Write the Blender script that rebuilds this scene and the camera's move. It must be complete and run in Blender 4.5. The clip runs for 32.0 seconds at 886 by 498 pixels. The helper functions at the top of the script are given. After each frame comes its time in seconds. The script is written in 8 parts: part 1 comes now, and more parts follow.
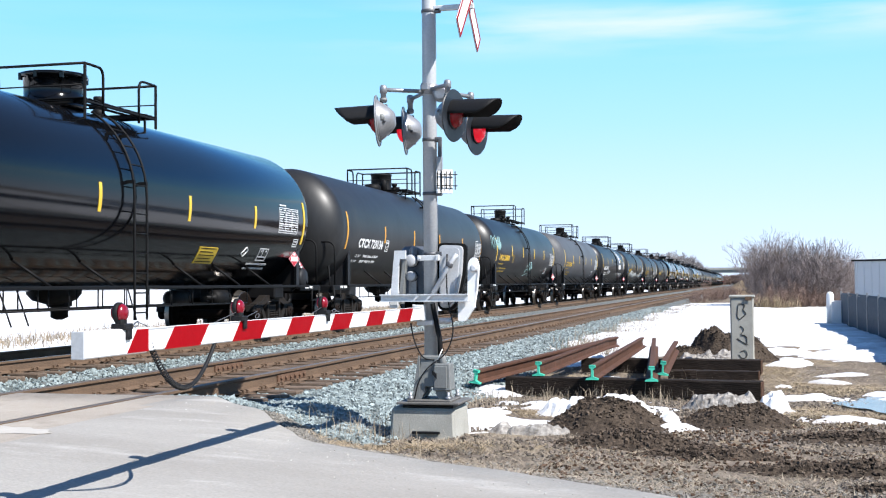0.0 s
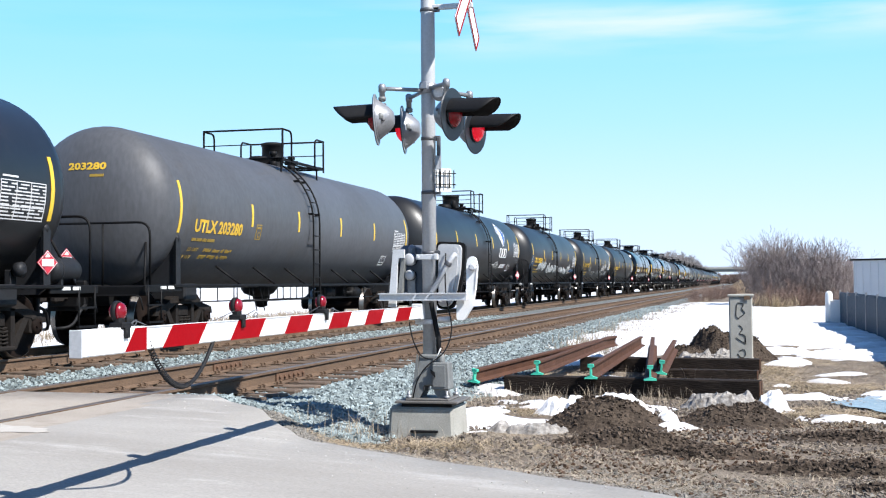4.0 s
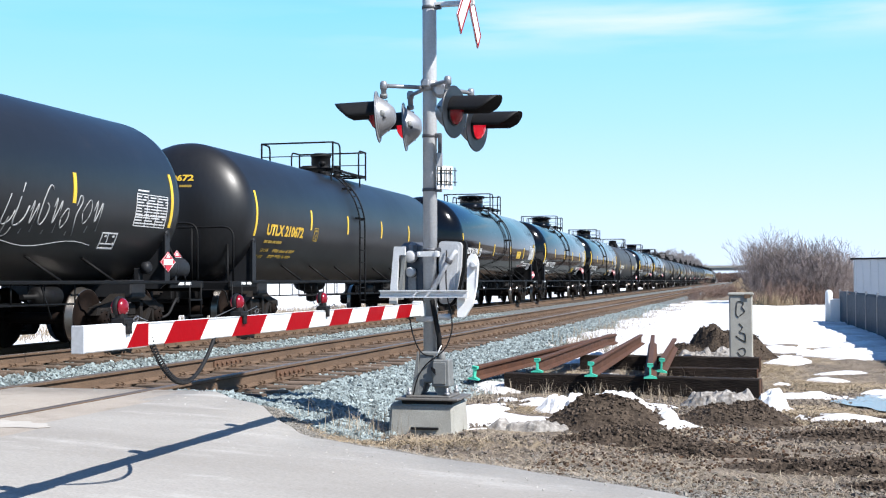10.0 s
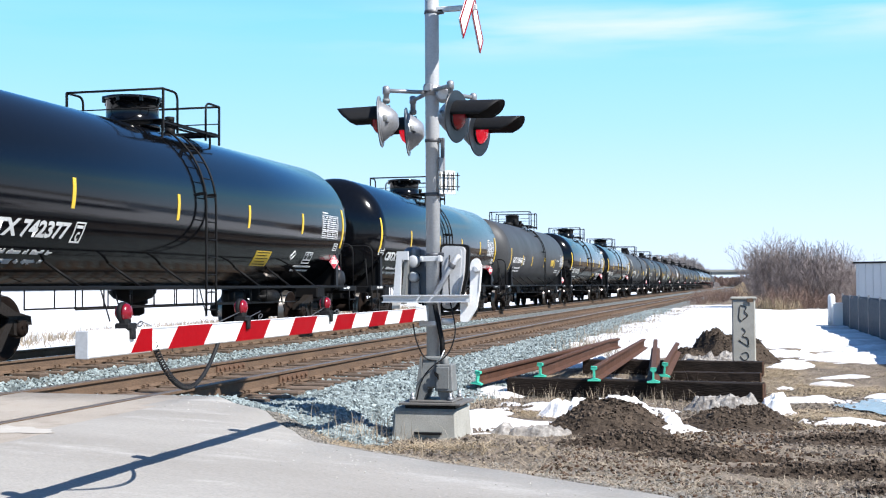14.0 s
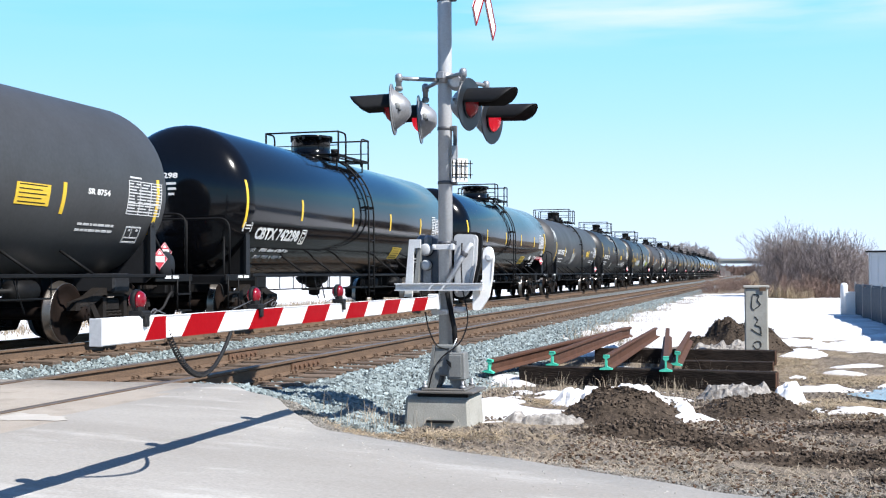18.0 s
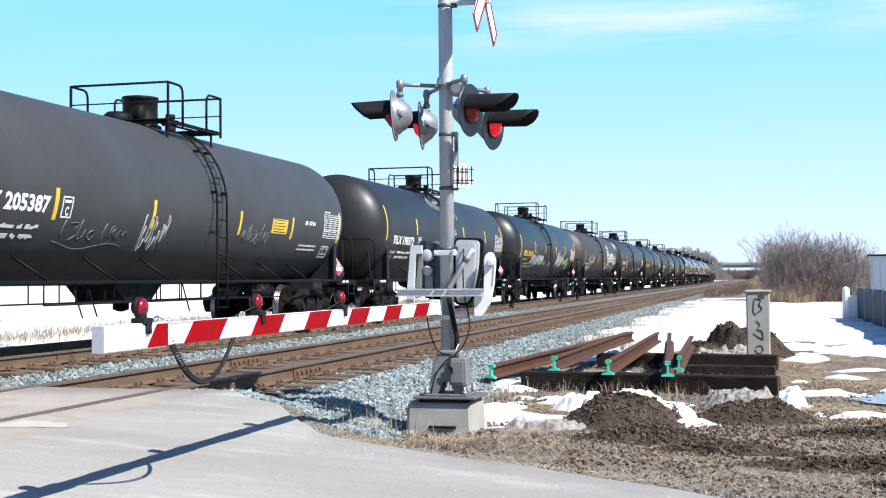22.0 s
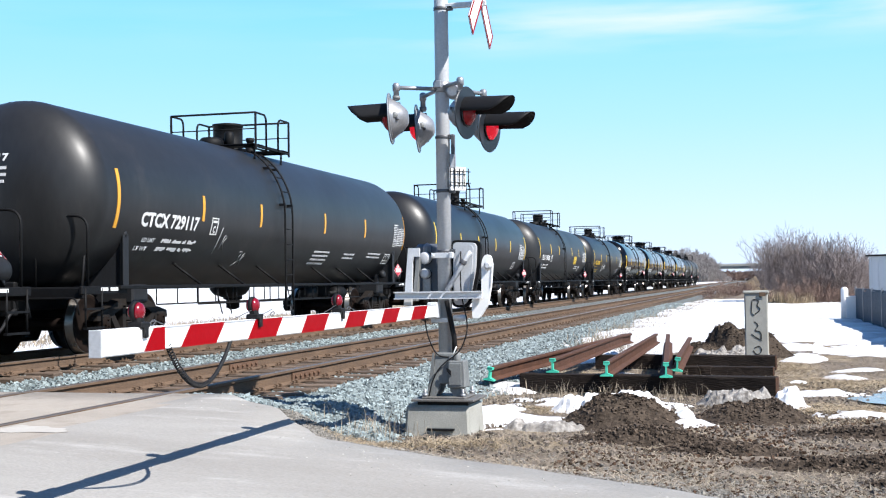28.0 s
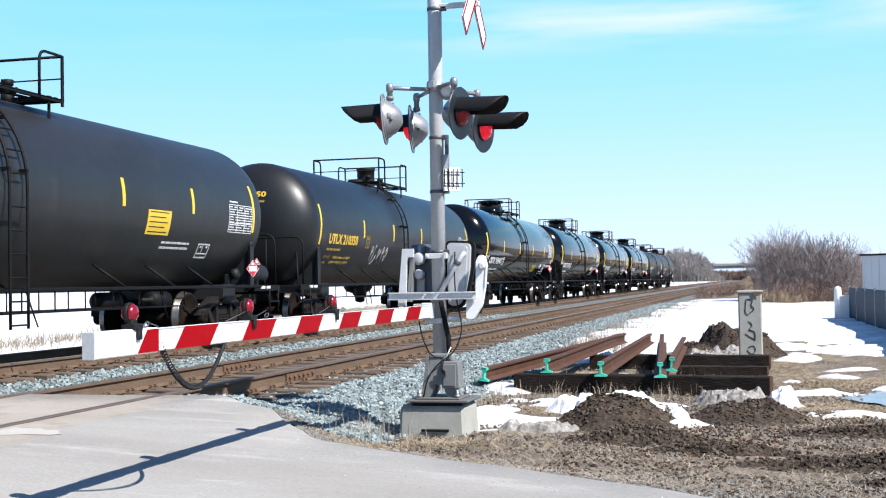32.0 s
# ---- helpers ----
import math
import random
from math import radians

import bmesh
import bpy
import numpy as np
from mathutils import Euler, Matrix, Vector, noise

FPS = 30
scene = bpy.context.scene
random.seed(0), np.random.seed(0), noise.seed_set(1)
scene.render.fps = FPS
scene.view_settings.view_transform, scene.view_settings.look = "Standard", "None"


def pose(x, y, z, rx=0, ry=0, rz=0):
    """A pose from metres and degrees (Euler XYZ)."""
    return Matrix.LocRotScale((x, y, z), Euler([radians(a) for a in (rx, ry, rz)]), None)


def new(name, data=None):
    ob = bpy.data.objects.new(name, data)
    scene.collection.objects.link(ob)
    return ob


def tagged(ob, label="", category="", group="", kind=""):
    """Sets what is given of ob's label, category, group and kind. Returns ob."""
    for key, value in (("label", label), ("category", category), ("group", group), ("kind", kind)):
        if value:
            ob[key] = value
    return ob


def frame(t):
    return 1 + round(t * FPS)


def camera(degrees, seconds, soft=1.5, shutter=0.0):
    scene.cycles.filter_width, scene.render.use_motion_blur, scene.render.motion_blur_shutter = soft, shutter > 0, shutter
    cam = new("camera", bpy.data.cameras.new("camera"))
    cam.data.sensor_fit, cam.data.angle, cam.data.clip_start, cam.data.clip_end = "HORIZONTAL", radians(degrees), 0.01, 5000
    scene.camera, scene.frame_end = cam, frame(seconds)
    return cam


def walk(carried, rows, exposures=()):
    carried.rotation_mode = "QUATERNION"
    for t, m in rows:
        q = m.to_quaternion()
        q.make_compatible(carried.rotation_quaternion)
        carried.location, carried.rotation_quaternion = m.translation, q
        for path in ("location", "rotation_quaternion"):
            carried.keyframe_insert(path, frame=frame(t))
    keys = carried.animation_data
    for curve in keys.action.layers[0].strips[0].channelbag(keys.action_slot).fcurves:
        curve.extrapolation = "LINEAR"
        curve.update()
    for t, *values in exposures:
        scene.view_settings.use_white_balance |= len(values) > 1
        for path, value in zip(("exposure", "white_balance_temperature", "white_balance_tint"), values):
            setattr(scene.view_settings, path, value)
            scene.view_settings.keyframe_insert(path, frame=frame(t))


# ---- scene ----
SECONDS = 32.0

# ---------------------------------------------------------------- camera
cam = camera(40, SECONDS, soft=1.15)
PATH = [
    (0, 0.010, 0.005, 1.012, 91.687, 0.480, 14.259),
    (0.5, 0.010, -0.002, 1.012, 91.681, 0.409, 14.327),
    (1, 0.003, 0.012, 1.009, 91.746, 0.495, 14.365),
    (1.5, 0.003, 0.009, 1.012, 91.594, 0.553, 14.467),
    (2, 0.008, -0.001, 1.017, 91.490, 0.449, 14.402),
    (2.5, 0.011, -0.003, 1.009, 91.497, 0.469, 14.379),
    (3, 0.005, 0.007, 1.009, 91.512, 0.428, 14.280),
    (3.5, 0.009, 0.007, 1.012, 91.637, 0.393, 14.206),
    (5.5, 0.019, 0.004, 1.006, 91.466, 0.702, 14.338),
    (6, 0.016, 0.004, 1.010, 91.308, 0.767, 14.327),
    (6.5, 0.015, 0.000, 1.009, 91.573, 0.599, 14.296),
    (7, 0.016, 0.001, 1.013, 91.724, 0.628, 14.289),
    (7.5, 0.018, -0.005, 1.010, 91.851, 0.715, 14.370),
    (8, 0.016, -0.009, 1.016, 91.808, 0.593, 14.461),
    (8.5, 0.013, -0.010, 1.016, 91.649, 0.482, 14.409),
    (9, 0.010, -0.001, 1.010, 91.565, 0.422, 14.329),
    (9.5, 0.009, 0.000, 1.012, 91.491, 0.276, 14.282),
    (10, 0.009, -0.005, 1.010, 91.516, 0.212, 14.211),
    (10.5, 0.005, 0.004, 1.010, 91.561, 0.116, 14.222),
    (11, 0.009, -0.004, 1.008, 91.627, 0.215, 14.292),
    (11.5, 0.006, 0.005, 1.010, 91.502, 0.549, 14.435),
    (12, 0.005, -0.000, 1.009, 91.523, 0.770, 14.525),
    (12.5, 0.002, 0.001, 1.015, 91.600, 0.738, 14.500),
    (13, 0.002, -0.009, 1.016, 91.614, 0.476, 14.408),
    (13.5, 0.001, -0.007, 1.011, 91.722, 0.405, 14.272),
    (14, -0.000, -0.006, 1.008, 91.746, 0.336, 14.306),
    (14.5, -0.002, -0.005, 1.007, 91.619, 0.451, 14.354),
    (16.5, -0.008, -0.005, 1.011, 91.569, 0.191, 14.375),
    (17, -0.016, 0.007, 1.002, 91.575, 0.107, 14.478),
    (17.5, -0.017, 0.003, 1.008, 91.449, 0.104, 14.589),
    (18, -0.018, 0.009, 1.006, 91.206, 0.261, 14.822),
    (18.5, -0.019, 0.010, 1.007, 91.124, 0.294, 14.948),
    (19, -0.018, 0.006, 1.004, 91.048, 0.395, 15.013),
    (19.5, -0.018, 0.005, 1.010, 91.111, 0.264, 14.982),
    (20, -0.018, 0.004, 1.008, 91.346, 0.342, 14.998),
    (20.5, -0.010, -0.004, 1.013, 91.522, 0.424, 15.004),
    (21, -0.011, 0.010, 1.005, 91.559, 0.657, 15.072),
    (21.5, -0.011, -0.005, 1.009, 91.477, 0.573, 15.057),
    (22, -0.012, -0.005, 1.013, 91.440, 0.433, 14.909),
    (22.5, -0.010, 0.007, 1.009, 91.480, 0.534, 14.827),
    (23, -0.007, 0.001, 1.007, 91.483, 0.627, 14.827),
    (23.5, -0.007, 0.003, 1.008, 91.664, 0.666, 14.898),
    (24, -0.001, -0.008, 1.013, 91.928, 0.628, 15.035),
    (24.5, -0.006, -0.006, 1.007, 91.800, 0.641, 15.087),
    (25, -0.010, -0.004, 1.009, 91.595, 0.711, 15.069),
    (25.5, -0.009, 0.004, 1.010, 91.412, 0.666, 14.936),
    (27.5, 0.005, -0.007, 1.010, 91.783, 0.909, 14.838),
    (28, 0.004, -0.011, 1.007, 91.590, 0.820, 14.864),
    (28.5, -0.002, -0.006, 1.012, 91.429, 0.868, 14.891),
    (29, 0.001, -0.006, 1.010, 91.642, 0.875, 14.875),
    (29.5, -0.002, 0.005, 1.011, 91.596, 0.940, 14.734),
    (30, 0.002, -0.000, 1.011, 91.594, 0.979, 14.637),
    (30.5, -0.001, 0.001, 1.017, 91.596, 0.938, 14.585),
    (31, -0.006, -0.002, 1.008, 91.585, 0.941, 14.567),
    (31.5, 0.002, 0.002, 1.009, 91.596, 0.999, 14.608),
    (32, -0.003, 0.000, 1.010, 91.600, 0.970, 14.568),
]
walk(cam, [(t, pose(x, y, z, rx, ry, rz)) for t, x, y, z, rx, ry, rz in PATH],
     exposures=[(0, 1.0, 6230, 10), (32, 1.0, 6230, 10)])

# ---------------------------------------------------------------- light
SUN_WAY = Vector((-0.85, 0.36, -0.95)).normalized()
SUN_UP = math.asin(-SUN_WAY.z)
sun = new("sun", bpy.data.lights.new("sun", "SUN"))
sun.data.energy, sun.data.angle, sun.data.color = 5.0, radians(0.53), (1.0, 0.95, 0.88)
sun.rotation_mode = "QUATERNION"
sun.rotation_quaternion = SUN_WAY.to_track_quat("-Z", "Y")
sun.location = (20, -10, 30)


SKY_STRENGTH = 0.08


def make_world():
    w = bpy.data.worlds.new("sky")
    scene.world = w
    w.use_nodes = True
    nt = w.node_tree
    nt.nodes.clear()
    out = nt.nodes.new("ShaderNodeOutputWorld")
    bg = nt.nodes.new("ShaderNodeBackground")
    sky = nt.nodes.new("ShaderNodeTexSky")
    sky.sky_type, sky.sun_disc = "NISHITA", False
    sky.sun_elevation = SUN_UP
    sky.sun_rotation = math.atan2(-SUN_WAY.x, -SUN_WAY.y)
    sky.air_density, sky.dust_density, sky.ozone_density = 1.0, 0.2, 2.0
    ln = nt.links.new

    def node(kind, **values):
        n = nt.nodes.new(kind)
        for key, value in values.items():
            n.inputs[key].default_value = value
        return n
    # a clear cyan spring sky that pales into haze over the horizon, and turns deeper blue overhead
    tc = nt.nodes.new("ShaderNodeTexCoord")
    sep = nt.nodes.new("ShaderNodeSeparateXYZ")
    ln(tc.outputs["Generated"], sep.inputs["Vector"])
    low = nt.nodes.new("ShaderNodeValToRGB")
    el = low.color_ramp.elements
    el[0].position, el[0].color = 0.0, (0.84, 0.96, 1.0, 1)
    el[1].position, el[1].color = 1.0, (0.11, 0.19, 0.36, 1)
    for at, col in ((0.05, (0.74, 0.94, 1.0, 1)), (0.13, (0.50, 0.87, 0.99, 1)), (0.22, (0.31, 0.79, 0.98, 1)), (0.27, (0.21, 0.60, 0.95, 1)), (0.34, (0.10, 0.40, 0.84, 1)), (0.50, (0.085, 0.255, 0.53, 1)), (0.7, (0.095, 0.21, 0.42, 1))):
        e = el.new(at)
        e.color = col
    ln(sep.outputs["Z"], low.inputs["Fac"])
    lift = nt.nodes.new("ShaderNodeVectorMath")
    lift.operation = "MULTIPLY"
    lift.inputs[1].default_value = (6.55, 6.65, 7.9)
    ln(low.outputs["Color"], lift.inputs[0])
    hz = node("ShaderNodeMapRange", **{"From Min": 0.24, "From Max": 0.6, "To Min": 0.94, "To Max": 0.7})
    hz.interpolation_type = "SMOOTHSTEP"
    ln(sep.outputs["Z"], hz.inputs["Value"])
    haze = nt.nodes.new("ShaderNodeMix")
    haze.data_type = "RGBA"
    ln(hz.outputs["Result"], haze.inputs["Factor"])
    ln(sky.outputs["Color"], haze.inputs["A"])
    ln(lift.outputs["Vector"], haze.inputs["B"])
    # thin cirrus streaks high up, drawn out along the horizon
    mp = node("ShaderNodeMapping", Rotation=(0, radians(2), radians(20)), Scale=(2.4, 2.4, 22.0), Location=(0.62, 0.9, 0.28))
    nz = node("ShaderNodeTexNoise", Scale=1.6, Detail=7, Roughness=0.5)
    rp = nt.nodes.new("ShaderNodeValToRGB")
    rp.color_ramp.elements[0].position, rp.color_ramp.elements[1].position = 0.42, 0.66
    off = node("ShaderNodeMath")
    off.operation = "SUBTRACT"
    off.inputs[1].default_value = 0.207
    ln(sep.outputs["Z"], off.inputs[0])
    far = node("ShaderNodeMath")
    far.operation = "ABSOLUTE"
    ln(off.outputs[0], far.inputs[0])
    high = node("ShaderNodeMapRange", **{"From Min": 0.0, "From Max": 0.034, "To Min": 0.85, "To Max": 0.0})
    high.interpolation_type = "SMOOTHSTEP"
    ln(far.outputs[0], high.inputs["Value"])
    mul = nt.nodes.new("ShaderNodeMath")
    mul.operation = "MULTIPLY"
    cloud = nt.nodes.new("ShaderNodeMix")
    cloud.data_type = "RGBA"
    cloud.inputs["B"].default_value = (5.6, 6.3, 6.5, 1)
    ln(tc.outputs["Generated"], mp.inputs["Vector"])
    ln(mp.outputs["Vector"], nz.inputs["Vector"])
    ln(nz.outputs["Fac"], rp.inputs["Fac"])
    ln(rp.outputs["Color"], mul.inputs[0])
    ln(high.outputs["Result"], mul.inputs[1])
    side = node("ShaderNodeMapRange", **{"From Min": -0.40, "From Max": -0.20, "To Min": 0.12, "To Max": 1.0})
    side.interpolation_type = "SMOOTHSTEP"
    ln(sep.outputs["X"], side.inputs["Value"])
    thin = nt.nodes.new("ShaderNodeMath")
    thin.operation = "MULTIPLY"
    ln(mul.outputs[0], thin.inputs[0])
    ln(side.outputs["Result"], thin.inputs[1])
    ln(thin.outputs[0], cloud.inputs["Factor"])
    ln(haze.outputs["Result"], cloud.inputs["A"])
    ln(cloud.outputs["Result"], bg.inputs["Color"])
    bg.inputs["Strength"].default_value = SKY_STRENGTH
    ln(bg.outputs[0], out.inputs["Surface"])


make_world()


# ---------------------------------------------------------------- materials
def material(name, base, rough=0.6, metal=0.0, dark=None, scale=6.0, amount=0.5, grain=60.0, grain_amount=0.15,
             bump=0.15, bump_scale=None, coat=0.0, stretch=None, island=0.0, spec=0.5, detail=5, rough_var=0.1, random_tint=0.0, accent=None, coat_rough=0.08):
    """Two scales of colour variation (patches and grain), roughness variation and bump, in the object's own metres."""
    m = bpy.data.materials.new(name)
    m.use_nodes = True
    nt = m.node_tree
    bs = nt.nodes["Principled BSDF"]
    ln = nt.links.new
    tc = nt.nodes.new("ShaderNodeTexCoord")
    vec = tc.outputs["Object"]
    if stretch:
        mp = nt.nodes.new("ShaderNodeMapping")
        mp.inputs["Scale"].default_value = stretch
        ln(vec, mp.inputs["Vector"])
        vec = mp.outputs["Vector"]
    n1 = nt.nodes.new("ShaderNodeTexNoise")
    n1.inputs["Scale"].default_value, n1.inputs["Detail"].default_value, n1.inputs["Roughness"].default_value = scale, detail, 0.62
    ln(vec, n1.inputs["Vector"])
    n2 = nt.nodes.new("ShaderNodeTexNoise")
    n2.inputs["Scale"].default_value, n2.inputs["Detail"].default_value = grain, 3
    ln(vec, n2.inputs["Vector"])
    ramp = nt.nodes.new("ShaderNodeValToRGB")
    ramp.color_ramp.elements[0].position, ramp.color_ramp.elements[1].position = 0.5 - 0.22, 0.5 + 0.22
    ln(n1.outputs["Fac"], ramp.inputs["Fac"])
    fac = nt.nodes.new("ShaderNodeMath")
    fac.operation = "MULTIPLY"
    fac.inputs[1].default_value = amount
    ln(ramp.outputs["Color"], fac.inputs[0])
    mix = nt.nodes.new("ShaderNodeMix")
    mix.data_type = "RGBA"
    mix.inputs["A"].default_value = (*base, 1)
    mix.inputs["B"].default_value = (*(dark or [c * 0.55 for c in base]), 1)
    ln(fac.outputs[0], mix.inputs["Factor"])
    gm = nt.nodes.new("ShaderNodeMapRange")
    gm.inputs["From Min"].default_value, gm.inputs["From Max"].default_value = 0.25, 0.75
    gm.inputs["To Min"].default_value, gm.inputs["To Max"].default_value = 1 - grain_amount, 1 + grain_amount
    ln(n2.outputs["Fac"], gm.inputs["Value"])
    val = gm.outputs["Result"]
    if island or random_tint:
        src = nt.nodes.new("ShaderNodeNewGeometry").outputs["Random Per Island"] if island else nt.nodes.new("ShaderNodeObjectInfo").outputs["Random"]
        im = nt.nodes.new("ShaderNodeMapRange")
        k = island or random_tint
        im.inputs["To Min"].default_value, im.inputs["To Max"].default_value = 1 - k, 1 + k
        ln(src, im.inputs["Value"])
        mm = nt.nodes.new("ShaderNodeMath")
        mm.operation = "MULTIPLY"
        ln(val, mm.inputs[0])
        ln(im.outputs["Result"], mm.inputs[1])
        val = mm.outputs[0]
    vm = nt.nodes.new("ShaderNodeVectorMath")
    vm.operation = "SCALE"
    tone = mix.outputs["Result"]
    if accent:                            # a third tone in patches: colour, scale, start, full, share
        color, a_scale, lo, hi, share = accent
        n4 = nt.nodes.new("ShaderNodeTexNoise")
        n4.inputs["Scale"].default_value, n4.inputs["Detail"].default_value, n4.inputs["Roughness"].default_value = a_scale, 8, 0.66
        off = nt.nodes.new("ShaderNodeVectorMath")
        off.inputs[1].default_value = (31.7, 12.3, 5.1)
        ln(vec, off.inputs[0])
        ln(off.outputs["Vector"], n4.inputs["Vector"])
        am = nt.nodes.new("ShaderNodeMapRange")
        am.interpolation_type = "SMOOTHSTEP"
        am.inputs["From Min"].default_value, am.inputs["From Max"].default_value = lo, hi
        am.inputs["To Max"].default_value = share
        ln(n4.outputs["Fac"], am.inputs["Value"])
        third = nt.nodes.new("ShaderNodeMix")
        third.data_type = "RGBA"
        third.inputs["B"].default_value = (*color, 1)
        ln(am.outputs["Result"], third.inputs["Factor"])
        ln(tone, third.inputs["A"])
        tone = third.outputs["Result"]
    ln(tone, vm.inputs[0])
    ln(val, vm.inputs["Scale"])
    ln(vm.outputs["Vector"], bs.inputs["Base Color"])
    rm = nt.nodes.new("ShaderNodeMapRange")
    rm.inputs["To Min"].default_value, rm.inputs["To Max"].default_value = max(0.02, rough - rough_var), min(1, rough + rough_var)
    ln(n1.outputs["Fac"], rm.inputs["Value"])
    ln(rm.outputs["Result"], bs.inputs["Roughness"])
    bs.inputs["Metallic"].default_value = metal
    bs.inputs["Coat Weight"].default_value = coat
    bs.inputs["Coat Roughness"].default_value = coat_rough
    bs.inputs["Specular IOR Level"].default_value = spec
    if bump:
        bp = nt.nodes.new("ShaderNodeBump")
        bp.inputs["Strength"].default_value, bp.inputs["Distance"].default_value = bump, 0.02
        n3 = nt.nodes.new("ShaderNodeTexNoise")
        n3.inputs["Scale"].default_value, n3.inputs["Detail"].default_value = bump_scale or grain * 0.7, 4
        ln(vec, n3.inputs["Vector"])
        ln(n3.outputs["Fac"], bp.inputs["Height"])
        ln(bp.outputs["Normal"], bs.inputs["Normal"])
    return m


def glow(name, color, strength):
    m = material(name, color, rough=0.25, bump=0, grain_amount=0.05)
    bs = m.node_tree.nodes["Principled BSDF"]
    bs.inputs["Emission Color"].default_value = (*color, 1)
    bs.inputs["Emission Strength"].default_value = strength
    return m


ASPHALT = material("worn_pale_asphalt", (0.318, 0.302, 0.278), 0.85, dark=(0.20, 0.184, 0.164), scale=0.55, amount=0.85, grain=140, grain_amount=0.22, bump=0.3, bump_scale=120, detail=9, stretch=(0.3, 1, 1), spec=0.3, accent=((0.43, 0.415, 0.39), 1.6, 0.5, 0.72, 0.75))
EARTH = material("earth_and_dead_grass", (0.205, 0.17, 0.136), 0.95, dark=(0.055, 0.042, 0.033), scale=2.6, amount=0.95, grain=30, grain_amount=0.4, bump=0.9, bump_scale=26, detail=9, spec=0.15, accent=((0.30, 0.235, 0.15), 0.9, 0.5, 0.68, 0.7))
# added dark ground out of view, so the glossy tanks reflect less below the horizon
UNSEEN_DARK_GROUND = material("unseen_dark_ground", (0.060, 0.047, 0.036), 0.97, dark=(0.03, 0.024, 0.02), scale=0.3, amount=0.8, grain=6, grain_amount=0.4, bump=0.8, bump_scale=5, spec=0.1)
SNOW = material("old_snow", (0.80, 0.81, 0.83), 0.6, dark=(0.26, 0.22, 0.175), scale=1.6, amount=0.72, grain=40, grain_amount=0.06, bump=0.5, bump_scale=9, detail=8, accent=((0.40, 0.35, 0.285), 4.5, 0.56, 0.72, 0.55))
BALLAST = material("ballast_stone", (0.245, 0.285, 0.285), 0.85, dark=(0.115, 0.136, 0.136), scale=9, amount=0.7, grain=120, grain_amount=0.3, bump=0.4, island=0.45, spec=0.15)
BALLAST_BED = material("ballast_bed", (0.175, 0.19, 0.186), 0.95, dark=(0.055, 0.055, 0.0523), scale=22, amount=0.9, grain=60, grain_amount=0.45, bump=1.0, bump_scale=30, detail=3, spec=0.15)
RUST = material("rusty_rail", (0.140, 0.092, 0.060), 0.8, dark=(0.062, 0.043, 0.032), scale=5, amount=0.7, grain=90, grain_amount=0.3, bump=0.3, stretch=(1, 0.25, 1), spec=0.15)
JOINT_RUST = material("orange_rust", (0.135, 0.078, 0.05), 0.85, dark=(0.07, 0.043, 0.03), scale=6, amount=0.7, grain=90, grain_amount=0.3, bump=0.3, spec=0.15)
RAIL_TOP = material("worn_rail_head", (0.21, 0.175, 0.147), 0.42, metal=0.6, dark=(0.112, 0.077, 0.056), scale=4, amount=0.6, grain=60, bump=0.1, stretch=(1, 0.12, 1))
TIE_WOOD = material("weathered_tie", (0.145, 0.105, 0.078), 0.9, dark=(0.0455, 0.0358, 0.0292), scale=5, amount=0.7, grain=40, grain_amount=0.35, bump=0.6, stretch=(0.25, 2.5, 2), random_tint=0.25, spec=0.15)
BLACK_GLOSS = material("glossy_black_tank_paint", (0.0022, 0.0026, 0.0036), 0.11, dark=(0.0036, 0.0036, 0.0042), scale=0.8, amount=0.5, grain=25, grain_amount=0.15, bump=0.008, bump_scale=2.5, rough_var=0.03, spec=0.32)
BLACK_DULL = material("faded_black_tank_paint", (0.0098, 0.0103, 0.0118), 0.43, dark=(0.007, 0.007, 0.0076), scale=0.7, amount=0.8, grain=18, grain_amount=0.18, bump=0.03, bump_scale=3, stretch=(1, 0.6, 0.35), spec=0.26, coat=0.24, coat_rough=0.32, accent=((0.019, 0.0175, 0.017), 2.2, 0.54, 0.76, 0.6))
BLACK_DUSTY = material("dusty_black_tank_paint", (0.0168, 0.0170, 0.0178), 0.48, dark=(0.010, 0.0098, 0.0098), scale=0.8, amount=0.8, grain=14, grain_amount=0.18, bump=0.03, bump_scale=3, stretch=(1, 0.6, 0.3), spec=0.26, coat=0.22, coat_rough=0.34, accent=((0.030, 0.027, 0.025), 2.0, 0.52, 0.74, 0.6))
GREY_DULL = material("dull_grey_tank_paint", (0.0470, 0.0480, 0.0500), 0.5, dark=(0.033, 0.033, 0.033), scale=0.7, amount=0.7, grain=18, grain_amount=0.12, bump=0.03, bump_scale=3, spec=0.22)
GREY_PALE = material("pale_weathered_grey_tank_paint", (0.078, 0.082, 0.092), 0.5, dark=(0.052, 0.053, 0.056), scale=0.7, amount=0.8, grain=18, grain_amount=0.14, bump=0.03, bump_scale=3, stretch=(1, 0.6, 0.35), spec=0.25, accent=((0.06, 0.055, 0.05), 2.0, 0.52, 0.74, 0.5))
FRAME_BLACK = material("black_underframe", (0.0042, 0.0042, 0.0048), 0.6, dark=(0.0085, 0.008, 0.0075), scale=3, amount=0.6, grain=40, grain_amount=0.3, bump=0.15, spec=0.15)
GREY_FRAME = material("dull_dark_grey_frame_paint", (0.015, 0.016, 0.0185), 0.55, dark=(0.012, 0.012, 0.013), scale=4, amount=0.6, grain=50, grain_amount=0.25, bump=0.1, spec=0.2)
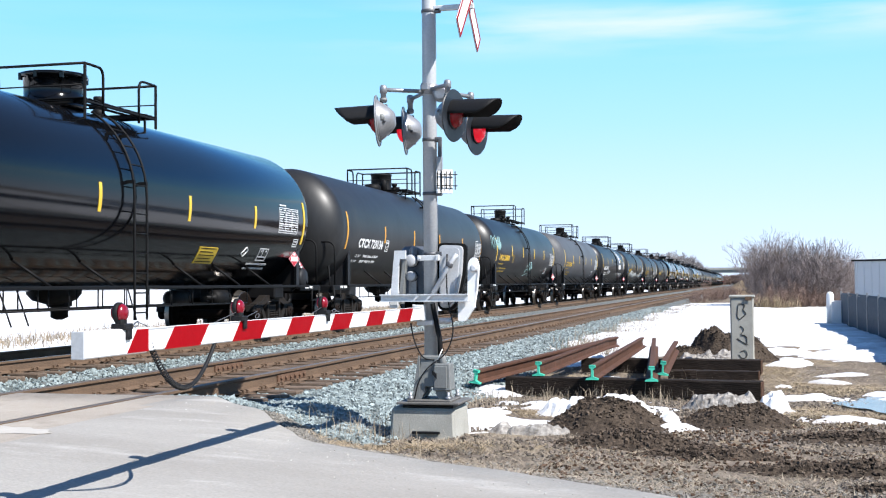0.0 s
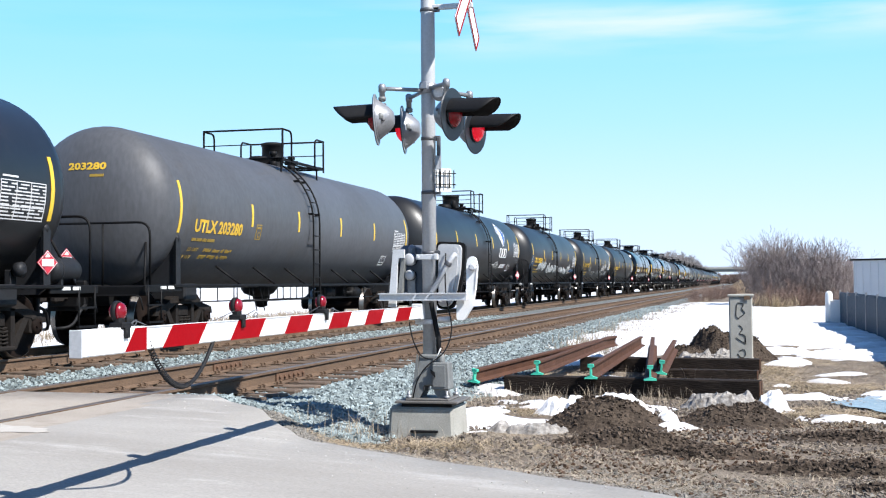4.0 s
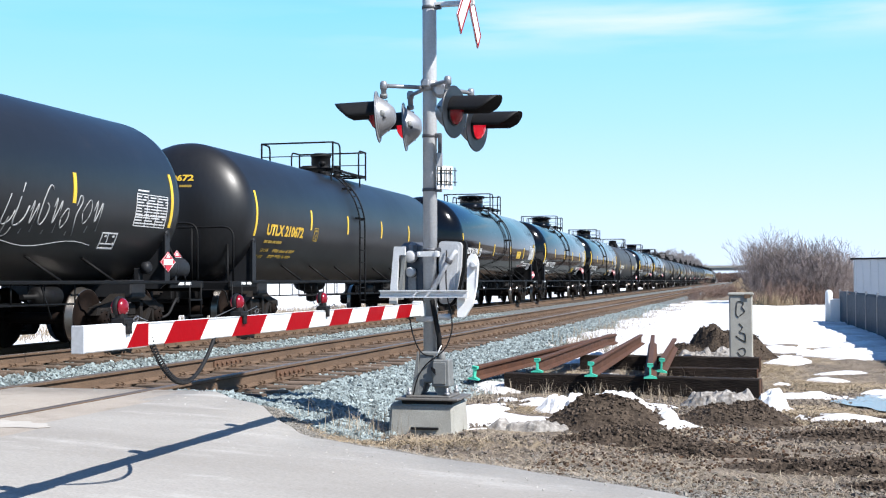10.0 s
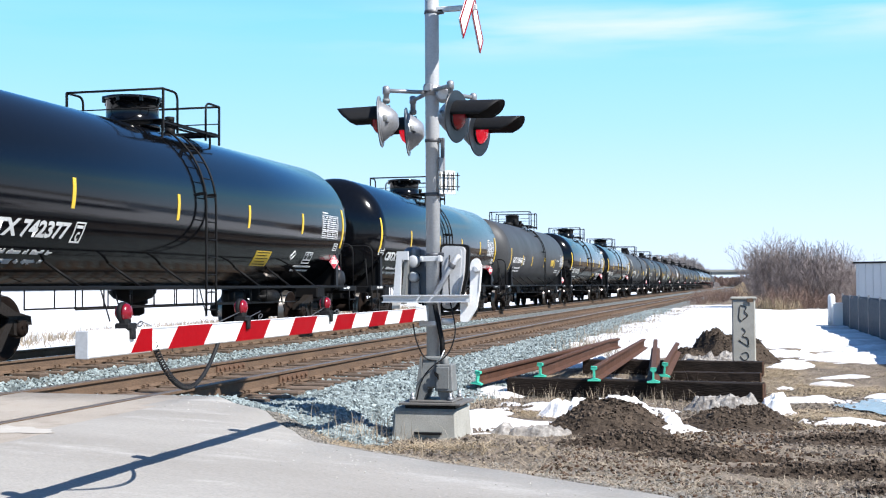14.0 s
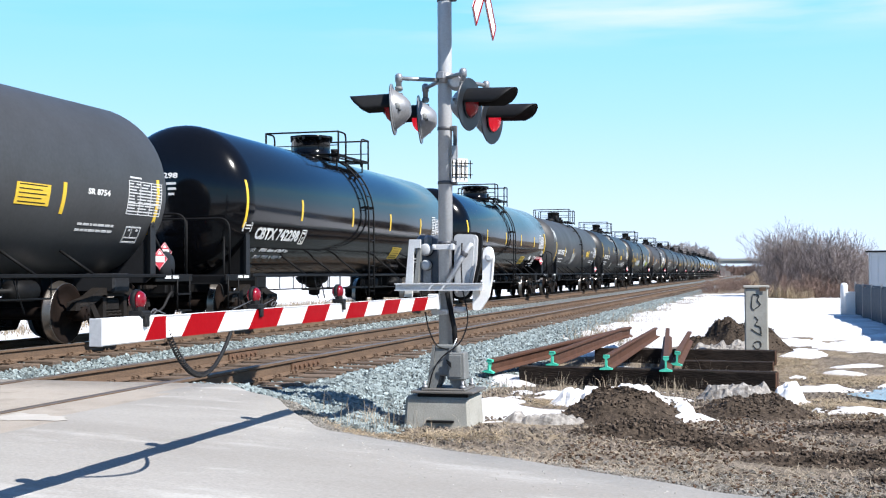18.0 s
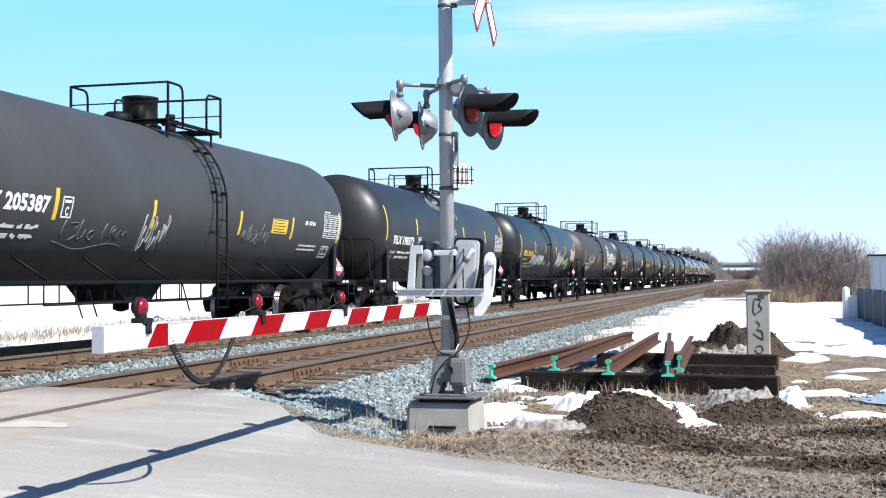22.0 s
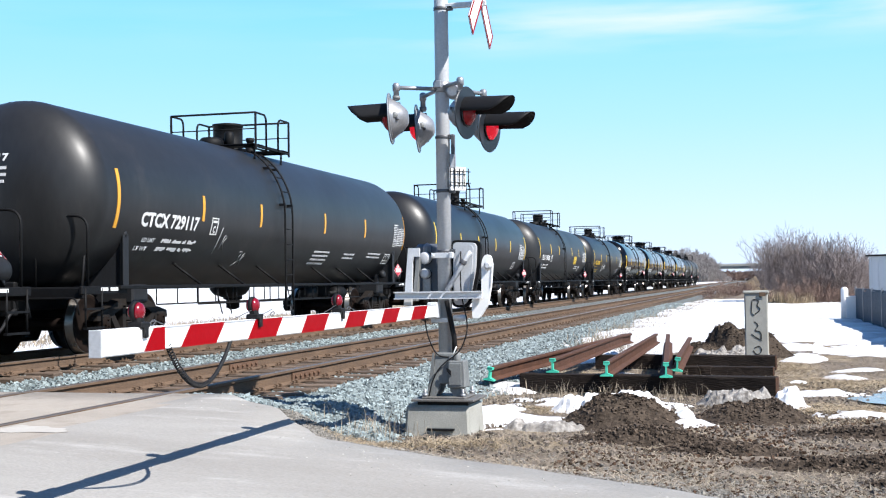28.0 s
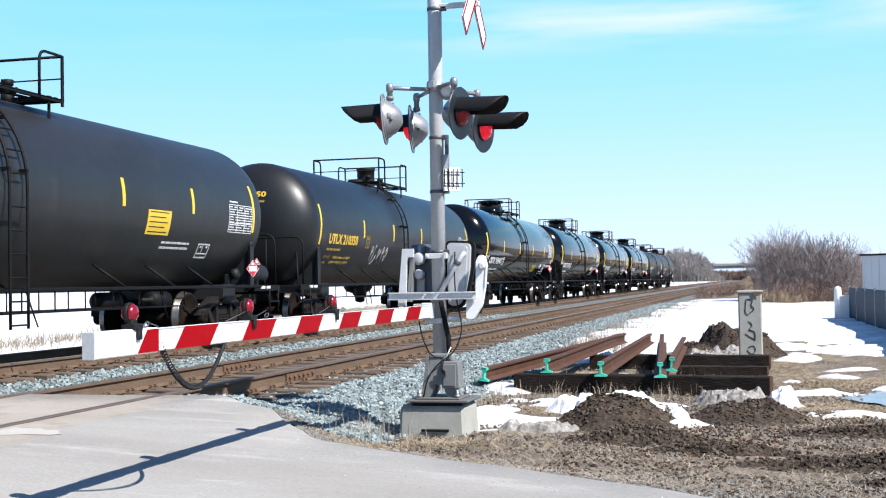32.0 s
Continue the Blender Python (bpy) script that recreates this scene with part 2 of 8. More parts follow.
BOGIE_STEEL = material("dusty_brown_cast_steel", (0.018, 0.0146, 0.0124), 0.75, dark=(0.006, 0.0052, 0.0048), scale=4, amount=0.7, grain=50, grain_amount=0.3, bump=0.3, spec=0.15)
# brown steel, its colour darkened to stand for the tank's shade on the wheels
SHADED_WHEEL_STEEL = material("shade_darkened_wheel_steel", (0.011, 0.0062, 0.0042), 0.8, dark=(0.0045, 0.003, 0.0025), scale=6, amount=0.8, grain=60, grain_amount=0.3, bump=0.15, spec=0.12)
WHEEL_TREAD = material("polished_wheel_tread", (0.17, 0.155, 0.14), 0.3, metal=0.85, scale=6, amount=0.3, grain=60, bump=0.03)
ORANGE_STRIP = material("faded_orange_reflective_strip", (0.58, 0.27, 0.02), 0.45, dark=(0.5, 0.30, 0.03), scale=5, amount=0.4, grain=60, bump=0.03)
YELLOW = material("yellow_reflective_strip", (0.62, 0.415, 0.03), 0.45, scale=5, amount=0.2, grain=60, bump=0.03)
WHITE_MARK = material("white_stencil_paint", (0.624, 0.624, 0.608), 0.55, scale=8, amount=0.25, grain=70, bump=0.02)
YELLOW_MARK = material("yellow_stencil_paint", (0.562, 0.352, 0.0225), 0.55, scale=8, amount=0.25, grain=70, bump=0.02)
ALU = material("weathered_aluminium_paint", (0.44, 0.45, 0.465), 0.5, metal=0.1, dark=(0.32, 0.325, 0.335), scale=3, amount=0.5, grain=60, grain_amount=0.1, bump=0.06, spec=0.4)
GALV = material("galvanised_steel", (0.58, 0.59, 0.60), 0.45, metal=0.15, dark=(0.42, 0.43, 0.44), scale=8, amount=0.6, grain=60, grain_amount=0.12, bump=0.06)
CONCRETE = material("pale_concrete", (0.335, 0.328, 0.295), 0.9, dark=(0.22, 0.212, 0.185), scale=3.5, amount=0.7, grain=110, grain_amount=0.2, bump=0.12, detail=8)
MATT_BLACK = material("matt_black_paint", (0.0112, 0.0112, 0.012), 0.6, scale=4, amount=0.3, grain=50, bump=0.05, spec=0.15)
WHITE_PAINT = material("white_paint", (0.76, 0.76, 0.75), 0.45, dark=(0.64, 0.63, 0.61), scale=4, amount=0.4, grain=60, grain_amount=0.05, bump=0.04)
RED_PAINT = material("red_reflective_sheeting", (0.235, 0.0008, 0.0035), 0.5, dark=(0.20, 0.001, 0.004), scale=5, amount=0.4, grain=60, grain_amount=0.08, bump=0.03, spec=0.06)
PLACARD_RED = material("faded_pinkish_red_placard", (0.42, 0.035, 0.055), 0.5, dark=(0.33, 0.02, 0.035), scale=7, amount=0.5, grain=60, grain_amount=0.1, bump=0.02, spec=0.2)
RED_LENS = material("red_lamp_lens", (0.26, 0.006, 0.012), 0.18, scale=20, amount=0.3, grain=90, bump=0.25, bump_scale=140, spec=0.4)
LENS_LIT = glow("lit_red_lamp_lens", (0.85, 0.010, 0.03), 0.26)
LAMP_ALU = material("dull_cast_aluminium", (0.30, 0.305, 0.32), 0.42, metal=0.5, dark=(0.17, 0.174, 0.184), scale=7, amount=0.6, grain=60, grain_amount=0.12, bump=0.06)
CAST_GREY = material("grey_cast_iron_paint", (0.165, 0.172, 0.168), 0.55, dark=(0.10, 0.10, 0.098), scale=5, amount=0.6, grain=60, grain_amount=0.15, bump=0.1)
TAN_ASPHALT = material("tan_stained_asphalt", (0.35, 0.312, 0.268), 0.9, dark=(0.235, 0.202, 0.168), scale=0.9, amount=0.7, grain=140, grain_amount=0.25, bump=0.4, bump_scale=120, detail=9, spec=0.3, accent=((0.20, 0.165, 0.135), 2.6, 0.52, 0.7, 0.6))
WORN_PAINT = material("worn_pale_road_paint", (0.42, 0.395, 0.36), 0.85, dark=(0.33, 0.30, 0.265), scale=3, amount=0.9, grain=120, grain_amount=0.25, bump=0.2, detail=9)
DIM_YELLOW = material("small_yellow_stencil", (0.26, 0.17, 0.02), 0.6, scale=8, amount=0.25, grain=70, bump=0.02)
DISC_GREY = material("blue_grey_disc_paint", (0.011, 0.0145, 0.019), 0.42, dark=(0.008, 0.010, 0.014), scale=5, amount=0.5, grain=60, grain_amount=0.1, bump=0.03)
BASE_STEEL = material("brown_grey_base_steel", (0.115, 0.108, 0.10), 0.65, dark=(0.07, 0.064, 0.057), scale=6, amount=0.6, grain=60, grain_amount=0.2, bump=0.1)
BAND_DARK = material("dark_band_steel", (0.09, 0.092, 0.10), 0.5, metal=0.2, scale=8, amount=0.5, grain=60, bump=0.05)
STENCIL_DIM = material("small_white_stencil", (0.54, 0.54, 0.54), 0.6, scale=8, amount=0.25, grain=70, bump=0.02)
RUBBER = material("black_rubber", (0.015, 0.015, 0.016), 0.55, scale=10, amount=0.3, grain=60, bump=0.1, spec=0.15)
DARK_TIMBER = material("dark_creosoted_timber", (0.024, 0.017, 0.013), 0.85, dark=(0.009, 0.0075, 0.0065), scale=4, amount=0.7, grain=50, grain_amount=0.35, bump=0.7, stretch=(0.3, 2, 2), random_tint=0.3, spec=0.15)
BROWN_RAIL = material("old_brown_rail", (0.088, 0.042, 0.026), 0.75, dark=(0.0455, 0.026, 0.0195), scale=5, amount=0.7, grain=80, grain_amount=0.25, bump=0.25, spec=0.15)
END_GRAIN = material("reddish_end_grain", (0.085, 0.045, 0.028), 0.9, dark=(0.03, 0.018, 0.013), scale=12, amount=0.8, grain=70, grain_amount=0.35, bump=0.5, spec=0.15)
MINT = material("mint_green_paint", (0.042, 0.434, 0.294), 0.55, dark=(0.07, 0.35, 0.252), scale=9, amount=0.5, grain=60, bump=0.1)


# ---------------------------------------------------------------- mesh tools
class Shape:
    """A mesh being put together out of closed pieces."""

    def __init__(self):
        self.v, self.f, self.s = [], [], []

    def add(self, verts, faces, m=None, smooth=False):
        o = len(self.v)
        self.v += [tuple(m @ Vector(p)) for p in verts] if m else [tuple(p) for p in verts]
        self.f += [tuple(i + o for i in f) for f in faces]
        self.s += [smooth] * len(faces)
        return self

    def box(self, c, size, m=None, bevel=0.0, taper=1.0):
        x, y, z = (a / 2 for a in size)
        cx, cy, cz = c
        if bevel:
            b = min(bevel, x * 0.9, y * 0.9, z * 0.9)
            pts, k = [], {}
            for sx in (-1, 1):
                for sy in (-1, 1):
                    for sz in (-1, 1):
                        for a in range(3):
                            q = [sx * (x - b), sy * (y - b), sz * (z - b)]
                            q[a] += (sx, sy, sz)[a] * b
                            if sz > 0:
                                q[0] *= taper
                                q[1] *= taper
                            k[sx, sy, sz, a] = len(pts)
                            pts.append((q[0] + cx, q[1] + cy, q[2] + cz))
            faces = []
            for a in range(3):
                o1, o2 = [i for i in range(3) if i != a]
                for s in (-1, 1):
                    loop = []
                    for p, q in ((-1, -1), (1, -1), (1, 1), (-1, 1)):
                        t = [0, 0, 0]
                        t[a], t[o1], t[o2] = s, p, q
                        loop.append(k[(*t, a)])
                    flip = (s > 0) != (a != 1)
                    faces.append(loop[::-1] if flip else loop)
            for a in range(3):
                o1, o2 = [i for i in range(3) if i != a]
                for p in (-1, 1):
                    for q in (-1, 1):
                        t0, t1 = [0, 0, 0], [0, 0, 0]
                        t0[a], t1[a] = -1, 1
                        t0[o1] = t1[o1] = p
                        t0[o2] = t1[o2] = q
                        faces.append([k[(*t0, o1)], k[(*t1, o1)], k[(*t1, o2)], k[(*t0, o2)]])
            for sx in (-1, 1):
                for sy in (-1, 1):
                    for sz in (-1, 1):
                        faces.append([k[sx, sy, sz, 0], k[sx, sy, sz, 1], k[sx, sy, sz, 2]])
            return self.add(pts, faces, m)
        v = [(cx + sx * x * (taper if sz > 0 else 1), cy + sy * y * (taper if sz > 0 else 1), cz + sz * z) for sz in (-1, 1) for sy in (-1, 1) for sx in (-1, 1)]
        return self.add(v, [(0, 2, 3, 1), (4, 5, 7, 6), (0, 1, 5, 4), (2, 6, 7, 3), (0, 4, 6, 2), (1, 3, 7, 5)], m)

    def lathe(self, prof, n=16, m=None, smooth=True, close=True):
        """Turns (radius, height) points about z; ends are capped."""
        v, f = [], []
        for r, z in prof:
            for i in range(n):
                a = 2 * math.pi * i / n
                v.append((r * math.cos(a), r * math.sin(a), z))
        for j in range(len(prof) - 1):
            for i in range(n):
                k = (i + 1) % n
                f.append((j * n + i, j * n + k, (j + 1) * n + k, (j + 1) * n + i))
        self.add(v, f, m, smooth)
        if close:
            o = len(self.v) - len(v)
            e = (len(prof) - 1) * n
            if prof[0][0] > 1e-4:
                self.f.append(tuple(o + i for i in reversed(range(n))))
                self.s.append(False)
            if prof[-1][0] > 1e-4:
                self.f.append(tuple(o + e + i for i in range(n)))
                self.s.append(False)
        return self

    def rod(self, a, b, r, n=8, r2=None):
        a, b = Vector(a), Vector(b)
        d = b - a
        m = Matrix.Translation(a) @ d.to_track_quat("Z", "Y").to_matrix().to_4x4()
        return self.lathe([(r, 0), (r if r2 is None else r2, d.length)], n, m)

    def pipe(self, pts, r, n=6, taper=None):
        """A round bar along a line of points."""
        pts = [Vector(p) for p in pts]
        v, f = [], []
        up = None
        for i, p in enumerate(pts):
            d = (pts[min(i + 1, len(pts) - 1)] - pts[max(i - 1, 0)]).normalized()
            if up is None:
                up = d.orthogonal().normalized()
            up = (up - d * up.dot(d)).normalized()
            side = d.cross(up)
            rr = r if taper is None else r + (taper - r) * i / (len(pts) - 1)
            for j in range(n):
                a = 2 * math.pi * j / n
                v.append(p + (up * math.cos(a) + side * math.sin(a)) * rr)
        for i in range(len(pts) - 1):
            for j in range(n):
                k = (j + 1) % n
                f.append((i * n + j, i * n + k, (i + 1) * n + k, (i + 1) * n + j))
        self.add(v, f, None, True)
        o, e = len(self.v) - len(v), (len(pts) - 1) * n
        self.f += [tuple(o + i for i in reversed(range(n))), tuple(o + e + i for i in range(n))]
        self.s += [False, False]
        return self

    def prism(self, outline, depth, m=None):
        """An outline in x, y drawn out along z by depth, from 0."""
        n = len(outline)
        v = [(x, y, 0) for x, y in outline] + [(x, y, depth) for x, y in outline]
        f = [tuple(reversed(range(n))), tuple(range(n, 2 * n))] + [(i, (i + 1) % n, n + (i + 1) % n, n + i) for i in range(n)]
        return self.add(v, f, m)

    def mesh(self, name, mats, pick=None):
        me = bpy.data.meshes.new(name)
        me.from_pydata(self.v, [], self.f)
        me.polygons.foreach_set("use_smooth", self.s)
        for m in (mats if isinstance(mats, (list, tuple)) else [mats]):
            me.materials.append(m)
        if pick:
            for p in me.polygons:
                p.material_index = pick(p)
        bm = bmesh.new()
        bm.from_mesh(me)
        bmesh.ops.recalc_face_normals(bm, faces=bm.faces)
        bm.to_mesh(me)
        bm.free()
        me.update()
        return me


def part(name, shape, mats, parent=None, label="", at=None, pick=None):
    ob = new(name, shape.mesh(name, mats, pick) if isinstance(shape, Shape) else shape)
    if parent:
        ob.parent = parent
    if at is not None:
        ob.matrix_basis = at
    if label:
        tagged(ob, label)
    return ob


def thing(name, label, category, group="", at=None):
    ob = new(name)
    ob.empty_display_size = 0.2
    if at is not None:
        ob.matrix_basis = at
    return tagged(ob, label, category, group)


def turn_to(a, b):
    """The pose at a whose z axis points to b."""
    a, b = Vector(a), Vector(b)
    return Matrix.Translation(a) @ (b - a).to_track_quat("Z", "Y").to_matrix().to_4x4()


def smooth_step(a, b, x):
    t = max(0.0, min(1.0, (x - a) / (b - a)))
    return t * t * (3 - 2 * t)


def wave(x, y, s, seed=0.0):
    return noise.noise(Vector((x * s + seed, y * s - seed, seed * 1.7)))


# ---------------------------------------------------------------- plan
NEAR_X, FAR_X = -6.28, -10.9          # the two tracks' centre lines; they run along y, rail tops at z = 0
GAUGE = 1.505                         # between the middles of the rail heads
MAST = (-2.9, 11.0)
SPEED = 11.37
DRIFT = 0.004                         # the far track leaves the y axis by this much a metre


def far_x(y):
    return FAR_X - DRIFT * (y - 22.0)


def road_edge(x):
    pts = ((-60, 10.6), (-4.9, 10.55), (-4.5, 10.2), (-4.05, 9.72), (-3.6, 8.98), (-3.1, 8.34), (-2.4, 8.12), (-1.9, 7.92), (-1.2, 7.78), (-0.4, 7.48), (1, 7.2), (60, 7.0))
    for (a, p), (b, q) in zip(pts, pts[1:]):
        if x <= b:
            return p + (q - p) * (x - a) / (b - a)
    return 7.0


def road_z(x):
    if x < -13:
        return -0.012 - 0.05 * min(-13 - x, 8)
    return -0.012 - 0.062 * max(0.0, min(x + 4.8, 6.0))


def ground_z(x, y):
    base = -0.40 + 0.035 * wave(x, y, 0.9) + 0.018 * wave(x, y, 3.1, 4)
    bed = -0.235 - 0.04 * math.exp(-((x + 8.6) / 0.7) ** 2) + 0.012 * wave(x, y, 1.7, 9)
    side = smooth_step(-4.45, -3.15, x + 0.22 * wave(x, y, 0.8, 2))
    z = bed + (base - bed) * side
    if x < -12.3:
        t = smooth_step(-12.4, -14.2, x)
        z = bed + (-0.45 + 0.05 * wave(x, y, 0.3) - bed) * t
    e = road_edge(x)
    if -1.5 < y < e + 1.3:
        r = road_z(x) - 0.05
        k = smooth_step(e + 1.2, e + 0.1, y) * smooth_step(-1.4, -0.6, y)
        z = z + (r - z) * k
    return z


def spread(stops):
    """Grid lines from (start, end, step) stretches."""
    out = []
    for a, b, s in stops:
        n = max(1, round((b - a) / s))
        out += [a + (b - a) * i / n for i in range(n)]
    return out + [stops[-1][1]]


def sheet(name, xs, ys, fn, mats, pick=None, keep=None):
    """One sheet over a grid; keep(x, y) may leave cells out."""
    n = len(xs)
    v = [(x, y, fn(x, y)) for y in ys for x in xs]
    f = []
    for j in range(len(ys) - 1):
        for i in range(n - 1):
            q = (j * n + i, j * n + i + 1, (j + 1) * n + i + 1, (j + 1) * n + i)
            if keep is None or any(keep(v[k]) for k in q):
                f.append(q)
    used = sorted({i for q in f for i in q})
    no = {i: k for k, i in enumerate(used)}
    me = bpy.data.meshes.new(name)
    me.from_pydata([v[i] for i in used], [], [tuple(no[i] for i in q) for q in f])
    me.polygons.foreach_set("use_smooth", [True] * len(f))
    for m in mats:
        me.materials.append(m)
    if pick:
        for p in me.polygons:
            p.material_index = pick(*p.center[:2])
    return new(name, me)


GX = spread([(-3000, -300, 450), (-300, -40, 26), (-40, -14, 2), (-14, -5, 0.3), (-5, 2.5, 0.13), (2.5, 8, 0.5), (8, 40, 3), (40, 300, 26), (300, 3000, 450)])
GY = spread([(-3000, -200, 466), (-200, -10, 19), (-10, 6, 1), (6, 18, 0.13), (18, 30, 0.3), (30, 60, 1.0), (60, 160, 5), (160, 500, 34), (500, 3000, 420)])


def is_ballast(x, y):
    return -12.9 < x < -3.55 + 0.25 * wave(x, y, 0.9, 3) and y > road_edge(x) - 0.2


# the ground past x = 10 is unseen and darkened only for the tanks' reflections
ground = tagged(sheet("ground", GX, GY, ground_z, [EARTH, BALLAST_BED, UNSEEN_DARK_GROUND], lambda x, y: 2 if x > 10 and y < 60 else 1 if is_ballast(x, y) or (-12.9 < x < -3.6 and y < -1) else 0),
                "brown earth with flattened dead grass and gravel shoulders", "ground", kind="structure")


def snow_depth(x, y):
    n = 0.5 * wave(x, y, 0.35, 7) + 0.34 * wave(x, y, 1.1, 3) + 0.15 * wave(x, y, 3.3, 5) + (0.7 * noise.fractal(Vector((x * 1.1, y * 0.8, 3.7)), 0.7, 2.1, 5) * smooth_step(34, 26, y) if 8 < y < 34 and x > -6 else 0.0)
    s = -1.0
    if x < -13:
        s = 0.6 + 2.0 * smooth_step(-14.5, -17, x) - 1.4 * smooth_step(-14.6, -13.2, x) + 0.3 * n
        return s
    # the open field beyond the timber stack, kept off the ballast
    lim = -4.0 + 0.45 * wave(0.0, y, 0.25, 1)
    cover = smooth_step(20.5, 30.0, y + 3.0 * wave(x, y, 0.2, 6)) * smooth_step(lim - 0.5, lim + 0.9, x) * smooth_step(84, 76, y)
    s = max(s, 1.25 * cover - 0.42 + 0.75 * n * min(1.0, 2.5 * cover))
    for px, py, rx, ry, k in ((-2.36, 12.15, 0.58, 0.48, 0.84), (-1.95, 13.7, 0.75, 0.55, 1.05), (-2.85, 12.9, 0.4, 0.5, 0.8), (-3.15, 15.6, 0.35, 0.5, 1.0), (-2.1, 17.6, 0.5, 0.7, 0.9), (-1.5, 20.3, 0.4, 0.9, 1.0), (-0.86, 12.0, 0.30, 0.24, 1.05), (0.2, 13.7, 0.24, 0.25, 0.9),
                              (0.7, 22.2, 0.36, 1.5, 0.95), (1.6, 23.7, 0.75, 1.5, 0.95), (0.70, 15.4, 0.42, 0.5, 0.95), (1.75, 15.6, 0.35, 0.5, 0.85), (0.98, 12.78, 0.22, 0.15, 0.95), (0.35, 16.9, 0.2, 0.2, 0.7), (1.0, 17.8, 0.25, 0.25, 0.75),
                              (1.3, 19.2, 0.5, 0.35, 0.75), (3.2, 24, 2.5, 1.5, 1.0), (-1.9, 20.5, 0.7, 1.1, 0.9), (-3.0, 23.0, 0.5, 2.0, 0.9)):
        d = ((x - px) / rx) ** 2 + ((y - py) / ry) ** 2
        if d < 6:
            s = max(s, k * math.exp(-d * 0.7) * 1.25 - 0.62 + 0.8 * n + 0.26 * wave(x, y, 4.6, 11) + 0.2 * wave(x, y, 8.5, 12))
    return s


def snow_z(x, y):
    s = snow_depth(x, y)
    deep = 0.065 + 0.095 * smooth_step(20, 30, y) if x > -6 else 0.16
    return ground_z(x, y) + deep * math.tanh(s * 1.8) + 0.012 * wave(x, y, 4.0, 8)


snow = tagged(sheet("snow", spread([(-600, -40, 40), (-40, -13.2, 0.9), (-4.6, 4, 0.11), (4, 12, 0.6), (12, 45, 4)]),
                    spread([(-60, 10, 6), (10, 16.5, 0.11), (16.5, 26, 0.2), (26, 45, 0.4), (45, 86, 1.1), (86, 300, 22), (300, 900, 60)]),
                    snow_z, [SNOW], keep=lambda p: snow_depth(p[0], p[1]) > -0.15),
              "patches of old melting snow over the ground", "snow", kind="stuff")


def build_road():
    strips = [(-60, -11.72, 3), (-11.58, -10.23, 0.4), (-10.08, -7.09, 0.4), (-6.96, -5.61, 0.4), (-5.485, 3, 0.16), (3, 60, 3)]
    s = Shape()
    for a, b, step in strips:
        xs = spread([(a, b, step)])
        for x0, x1 in zip(xs, xs[1:]):
            for k in range(12):
                q = []
                for x, kk in ((x0, k), (x1, k), (x1, k + 1), (x0, k + 1)):
                    e = road_edge(x) + 0.10 * wave(x, 0, 2.1, 3) + 0.04 * wave(x, 0, 7, 3)
                    y = -0.9 + (e + 0.9) * kk / 12
                    q.append((x, y, road_z(x) + 0.008 * wave(x, y, 0.9, 6)))
                s.add(q, [(0, 1, 2, 3)], None, True)
            # the broken edge goes down into the verge
            e0, e1 = (road_edge(x) + 0.10 * wave(x, 0, 2.1, 3) + 0.04 * wave(x, 0, 7, 3) for x in (x0, x1))
            s.add([(x0, e0, road_z(x0) + 0.008 * wave(x0, e0, 0.9, 6)), (x1, e1, road_z(x1) + 0.008 * wave(x1, e1, 0.9, 6)), (x1, e1 + 0.05, road_z(x1) - 0.12), (x0, e0 + 0.05, road_z(x0) - 0.12)], [(0, 1, 2, 3)])
    me = s.mesh("road", [ASPHALT, TAN_ASPHALT], lambda p: 1 if p.center.x < -5.0 + 0.35 * wave(p.center.x, p.center.y, 1.5, 2) else 0)
    bm = bmesh.new()
    bm.from_mesh(me)
    bmesh.ops.remove_doubles(bm, verts=bm.verts, dist=0.002)
    bmesh.ops.recalc_face_normals(bm, faces=bm.faces)
    if sum(f.normal.z for f in bm.faces) < 0:
        bmesh.ops.reverse_faces(bm, faces=bm.faces)
    for f in bm.faces:
        if f.normal.z < -0.05:
            f.normal_flip()
    bm.to_mesh(me)
    bm.free()
    return tagged(new("road", me), "pale worn asphalt road over the level crossing", "road", kind="structure")


road = build_road()

RAIL_OUT = ((-0.076, -0.171), (0.076, -0.171), (0.076, -0.160), (0.012, -0.138), (0.010, -0.045), (0.036, -0.032), (0.036, -0.006), (0.030, 0.0), (-0.030, 0.0), (-0.036, -0.006), (-0.036, -0.032), (-0.010, -0.045), (-0.012, -0.138), (-0.076, -0.160))


def rail_shape(length):
    return Shape().prism(RAIL_OUT, length, Matrix(((1, 0, 0, 0), (0, 0, 1, 0), (0, 1, 0, 0), (0, 0, 0, 1))))


RAIL_MESH = rail_shape(960).mesh("rail", [RUST, RAIL_TOP], lambda p: 1 if p.center.z > -0.004 else 0)
TIE_MESH = Shape().box((0, 0, 0), (2.62, 0.225, 0.17), bevel=0.012).mesh("tie", TIE_WOOD)


def plate_mesh():
    s = Shape()
    s.box((0, 0, 0.008), (0.36, 0.19, 0.016), bevel=0.004)
    for sx in (-1, 1):
        for sy in (-1, 1):
            s.box((sx * 0.098, sy * 0.055, 0.034), (0.026, 0.022, 0.04), bevel=0.004)
            s.box((sx * 0.086, sy * 0.055, 0.05), (0.04, 0.03, 0.014), bevel=0.004)
    for sx in (-1, 1):                    # rail anchors against the tie's faces
        s.box((sx * 0.05, 0.14, 0.0), (0.09, 0.022, 0.05), bevel=0.005)
    return s.mesh("tie_plate", RUST)


PLATE_MESH = plate_mesh()


